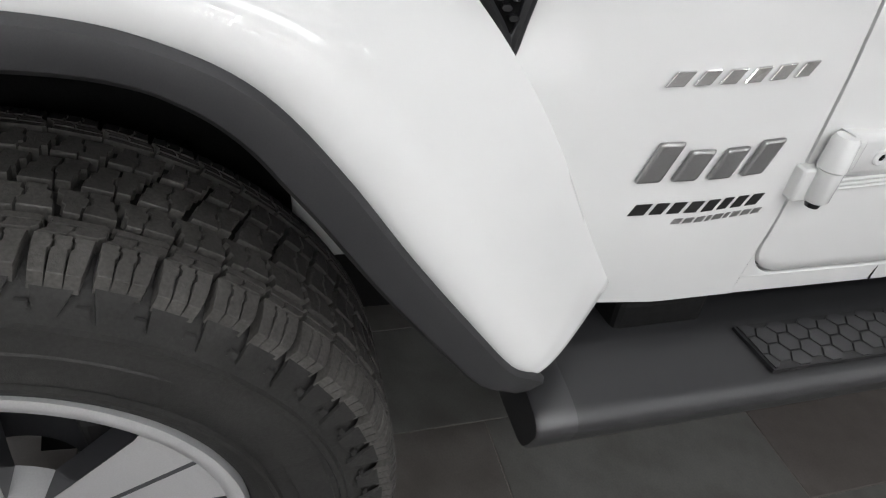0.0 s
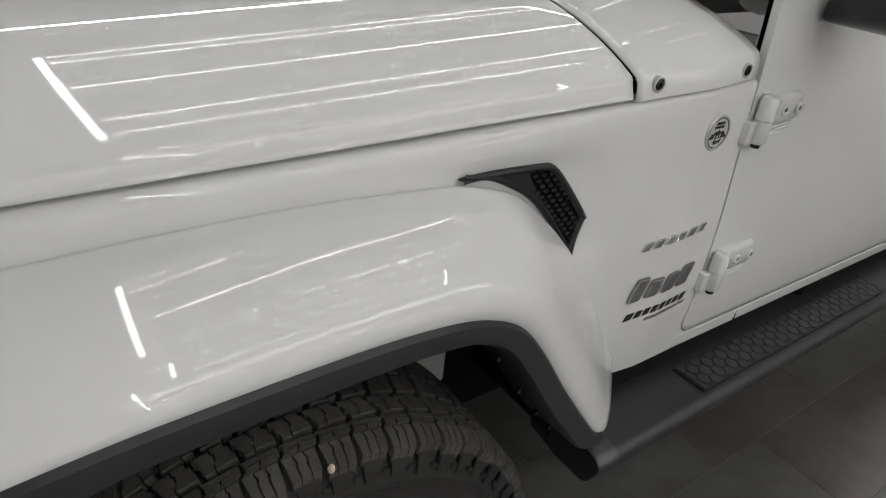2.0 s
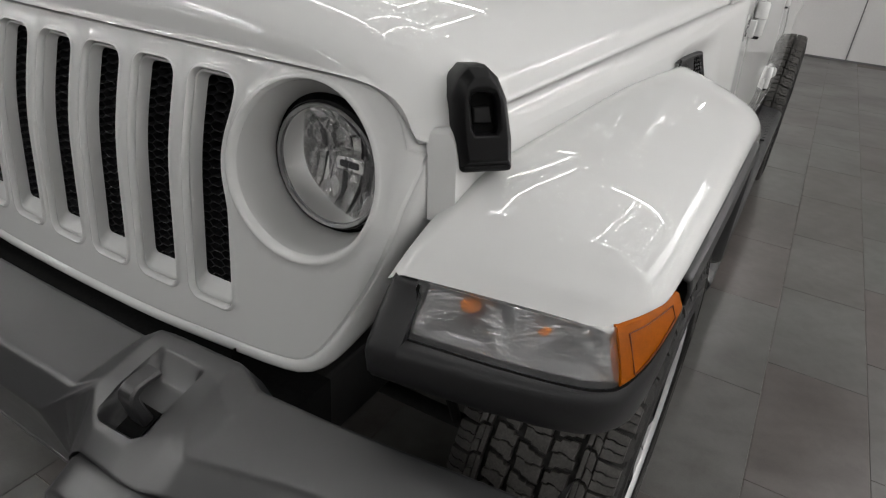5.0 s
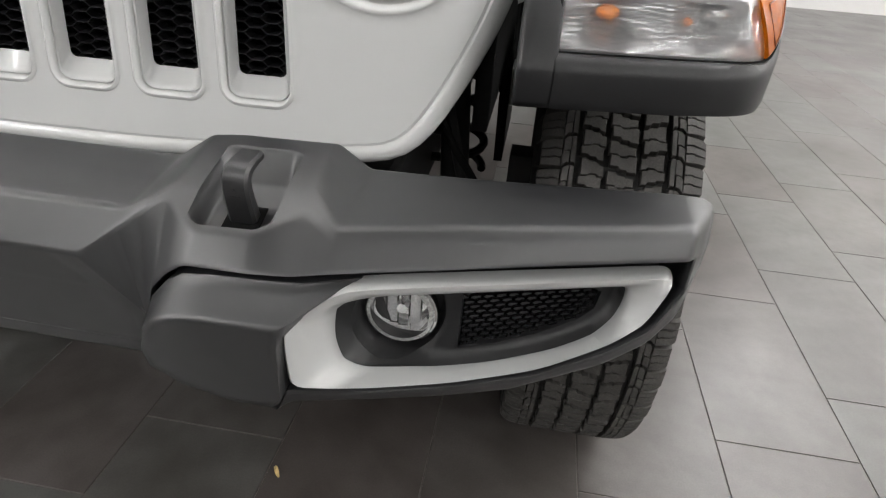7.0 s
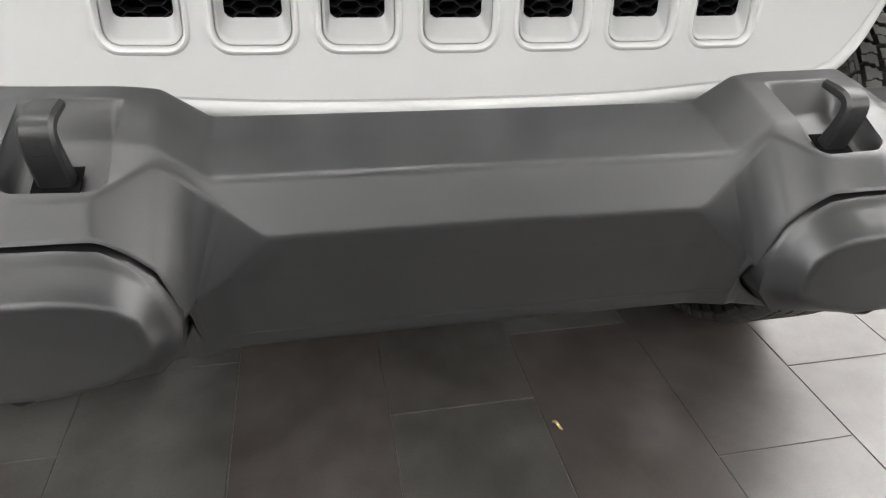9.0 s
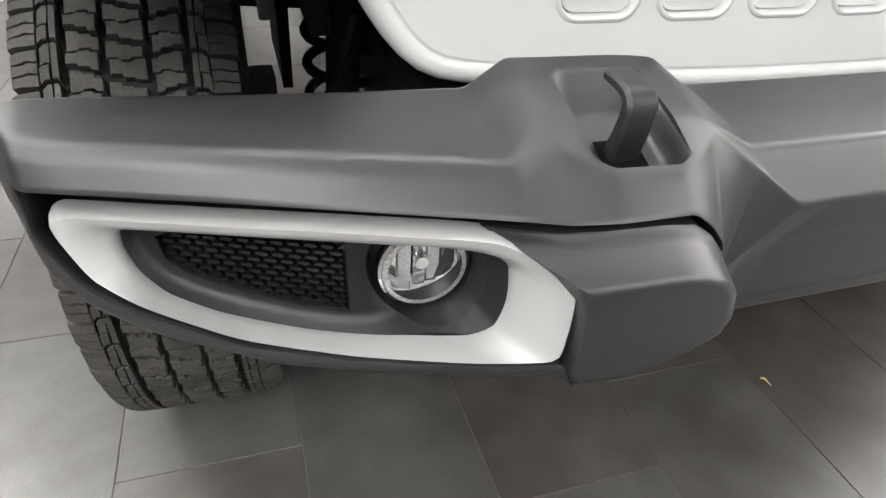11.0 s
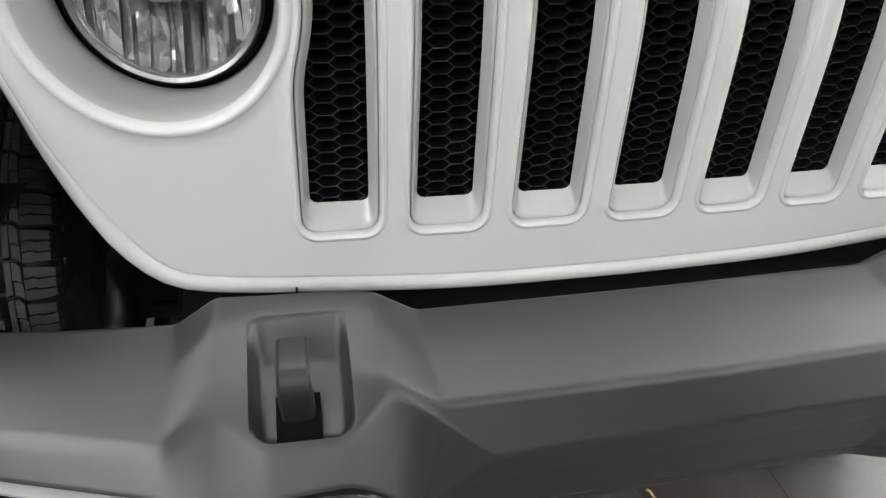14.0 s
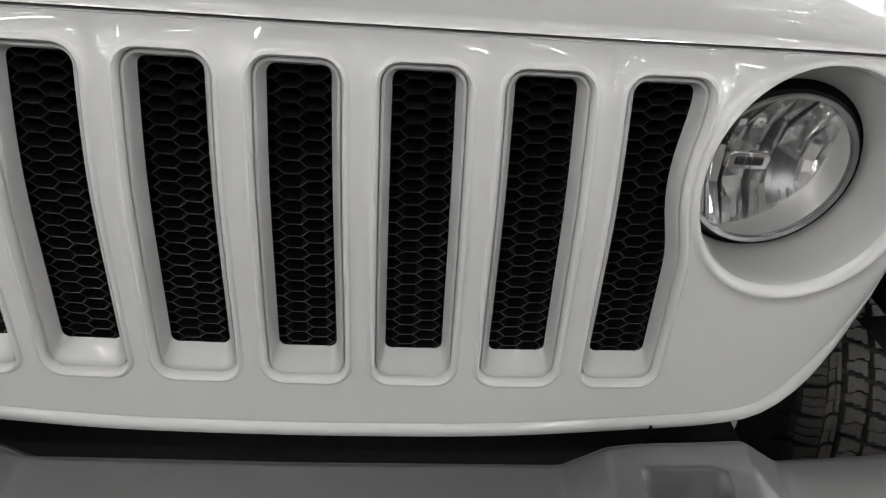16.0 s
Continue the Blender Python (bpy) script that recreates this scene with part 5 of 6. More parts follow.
def fog_pod(owner, side):
    # inner pod: faceted black moulding
    back = [(0.512, 0.667), (0.46, 0.6655), (0.42, 0.6645), (0.368, 0.663), (0.341, 0.6595), (0.3215, 0.6465), (0.3045, 0.6275), (0.2895, 0.588), (0.2930, 0.555), (0.316, 0.528), (0.37, 0.519), (0.44, 0.520), (0.449, 0.552), (0.4470, 0.625)]
    front = [(0.450, 0.640), (0.443, 0.6405), (0.425, 0.640), (0.370, 0.6385), (0.347, 0.635), (0.329, 0.628), (0.314, 0.614), (0.3085, 0.588), (0.3145, 0.570), (0.345, 0.553), (0.398, 0.540), (0.436, 0.541), (0.447, 0.556), (0.447, 0.615)]
    B, F = np.array(back), np.array(front)

    def yb(p):
        return -0.828 + 0.02 * max(0.0, p[0] - 0.45) / 0.05 if p[1] > 0.6 else -0.832

    def yf(p):
        return -0.868 + 0.05 * max(0.0, 0.36 - p[0]) + (0.10 * max(0.0, 0.575 - p[1]))

    rows = [[(p[0], yb(p) + 0.075, p[1]) for p in B], [(p[0], yb(p), p[1]) for p in B]]
    for q, s in ((0.10, 0.03), (0.35, 0.32), (0.62, 0.62), (0.88, 0.90), (1.0, 0.99)):
        rows.append([((1 - q) * b[0] + q * f[0], (1 - s) * yb(b) + s * yf(f), (1 - q) * b[1] + q * f[1]) for b, f in zip(B, F)])
    c = F.mean(0)
    for q in (0.12, 0.5, 0.9, 1.0):
        rows.append([(f[0] + (c[0] - f[0]) * q, (1 - q) * yf(f) + q * -0.869 + 0.0, f[1] + (c[1] - f[1]) * q) for f in F])
    pod = part("fog_lamp_pod", sided(grid(rows, close_cols=True), side), PLASTIC, owner, "faceted black moulding beside the fog lamp", sharp=60)
    # silver bezel, a closed ring
    outer = [(0.4430, 0.626), (0.470, 0.647), (0.500, 0.6635), (0.60, 0.6615), (0.70, 0.6585), (0.785, 0.6565), (0.814, 0.6555), (0.8245, 0.648), (0.821, 0.633), (0.804, 0.602), (0.768, 0.580), (0.693, 0.556), (0.606, 0.549), (0.522, 0.552), (0.458, 0.560), (0.4500, 0.567)]
    inner = [(0.482, 0.618), (0.490, 0.633), (0.510, 0.641), (0.60, 0.6385), (0.68, 0.6365), (0.752, 0.635), (0.774, 0.634), (0.7785, 0.626), (0.776, 0.606), (0.764, 0.584), (0.738, 0.566), (0.670, 0.550), (0.600, 0.546), (0.530, 0.550), (0.502, 0.557), (0.486, 0.576)]
    firm = lambda pts, q: [tuple(np.array(pts[k]) * (1 - w) + np.array(pts[(k + 1) % len(pts)]) * w) for k in range(len(pts)) for w in (q, 1 - q)]
    Oc, Ic = spline(firm(outer, 0.18), 144, True), spline(firm(inner, 0.3), 144, True)

    def lean(z):
        return 0.16 * max(0.0, z - 0.56)

    rows = []
    for q, d in ((0.0, 0.024), (0.0, 0.010), (0.03, 0.003), (0.10, 0.0), (0.35, 0.002), (0.60, 0.008), (0.85, 0.017), (0.96, 0.023), (1.0, 0.029), (1.0, 0.034)):
        rows.append([((1 - q) * o[0] + q * i[0], pod_y((1 - q) * o[0] + q * i[0], d + lean((1 - q) * o[1] + q * i[1])), (1 - q) * o[1] + q * i[1]) for o, i in zip(Oc, Ic)])
    bz = part("fog_lamp_bezel", sided(grid(rows, close_cols=True), side), SILVER_WHITE, owner, "silver-white bezel round the fog lamp", sharp=45)
    # housing inside: a black tray with a round well for the lamp and a window for the mesh
    fx, fz, well = 0.541, 0.600, 0.0475
    mesh_edge = [(0.604, 0.627), (0.740, 0.623), (0.754, 0.617), (0.749, 0.597), (0.732, 0.5845), (0.690, 0.571), (0.640, 0.562), (0.604, 0.560)]
    mesh_loop = [tuple(p) for p in linear(mesh_edge + mesh_edge[:1], 6)[:-1]]
    loop = [tuple(p) for p in Ic]
    safe = [tuple(p) for p in shrink(loop[::-1], 0.003)]
    bowl = [(x, z) if in_poly(x, z, safe) else min(safe, key=lambda q: math.dist((x, z), q)) for x, z in circle(fx, fz, well, 64)]
    around = [(x, z) for d in (0.002, 0.004, 0.007) for x, z in circle(fx, fz, well + d, 72) if in_poly(x, z, safe)]
    extra = around + [(x, z) for x in np.arange(0.48, 0.785, 0.004) for z in np.arange(0.535, 0.65, 0.004) if in_poly(x, z, safe) and math.hypot(x - fx, z - fz) > well + 0.010 and not in_poly(x, z, mesh_loop)]

    def tray_d(u, v):
        """The tray sinks towards the lamp's well and towards the mesh."""
        edge = min(math.dist((u, v), q) for q in loop)
        return 0.031 + 0.013 * min(1.0, edge / 0.010) + 0.008 * math.exp(-max(0.0, math.hypot(u - fx, v - fz) - well) / 0.010)

    def tray(u, v):
        return (u, pod_y(u, tray_d(u, v) + lean(v)), v)

    part("tray", sided(fill_flat([loop, bowl, mesh_loop], extra, tray), side), PLASTIC_DARK, bz, "black tray inside the bezel", sharp=60)
    rows = [[tray(*p) for p in bowl]]
    for r, d in ((0.97, 0.060), (0.93, 0.066), (0.89, 0.074), (0.86, 0.10)):
        rows.append([(fx + (x - fx) * r, pod_y(fx + (x - fx) * r, d + lean(fz + (z - fz) * r)), fz + (z - fz) * r) for x, z in bowl])
    part("fog_well", sided(grid(rows, close_cols=True), side), PLASTIC_DARK, bz, "dished well round the fog lamp")
    # mesh of lozenges beside the lamp
    rows = [[tray(x, z) for x, z in mesh_loop]]
    for o, d in ((0.0010, 0.0465), (0.0015, 0.056)):
        rows.append([(x, pod_y(x, d + lean(z)), z) for x, z in shrink(mesh_loop[::-1], o)[::-1]])
    part("mesh_frame", sided(grid(rows, close_cols=True), side), PLASTIC_DARK, bz)
    part("mesh_back", sided(fill_flat([mesh_loop], [], lambda u, v: (u, pod_y(u, 0.054 + lean(v)), v)), side), GAP, bz, smooth=False)
    bm = bmesh.new()
    hold = [tuple(p) for p in shrink(mesh_loop[::-1], 0.0012)]
    for j, v in enumerate(np.arange(0.5625, 0.630, 0.0056)):
        for u in np.arange(0.592 + (0.0066 if j % 2 else 0.0), 0.765, 0.0132):
            o = [(-0.0063, 0.0), (-0.0036, 0.0029), (0.0036, 0.0029), (0.0063, 0.0), (0.0036, -0.0029), (-0.0036, -0.0029)]
            if not in_poly(u, v, hold):
                continue
            q = [(u + a, v + b) for a, b in o]
            q = [c if in_poly(*c, hold) else min(hold, key=lambda h: math.dist(c, h)) for c in q]
            back = [bm.verts.new(Vector((a, pod_y(a, 0.0535 + lean(b)), b))) for a, b in q]
            face = [bm.verts.new(Vector((u + (a - u) * 0.84, pod_y(u + (a - u) * 0.84, 0.0465 - 0.35 * (b - v) + lean(b)), v + (b - v) * 0.72))) for a, b in q]
            bm.faces.new(face)
            for k in range(6):
                bm.faces.new((back[k], back[(k + 1) % 6], face[(k + 1) % 6], face[k]))
    bmesh.ops.recalc_face_normals(bm, faces=bm.faces)
    tagged(part("mesh", sided(bm, side), GLOSS_BLACK, bz, "black grid of small lozenges", sharp=20, weld=False), kind="stuff")
    # fog lamp
    yl = pod_y(fx, 0.064 + lean(fz))
    lm = part("fog_lamp", sided(lathe([(0.004, 0.0405), (-0.006, 0.040), (-0.007, 0.0375), (0.0, 0.0365)], 48, "y", (fx, yl, fz)), side), CHROME, owner, "round clear fog lamp", sharp=30)
    bm = bmesh.new()
    rnd = random.Random(3)
    for k in range(24):
        a0, a1 = 2 * math.pi * k / 24, 2 * math.pi * (k + 1) / 24
        pts = []
        for r, d in ((0.0375, 0.0), (0.026, 0.018), (0.010, 0.030)):
            j = rnd.uniform(-0.003, 0.003)
            pts.append([(fx + r * math.cos(a), yl + d + j, fz + r * math.sin(a)) for a in (a0, a1)])
        grid(pts, bm)
    part("reflector", sided(bm, side), FOG_REFLECTOR, lm, "bright faceted reflector", sharp=4)
    for k in range(-2, 3):
        xx = fx + k * 0.013
        h = 0.030 - 0.004 * abs(k)
        bm = prism([(xx - 0.0055, fz - h), (xx + 0.0055, fz - h), (xx + 0.0055, fz + h), (xx - 0.0055, fz + h)], 0.010, 0.016, lambda u, v, d: (u, yl + d + 0.1 * abs(u - fx), v))
        part("flute", sided(bm, side), FOG_REFLECTOR if k % 2 else REFLECTOR, lm)
    part("rim_teeth", sided(lathe([(-0.004, 0.0382), (-0.0085, 0.0365), (-0.0085, 0.0315), (-0.003, 0.030)], 60, "y", (fx, yl, fz)), side), RIBBED, lm, "ribbed clear edge")
    part("lens", sided(lathe([(-0.004, 0.038)] + [(-0.006 - 0.010 * (1 - (r / 0.038) ** 2), r) for r in np.linspace(0.036, 0.0004, 8)], 40, "y", (fx, yl, fz)), side), LENS, lm, "clear lens").visible_shadow = False
    part("bulb", sided(lathe([(0.0, 0.0003), (0.0, 0.006), (0.02, 0.007)], 16, "y", (fx, yl, fz)), side), CHROME, lm)


bumper()


# ---- wheels ----
TYRE_X, TYRE_W = 0.788, 0.242


def tyre_profile():
    """Half section of the carcass as (offset from the middle, radius), outside first."""
    h = TYRE_W / 2
    return [(h - 0.030, 0.232), (h - 0.014, 0.240), (h - 0.004, 0.262), (h + 0.004, 0.300), (h + 0.003, 0.330), (h - 0.002, 0.352), (h - 0.010, 0.372), (h - 0.020, 0.384), (h - 0.036, 0.391), (h - 0.07, 0.3945), (0, 0.3955), (-h + 0.07, 0.3945), (-h + 0.036, 0.391), (-h + 0.020, 0.384), (-h + 0.010, 0.372), (-h + 0.002, 0.352), (-h - 0.003, 0.330), (-h - 0.004, 0.300), (-h + 0.004, 0.262), (-h + 0.014, 0.243), (-h + 0.030, 0.236)]


def crown(u):
    """Radius of the tread surface at offset u from the middle."""
    return 0.4075 - 0.9 * max(0.0, abs(u) - 0.045) ** 2 - 2.5 * max(0.0, abs(u) - 0.085) ** 2 - 30.0 * max(0.0, abs(u) - 0.104) ** 2


def block(bm, cx, outline, a0, height):
    """One tread block: outline of (offset, arc metres), with a worn edge, standing proud of the carcass."""
    mu = sum(p[0] for p in outline) / len(outline)
    ms = sum(p[1] for p in outline) / len(outline)
    rings = []
    for drop, inset in ((0.0, 0.0011), (0.0010, 0.0003), (height, -0.0004)):
        ring = []
        for u, s in outline:
            d = max(math.hypot(u - mu, s - ms), 1e-5)
            uu, ss = u + (mu - u) / d * inset, s + (ms - s) / d * inset
            a, r = a0 + ss / 0.407, crown(u) - drop
            ring.append(bm.verts.new(Vector((cx + uu, AXLE_Y + r * math.cos(a), AXLE_Z + r * math.sin(a)))))
        rings.append(ring)
    bm.faces.new(rings[0])
    for hi, lo in zip(rings, rings[1:]):
        for i in range(len(hi)):
            j = (i + 1) % len(hi)
            bm.faces.new((lo[i], lo[j], hi[j], hi[i]))


def sliced(bm, cx, us, edges, a0, height, sgn=1, gap=0.0008, jog=0.0):
    """Blocks across the offsets us, cut by lines: each edge gives the arc metres at every offset; a sipe runs along each inner line."""
    for n in range(len(edges) - 1):
        j = jog if n % 2 else -jog
        lo = [(sgn * (u + j), s + (gap if n else 0.0)) for u, s in zip(us, edges[n])]
        hi = [(sgn * (u + j), s - (gap if n < len(edges) - 2 else 0.0)) for u, s in zip(us, edges[n + 1])]
        block(bm, cx, lo + hi[::-1], a0, height)


def tyre(owner, cx, side):
    prof = spline(tyre_profile(), 60)
    bm = lathe([tuple(p) for p in prof], 120, "x", (cx, AXLE_Y, AXLE_Z))
    t = part("tyre", bm, RUBBER, owner, "black all-terrain tyre", sharp=60)
    count = 56
    step = 2 * math.pi / count
    arc = 0.407 * step
    bms = [bmesh.new() for _ in range(4)]
    rnd = random.Random(11)
    for k in range(count):
        a, ev = k * step, k % 2
        # the centre row of stepped blocks, each cut by a sipe
        w = 0.0188
        us = [-w, -0.0075, -0.0050, 0.0050, 0.0075, w]
        z = (-0.002, -0.0015, 0.0015, 0.0015, -0.001, -0.0015)
        end = (-0.0040, -0.0035, 0.0010, 0.0015, 0.0040, 0.0045)
        sliced(bms[0], cx, us, [[0.003 + v for v in end], [arc * 0.47 + v for v in z], [arc * 0.90 + v for v in end]], a + rnd.uniform(-0.002, 0.002), 0.0125, jog=0.0012)
        # intermediate rows
        for sgn in (-1, 1):
            us = [0.0263, 0.0330, 0.0355, 0.0460, 0.0485, 0.0588]
            z = (0.002, 0.0015, -0.0015, -0.001, 0.0015, 0.002)
            end = (0.0045, 0.0040, -0.0005, -0.0010, -0.0040, -0.0045)
            sliced(bms[1], cx, us, [[0.002 + v for v in end], [arc * 0.46 + v for v in z], [arc * 0.88 + v for v in end]], a + step * (0.33 if sgn > 0 else 0.72), 0.0125, sgn, jog=0.0012)
        # shoulder lugs: a stepped inner half cut along the tyre, an outer half of three fingers
        for sgn in (-1, 1):
            aa = a + step * (0.5 if sgn > 0 else 0.1)
            e = 0.1180 - (0.0025 if ev else 0.0)
            us = [0.0668, 0.0685, 0.0735]
            lo = (-0.0045, -0.0075, -0.0075)
            sliced(bms[2], cx, us, [list(lo), [arc * 0.90 + v for v in lo]], aa, 0.0140, sgn)
            us = [0.0748, 0.0800, 0.0830, 0.0850]
            lo = (-0.0070, -0.0065, -0.0030, -0.0010)
            sliced(bms[2], cx, us, [list(lo), [arc * 0.45 + v * 0.6 for v in lo], [arc * 0.91 + v for v in lo]], aa, 0.0150, sgn, gap=0.0005, jog=0.0007)
            us = [0.0862, 0.0905, 0.0925, 0.0990, 0.1010, 0.1080, 0.1130, e]
            z = (0.0, 0.0008, -0.0008, -0.0006, 0.0010, 0.0008, 0.0004, 0.0)
            lo = (-0.0004, 0.0, 0.0, 0.0002, 0.0004, 0.0010, 0.0016, 0.0026)
            hi = (0.0, 0.0, 0.0, 0.0, -0.0004, -0.0010, -0.0016, -0.0026)
            sliced(bms[2], cx, us, [list(lo), [arc * 0.31 + v for v in z], [arc * 0.60 + v for v in z], [arc * 0.905 + v for v in hi]], aa, 0.0175, sgn, gap=0.0006)
            # the lug's wedge on the sidewall, blunt and pointed in turn, and a small boss between two wedges
            reach, keep = (0.352, 0.30) if ev else (0.356, 0.52)
            ring = []
            for q in (0.0, 0.3, 0.65, 1.0):
                r = 0.3905 + (reach - 0.3905) * q
                u = 0.1140 + 0.0110 * math.sqrt(q)
                half = arc * (0.43 + (0.43 * keep - 0.43) * q)
                mid = arc * (0.455 + 0.06 * q)
                row = []
                for d, lift in ((-half, -0.0022), (-half + 0.0012, 0.0014), (half - 0.0012, 0.0014), (half, -0.0022)):
                    ang = aa + (mid + d) / 0.407
                    row.append((cx + sgn * (u - 0.003 + lift), AXLE_Y + r * math.cos(ang), AXLE_Z + r * math.sin(ang)))
                ring.append(row)
            ring.append([(p[0] - sgn * 0.004, p[1], p[2]) for p in ring[-1]])
            grid(ring, bms[3])
            ang0 = aa + arc * 0.80 / 0.407
            ring = []
            for r, lift in ((0.366, 0.0), (0.3652, 0.0022), (0.3605, 0.0022), (0.3597, 0.0)):
                u = 0.1195 + 0.0040 * (0.366 - r) / 0.009
                ring.append([(cx + sgn * (u - 0.002 + lift), AXLE_Y + r * math.cos(ang0 + v / 0.407), AXLE_Z + r * math.sin(ang0 + v / 0.407)) for v in (0.0, 0.0008, 0.0095, 0.0103)])
            grid(ring, bms[3])
    for b, nm in zip(bms, ("tread_centre", "tread_middle", "tread_shoulder", "tread_foot")):
        bmesh.ops.recalc_face_normals(b, faces=b.faces)
        tagged(part(nm, b, RUBBER if nm == "tread_foot" else TREAD, t, "chunky all-terrain tread blocks", sharp=25, weld=False), kind="stuff")
    # raised rings and worn marks on the outer sidewall
    s = 1 if cx > 0 else -1
    h = TYRE_W / 2
    for r0, r1, lift in ((0.336, 0.342, 0.003), (0.268, 0.272, 0.002)):
        pr = [(s * (h + 0.0005), r0 - 0.002), (s * (h + 0.002 + lift), r0), (s * (h + 0.002 + lift), r1), (s * (h - 0.0005), r1 + 0.002)]
        part("sidewall_ring", lathe(pr, 120, "x", (cx, AXLE_Y, AXLE_Z)), RUBBER, t)
    for k in range(7):
        a0 = 2 * math.pi * k / 7
        span = 0.52 if k % 2 else 0.34
        rr = [(0.283, 0.0), (0.284, 0.002), (0.314, 0.002), (0.3155, 0.0)] if k % 2 else [(0.292, 0.0), (0.293, 0.002), (0.328, 0.002), (0.3295, 0.0)]
        pts = [[(cx + s * (h + 0.0042 + d * (1 if 0 < n < 7 else 0)), AXLE_Y + r * math.cos(a), AXLE_Z + r * math.sin(a)) for n, a in enumerate(np.linspace(a0, a0 + span, 8))] for r, d in rr]
        part("sidewall_panel", grid(pts), RUBBER, t, "raised panel on the sidewall", sharp=30)
    return t


def rim(owner, cx, s):
    """Five-spoke alloy: machined faces over dark pockets."""
    RIM_Y, RIM_Z = AXLE_Y - 0.008, AXLE_Z + 0.010
    c = (cx, RIM_Y, RIM_Z)
    f = s * (TYRE_W / 2 - 0.006)
    pr = [(f - s * 0.20, 0.222), (f - s * 0.19, 0.205), (f - s * 0.05, 0.200), (f - s * 0.015, 0.222), (f - s * 0.004, 0.232)]
    rm = part("rim", lathe(pr, 90, "x", c), ALLOY_DARK, owner, "alloy wheel with machined spokes and dark pockets", sharp=40)
    part("rim_lip", lathe([(f - s * 0.006, 0.222), (f + s * 0.002, 0.227), (f + s * 0.004, 0.236), (f + s * 0.002, 0.2425), (f - s * 0.01, 0.2440)], 120, "x", c), ALLOY, rm, "bright machined rim lip", sharp=60)

    def place(a0):
        def p(u, v, d):
            ca, sa = math.cos(a0), math.sin(a0)
            y, z = v * ca - u * sa, v * sa + u * ca
            return (cx + f + s * d, RIM_Y + y, RIM_Z + z)
        return p

    for k in range(5):
        a0 = radians(72 * k + 26)
        pl = place(a0)
        for e in (-1, 1):
            o = [(e * 0.0004, 0.070), (e * 0.030, 0.062), (e * 0.042, 0.110), (e * 0.066, 0.200), (e * 0.074, 0.2155), (e * 0.038, 0.2255), (e * 0.0004, 0.2290), (e * 0.0004, 0.130)]
            rows = [[pl(u, v, -0.045) for u, v in o], [pl(u, v, -0.010 - 0.03 * max(0, 0.16 - v)) for u, v in o], [pl(u + (e * 0.045 - u) * 0.06, v + (0.15 - v) * 0.03, -0.006 - 0.03 * max(0, 0.16 - v)) for u, v in o]]
            bm = grid(rows, close_cols=True)
            part("spoke", bm, ALLOY_DARK, rm, "dark side of a spoke", sharp=30)
            part("spoke_face", cap(bmesh.new(), [pl(u + (e * 0.045 - u) * 0.06, v + (0.15 - v) * 0.03, -0.0055 - 0.03 * max(0, 0.16 - v)) for u, v in o]), ALLOY, rm, "bright machined spoke face")
    part("hub", lathe([(f - s * 0.045, 0.085), (f - s * 0.014, 0.078), (f - s * 0.010, 0.070), (f - s * 0.012, 0.040), (f - s * 0.006, 0.036), (f - s * 0.004, 0.0003)], 60, "x", c), ALLOY, rm, "machined hub with a centre cap", sharp=30)
    for k in range(5):
        a = radians(72 * k - 6)
        part("lug_nut", lathe([(f - s * 0.02, 0.0003), (f - s * 0.004, 0.0003), (f - s * 0.004, 0.008), (f - s * 0.008, 0.011), (f - s * 0.02, 0.0115)], 6, "x", (cx, RIM_Y + 0.058 * math.cos(a), RIM_Z + 0.058 * math.sin(a))), CHROME, rm, sharp=20)
    part("brake_disc", lathe([(f - s * 0.10, 0.06), (f - s * 0.10, 0.165), (f - s * 0.12, 0.165), (f - s * 0.12, 0.06)], 60, "x", c), ALLOY_DARK, rm, "grey brake disc", sharp=30)
    bm = box(cx + f - s * 0.14, cx + f - s * 0.085, AXLE_Y + 0.06, AXLE_Y + 0.17, AXLE_Z - 0.06, AXLE_Z + 0.10)
    rounded(part("caliper", bm, STEEL, rm, smooth=False), 0.012, 3)


def wheel(side):
    w = new("wheel")
    w.parent = car
    tagged(w, "front wheel with chunky black tyre on alloy rim")
    tyre(w, side * TYRE_X, side)
    rim(w, side * TYRE_X, side)
    return w


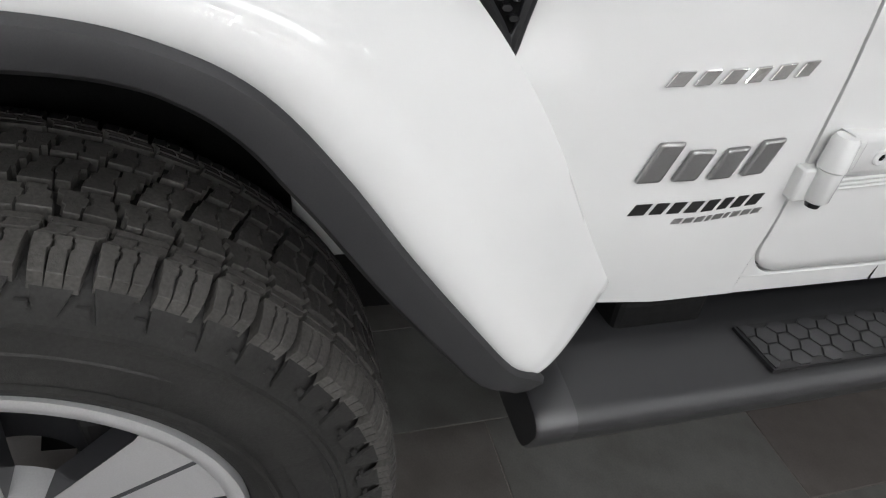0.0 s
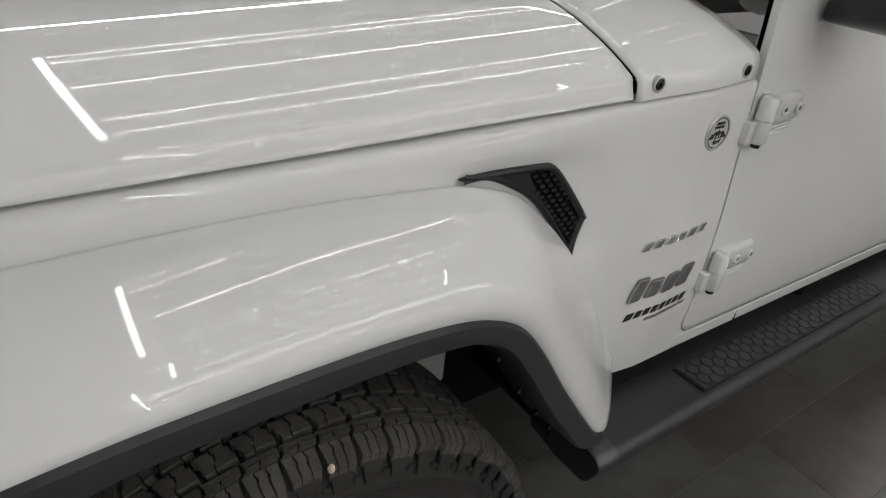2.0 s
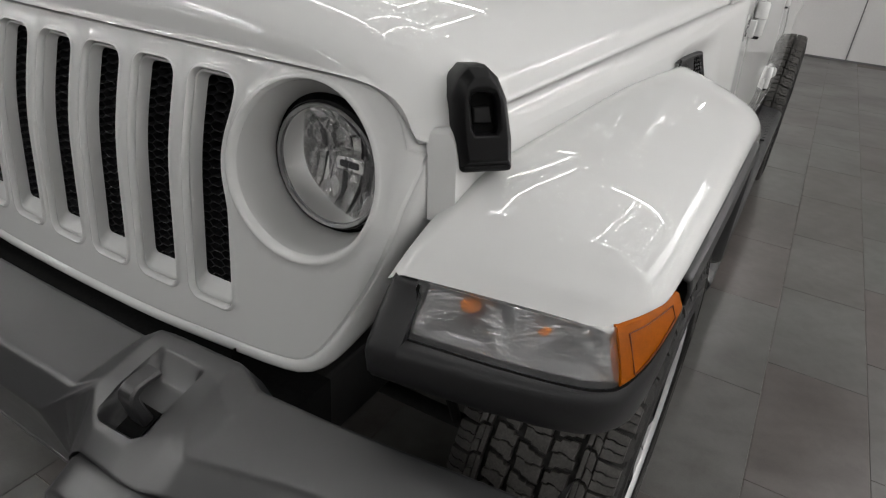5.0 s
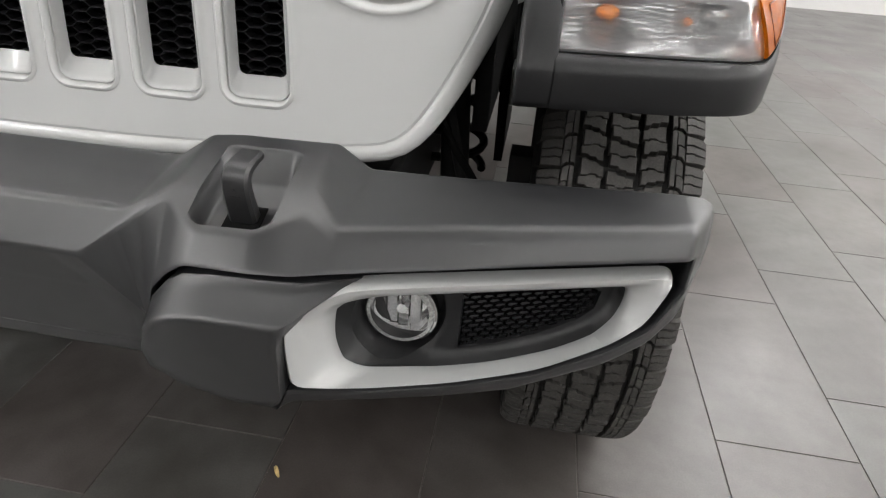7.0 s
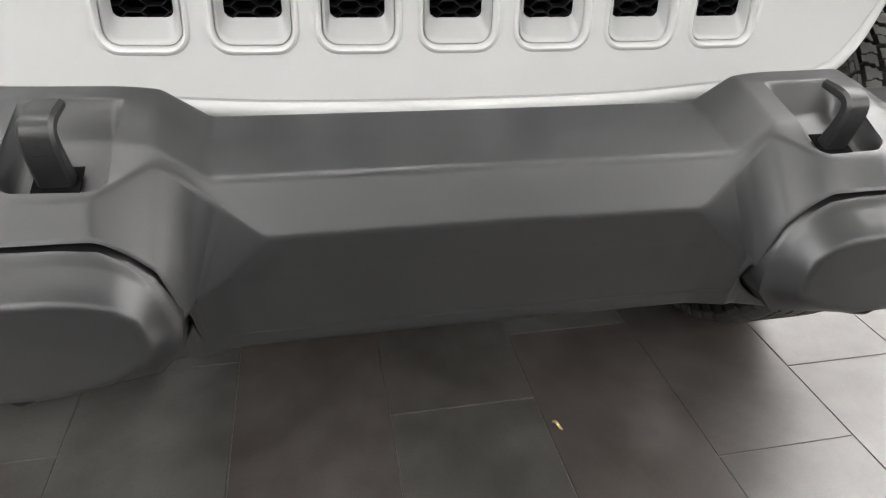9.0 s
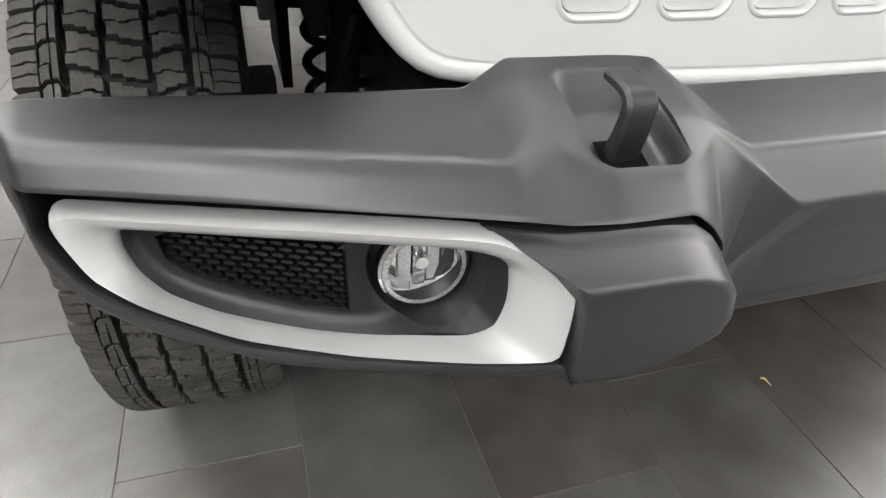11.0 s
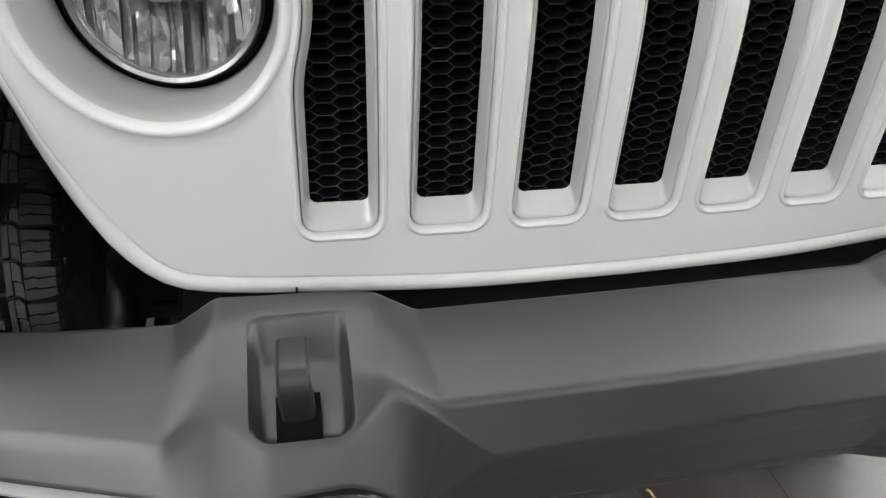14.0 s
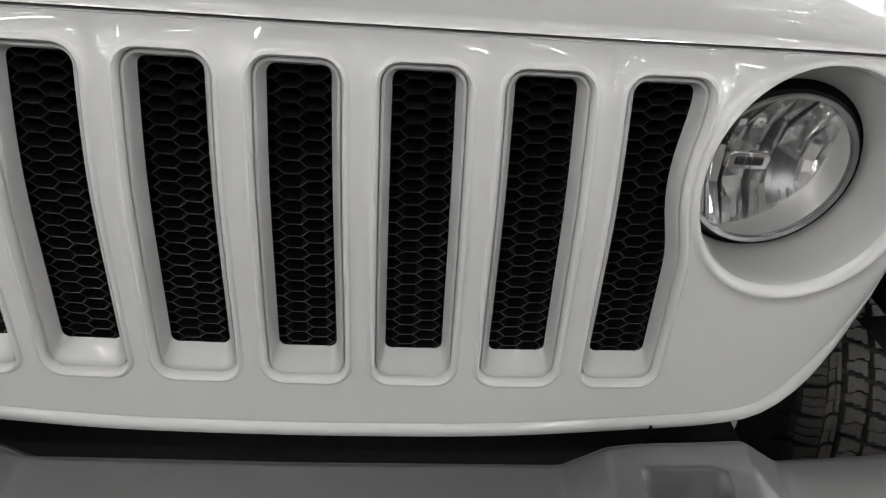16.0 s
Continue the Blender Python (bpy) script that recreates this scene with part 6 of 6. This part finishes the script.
def underbody(side):
    """Coil spring, damper, axle tube and frame rail behind the wheel."""
    pts = [(0.50 + 0.065 * math.cos(a), -0.09 + 0.065 * math.sin(a), 0.50 + 0.33 * a / (2 * math.pi * 6)) for a in np.linspace(0, 2 * math.pi * 6, 140)]
    part("coil_spring", sided(tube(pts, 0.009, 8), side), STEEL, car, "black coil spring")
    part("damper", sided(tube([(0.53, -0.20, 0.40), (0.50, -0.17, 0.88)], 0.027, 14), side), STEEL, car, "black damper tube")
    part("axle_tube", sided(tube([(0.0, -0.09, 0.40), (0.66, -0.09, 0.40)], 0.045, 14), side), STEEL, car, "black axle tube")
    part("steering_knuckle", sided(prism([(-0.17, 0.30), (0.0, 0.28), (0.02, 0.52), (-0.10, 0.54)], 0.62, 0.69, lambda u, v, d: (d, u, v)), side), STEEL, car, "steel steering knuckle")
    rounded(part("frame_rail", sided(box(0.40, 0.47, -0.60, 3.0, 0.50, 0.64), side), STEEL, car, "black frame rail", smooth=False), 0.01, 2)
    part("tie_rod", sided(tube([(0.0, -0.26, 0.38), (0.64, -0.24, 0.38)], 0.016, 10), side), STEEL, car, "black tie rod")
    part("sway_link", sided(tube([(0.58, -0.28, 0.42), (0.52, -0.33, 0.70)], 0.010, 8), side), STEEL, car)
    rounded(part("body_mount", sided(box(0.585, 0.63, 0.190, 0.280, 0.553, 0.645), side), WHITE, car, "white painted body bracket behind the wheel", smooth=False), 0.006, 2)
    hose = spline([(0.60, -0.20, 0.45), (0.57, -0.30, 0.56), (0.52, -0.34, 0.66), (0.48, -0.28, 0.72), (0.45, -0.26, 0.66)], 24)
    part("hose", sided(tube(hose, 0.007, 8), side), LINER, car, "black brake hose")


for s in (1, -1):
    w = wheel(s)
    copy_thing(w, pose(0, 3.008, 0))
    underbody(s)
part("engine_tray", box(-0.39, 0.39, -0.50, 1.2, 0.55, 0.62), LINER, car, "black underbody tray", smooth=False)
part("bay_wall", box(-0.575, 0.575, 0.48, 0.52, 0.62, 1.05), LINER, car, "black wall behind the engine bay", smooth=False)


# ---- running board, vent, badges, mirror ----
def running_board():
    prof = [(0.70, 0.485), (0.735, 0.505), (0.80, 0.513), (0.870, 0.506), (0.897, 0.500), (0.909, 0.490), (0.912, 0.478), (0.900, 0.446), (0.888, 0.424), (0.874, 0.416), (0.80, 0.415), (0.72, 0.43)]
    p = [np.array(q) for q in soften(prof, 0.006)]
    rows = []
    for y in np.linspace(0.500, 2.46, 30):
        rows.append([(q[0], y, q[1]) for q in p])
    b = part("running_board", grid(rows, close_cols=True), PLASTIC_TRIM, car, "dark plastic running board with a hexagon-patterned step pad", sharp=40)
    rows = [[(q[0] + (0.85 - q[0]) * 0.06 * max(0.0, t - 0.9) * 10, 0.500 - 0.052 * t, q[1] + (0.46 - q[1]) * 0.08 * max(0.0, t - 0.9) * 10) for q in p] for t in (0.0, 0.03, 0.9, 1.0)]
    bm = grid(rows, close_cols=True)
    cap(bm, rows[-1])
    part("end_cap", bm, PLASTIC, b, "black end cap of the running board", sharp=40)
    for y0, y1 in ((0.772, 1.62), (1.80, 2.42)):
        edge = [(0.812, y0), (0.889, y0 + 0.012), (0.889, y1 - 0.012), (0.812, y1)]
        pad = part("step_pad", prism(edge, 0.0, 0.0055, lambda u, v, d: (u, v, 0.5115 - 0.10 * max(0.0, u - 0.83) + d)), PLASTIC_DARK, b, "black step pad", smooth=False)
        bm = bmesh.new()
        R = 0.0172
        i = 0
        y = y0 + 0.012
        while y < y1 - 0.005:
            x = 0.820 + (R * 0.866 if i % 2 else 0.0)
            while x < 0.889:
                o = [(x + R * 0.94 * math.cos(radians(60 * k + 30)), y + R * 0.94 * math.sin(radians(60 * k + 30))) for k in range(6)]
                o = [(min(max(u, 0.8135), 0.8875), min(max(v, y0 + 0.004 + 0.15 * (u - 0.812)), y1 - 0.004)) for u, v in o]
                o = [q for k, q in enumerate(o) if math.dist(q, o[k - 1]) > 0.0005]
                if len(o) > 2:
                    top = [((u - x) * 0.95 + x, (v - y) * 0.95 + y) for u, v in o]
                    f = lambda u, v, d: (u, v, 0.5165 - 0.10 * max(0.0, u - 0.83) + d)
                    a = [bm.verts.new(Vector(f(u, v, 0))) for u, v in o]
                    c = [bm.verts.new(Vector(f(u, v, 0.0022))) for u, v in top]
                    bm.faces.new(c)
                    for k in range(len(a)):
                        bm.faces.new((a[k], a[(k + 1) % len(a)], c[(k + 1) % len(c)], c[k]))
                x += R * 1.732
            y += R * 1.5
            i += 1
        tagged(part("hexagon_tread", bm, PLASTIC_TRIM, pad, "raised hexagon treads", sharp=20, weld=False), kind="stuff")
    for y in (0.60, 1.35, 2.1):
        rounded(part("board_bracket", box(0.60, 0.785, y, y + 0.14, 0.495, 0.558), LINER, b, smooth=False), 0.01, 2)


def on_side(y, z, d):
    return (side_x(y, z) + dent(y, z) + d, y, z)


def side_vent(side):
    outer = [(0.178, 1.049), (0.25, 1.053), (0.325, 1.054), (0.345, 1.048), (0.370, 1.022), (0.415, 0.960), (0.414, 0.948), (0.395, 0.887), (0.375, 0.915), (0.344, 0.958), (0.318, 0.988), (0.287, 1.012), (0.235, 1.038)]
    oc = spline(outer, 90, True)
    rows = []
    for d, h in ((0.0, -0.006), (0.0, 0.006), (0.002, 0.009), (0.006, 0.010), (0.010, 0.006)):
        rows.append([on_side(y, z, h) for y, z in shrink(oc[::-1], d)])
    v = part("side_vent", sided(grid(rows, close_cols=True), side), PLASTIC_DARK, car, "black honeycomb air vent behind the wheel arch", sharp=50)
    fill = [tuple(p) for p in shrink(oc[::-1], 0.0095)]
    window = [(0.300, 1.040), (0.338, 1.040), (0.361, 1.016), (0.403, 0.958), (0.402, 0.949), (0.392, 0.908), (0.378, 0.926)]
    wl = [tuple(p) for p in spline(window, 50, True)]
    ex = [(a, b) for a in np.arange(0.18, 0.416, 0.006) for b in np.arange(0.88, 1.06, 0.006) if in_poly(a, b, [tuple(p) for p in shrink(oc[::-1], 0.012)]) and not in_poly(a, b, wl)]
    bm = fill_flat([fill, wl], ex, lambda a, b: on_side(a, b, 0.0065))
    part("vent_panel", sided(bm, side), PLASTIC_DARK, v, sharp=60)
    rows = [[on_side(a, b, h) for a, b in wl] for h in (0.0065, 0.0012)]
    part("vent_edge", sided(grid(rows, close_cols=True), side), PLASTIC_DARK, v)
    bm = fill_flat([wl], [], lambda a, b: on_side(a, b, 0.0022))
    part("vent_back", sided(bm, side), GAP, v, smooth=False)
    bm = bmesh.new()
    i = 0
    b = 0.896
    while b < 1.05:
        a = 0.28 + (0.0075 if i % 2 else 0.0)
        while a < 0.415:
            if in_poly(a, b, wl):
                o = [(a - 0.0062, b), (a - 0.0035, b + 0.0036), (a + 0.0035, b + 0.0036), (a + 0.0062, b), (a + 0.0035, b - 0.0036), (a - 0.0035, b - 0.0036)]
                lo = [bm.verts.new(Vector(on_side(p, q, 0.0025))) for p, q in o]
                hi = [bm.verts.new(Vector(on_side(a + (p - a) * 0.8, b + (q - b) * 0.75 - 0.0006, 0.0075))) for p, q in o]
                bm.faces.new(hi)
                for k in range(6):
                    bm.faces.new((lo[k], lo[(k + 1) % 6], hi[(k + 1) % 6], hi[k]))
            a += 0.015
        b += 0.0088
        i += 1
    tagged(part("vent_grid", sided(bm, side), GLOSS_BLACK, v, "small raised black lozenges", sharp=20, weld=False), kind="stuff")


def bars(name, owner, y0, y1, z0, rise, heights, widths, gap, slant, mat, lift, label, bevel=0.0012):
    """A row of slanted bars in place of a name plate's characters."""
    total = sum(widths) + gap * (len(widths) - 1)
    k = (y1 - y0) / total
    y = y0
    for h, w in zip(heights, widths):
        w *= k
        zb = z0 + rise * (y - y0) / (y1 - y0)
        o = [(y, zb), (y + w, zb + rise * w / (y1 - y0)), (y + w + slant * h, zb + h + rise * w / (y1 - y0)), (y + slant * h, zb + h)]
        ob = part(name, prism(o, 0.0, lift, lambda u, v, d: on_side(u, v, d + 0.0004)), mat, owner, label, smooth=False)
        if bevel:
            rounded(ob, bevel, 2)
        y += w + gap * k


def badges():
    bars("badge_bar", car, 0.548, 0.702, 0.8665, 0.015, [0.0165] * 6, [1.15, 1, 1, 1, 1.1, 1], 0.5, 0.55, CHROME, 0.004, "slanted chrome model badge on the fender")
    bars("badge_bar", car, 0.548, 0.698, 0.757, 0.012, [0.050, 0.039, 0.039, 0.044], [1.0, 1, 1, 1.0], 0.42, 0.32, BADGE_GREY, 0.007, "large grey metal maker badge on the fender", 0.004)
    bars("badge_bar", car, 0.555, 0.713, 0.7125, 0.012, [0.0150] * 8, [1.3, 1, 1, 1, 1, 0.8, 0.9, 1], 0.45, 0.45, BLACK_PRINT, 0.0012, "black model badge on the fender", 0)
    bars("badge_bar", car, 0.610, 0.722, 0.7015, 0.0105, [0.0072] * 9, [1, 1, 1, 0.5, 1.1, 0.5, 1, 1, 1], 0.4, 0.45, BADGE_GREY, 0.001, "small grey badge under the black one", 0)
    # round badge
    y, z, q = 0.673, 1.070, 1.2
    c = (on_side(y, z, 0)[0], y, z)
    rb = part("round_badge", lathe([(-0.004, 0.0270 * q), (0.0018, 0.0270 * q), (0.0035, 0.0255 * q), (0.0035, 0.0235 * q), (0.0024, 0.0225 * q)], 60, "x", c), SILVER, car, "round silver off-road badge", sharp=40)
    part("badge_rim", lathe([(0.0026, 0.0230 * q), (0.0030, 0.0222 * q), (0.0026, 0.0212 * q)], 60, "x", c), BLACK_PRINT, rb, "black ring")
    part("badge_face", lathe([(0.0022, 0.0225 * q), (0.0024, 0.0003)], 60, "x", c), SILVER_WHITE, rb, "bright disc")
    pl = lambda u, v, d: (c[0] + d, y + q * u, z + q * v)
    bm = prism([(-0.0195, -0.0075), (-0.014, 0.0), (-0.011, -0.001), (-0.006, 0.004), (-0.003, 0.001), (0.001, 0.005), (0.005, 0.0), (0.009, 0.003), (0.0175, -0.004), (0.0195, -0.0075)], 0.0026, 0.0034, pl)
    part("mountain_mark", bm, BLACK_PRINT, rb, "black mountain ridge", smooth=False)
    for k, (a, b) in enumerate(((-0.002, -0.0045), (0.004, -0.003), (-0.009, -0.004))):
        part("snow_mark", prism([(a - 0.002, b - 0.003), (a + 0.001, b + 0.003), (a + 0.0015, b - 0.002)], 0.0034, 0.0038, pl), SILVER_WHITE, rb, smooth=False)
    for v, us in ((0.0125, (-0.0095, -0.0055, -0.0015, 0.0015, 0.005)), (0.0070, (-0.0125, -0.0080, -0.0035, 0.0010, 0.0055))):
        for u in us:
            part("badge_bar", prism([(u, v), (u + 0.0030, v), (u + 0.0038, v + 0.0040), (u + 0.0008, v + 0.0040)], 0.0026, 0.0033, pl), BLACK_PRINT, rb, smooth=False)
    cu = bpy.data.curves.new("badge_text", "FONT")
    cu.body, cu.size, cu.align_x, cu.extrude, cu.shear = "4x4", 0.0138, "CENTER", 0.0004, 0.25
    tx = new("badge_text", cu)
    tx.matrix_world = Matrix.Translation(pl(-0.0005, -0.0165, 0.0030)) @ Matrix(((0, 0, 1, 0), (1, 0, 0, 0), (0, 1, 0, 0), (0, 0, 0, 1)))
    cu.materials.append(BLACK_PRINT)
    dg = bpy.context.evaluated_depsgraph_get()
    me = bpy.data.meshes.new_from_object(tx.evaluated_get(dg))
    m = tx.matrix_world.copy()
    bpy.data.objects.remove(tx)
    me.transform(m)
    t = new("lettering", me)
    t.parent = rb
    tagged(t, "black characters 4x4")


def mirror():
    rows = []
    for q in np.linspace(0, 1, 14):
        x = 0.80 + 0.28 * q
        w = 0.045 + 0.045 * math.sin(math.pi * min(q * 1.1, 1))
        h0, h1 = MIRROR_Z - 0.012 * q, MIRROR_Z + 0.05 + 0.12 * min(q * 3, 1)
        rows.append([(x, MIRROR_Y + q * 0.04 + w * math.cos(a), (h0 + h1) / 2 + (h1 - h0) / 2 * math.copysign(abs(math.sin(a)) ** 0.6, math.sin(a))) for a in np.linspace(0, 2 * math.pi, 24, endpoint=False)])
    for side in (1, -1):
        bm = grid(rows, close_cols=True)
        cap(bm, rows[0]), cap(bm, rows[-1][::-1])
        part("door_mirror", sided(bm, side), GLOSS_BLACK, car, "black door mirror")


MIRROR_Y, MIRROR_Z = 0.92, 1.240


def cabin():
    """Plain closing of the car behind the hood: screen, roof, glass, rear quarters and tail."""
    def wall(pts, mat, name, label, t=0.03):
        thick(part(name, cap(bmesh.new(), pts), mat, car, label, smooth=False), t, 0.0)
    zb, zr = 1.36, 1.80
    part("cowl_top", box(-0.68, 0.68, 0.735, 0.80, 1.27, 1.30), PLASTIC_DARK, car, "black cowl grille", smooth=False)
    wall([(-0.70, 0.79, 1.28), (0.70, 0.79, 1.28), (0.63, 1.13, zr), (-0.63, 1.13, zr)], GLASS, "windscreen", "dark windscreen", 0.008)
    for s in (1, -1):
        part("pillar", sided(tube([(0.735, 0.78, 1.26), (0.655, 1.13, zr)], 0.032, 8), s), WHITE, car, "white windscreen pillar")
        wall([(s * 0.77, 0.86, zb - 0.02), (s * 0.77, 2.55, zb - 0.02), (s * 0.67, 2.55, zr), (s * 0.67, 1.13, zr)], GLASS, "side_glass", "dark side window", 0.01)
        wall([(s * 0.80, 2.55, 0.90), (s * 0.80, 3.55, 0.90), (s * 0.67, 3.50, zr), (s * 0.67, 2.55, zr)], WHITE, "rear_quarter", "white rear quarter panel")
    wall([(-0.80, 3.55, 0.70), (0.80, 3.55, 0.70), (0.67, 3.50, zr), (-0.67, 3.50, zr)], WHITE, "tailgate", "white tailgate")
    rounded(part("roof", box(-0.68, 0.68, 1.10, 3.53, zr - 0.01, zr + 0.05), WHITE, car, "white roof", smooth=False), 0.03, 3)
    part("floor_pan", box(-0.72, 0.72, 0.60, 3.4, 0.56, 0.60), LINER, car, "black floor pan", smooth=False)


cabin()
running_board()
for s in (1, -1):
    side_vent(s)
badges()
mirror()


# ---- small loose things ----
def leaf():
    rows = []
    for q in np.linspace(0, 1, 9):
        w = 0.0033 * math.sin(math.pi * (0.08 + 0.84 * q)) + 0.0006
        rows.append([(0.254 + 0.015 * q + s * w * 0.5, -0.508 - 0.018 * q + s * w, 0.0035 + 0.004 * abs(s) * (1 - q) + 0.003 * math.sin(q * 5)) for s in (-1, -0.4, 0.0, 0.4, 1)])
    ob = finish("dry_leaf", grid(rows), LEAF)
    thick(ob, 0.0008, 1.0)
    tagged(ob, "small dry curled yellow leaf on the floor tiles", "leaf")


def pebble():
    bm = bmesh.new()
    bmesh.ops.create_icosphere(bm, subdivisions=2, radius=0.0055)
    for v in bm.verts:
        v.co = Vector((v.co.x * 0.8, v.co.y * 0.8, v.co.z * 1.25)) * (1 + 0.25 * noise.noise(v.co * 180)) + Vector((0.903, -0.087, 0.7985))
    tagged(finish("pebble", bm, STONE), "small pale pebble stuck in the tyre tread", "stone")


leaf()
pebble()


# ---- floor of tiles ----
def tile_mesh(w, l):
    bm = bmesh.new()
    g, e = 0.0011, 0.0010
    a = [bm.verts.new(Vector(p)) for p in ((g, g, -0.002), (w - g, g, -0.002), (w - g, l - g, -0.002), (g, l - g, -0.002))]
    b = [bm.verts.new(Vector(p)) for p in ((g + e, g + e, 0), (w - g - e, g + e, 0), (w - g - e, l - g - e, 0), (g + e, l - g - e, 0))]
    bm.faces.new(b)
    for k in range(4):
        bm.faces.new((a[k], a[(k + 1) % 4], b[(k + 1) % 4], b[k]))
    me = bpy.data.meshes.new("floor_tile")
    bm.to_mesh(me)
    bm.free()
    me.materials.append(TILE)
    return me


def floor():
    fl = tagged(finish("floor", box(-7.2, 7.2, -7.0, 8.0, -0.12, -0.0022), GROUT, smooth=False), "grey stone-look floor tiles laid in a staggered bond", "floor", kind="structure")
    W, L, x0 = 0.299, 0.6, -0.058
    near = tile_mesh(W, L)
    far = bmesh.new()
    n = 0
    for i in range(-23, 24):
        x = x0 + i * W
        shift = (-0.436 + 0.2 * i) % L
        for j in range(-12, 20):
            y = shift + j * L
            if not (-7.0 < x and x + W < 7.15 and -6.95 < y and y + L < 8.2):
                continue
            if -1.8 < x < 3.3 and -1.9 < y < 4.4 and n < 300:
                t = new("floor_tile", near)
                t.location = (x, y, 0)
                t.parent = fl
                n += 1
            else:
                g, e = 0.0011, 0.0010
                a = [far.verts.new(Vector(p)) for p in ((x + g, y + g, -0.002), (x + W - g, y + g, -0.002), (x + W - g, y + L - g, -0.002), (x + g, y + L - g, -0.002))]
                b = [far.verts.new(Vector(p)) for p in ((x + g + e, y + g + e, 0), (x + W - g - e, y + g + e, 0), (x + W - g - e, y + L - g - e, 0), (x + g + e, y + L - g - e, 0))]
                far.faces.new(b)
                for k in range(4):
                    far.faces.new((a[k], a[(k + 1) % 4], b[(k + 1) % 4], b[k]))
    tagged(part("tiles_beyond", far, TILE, fl, "more grey floor tiles", smooth=False, weld=False), kind="stuff")


floor()
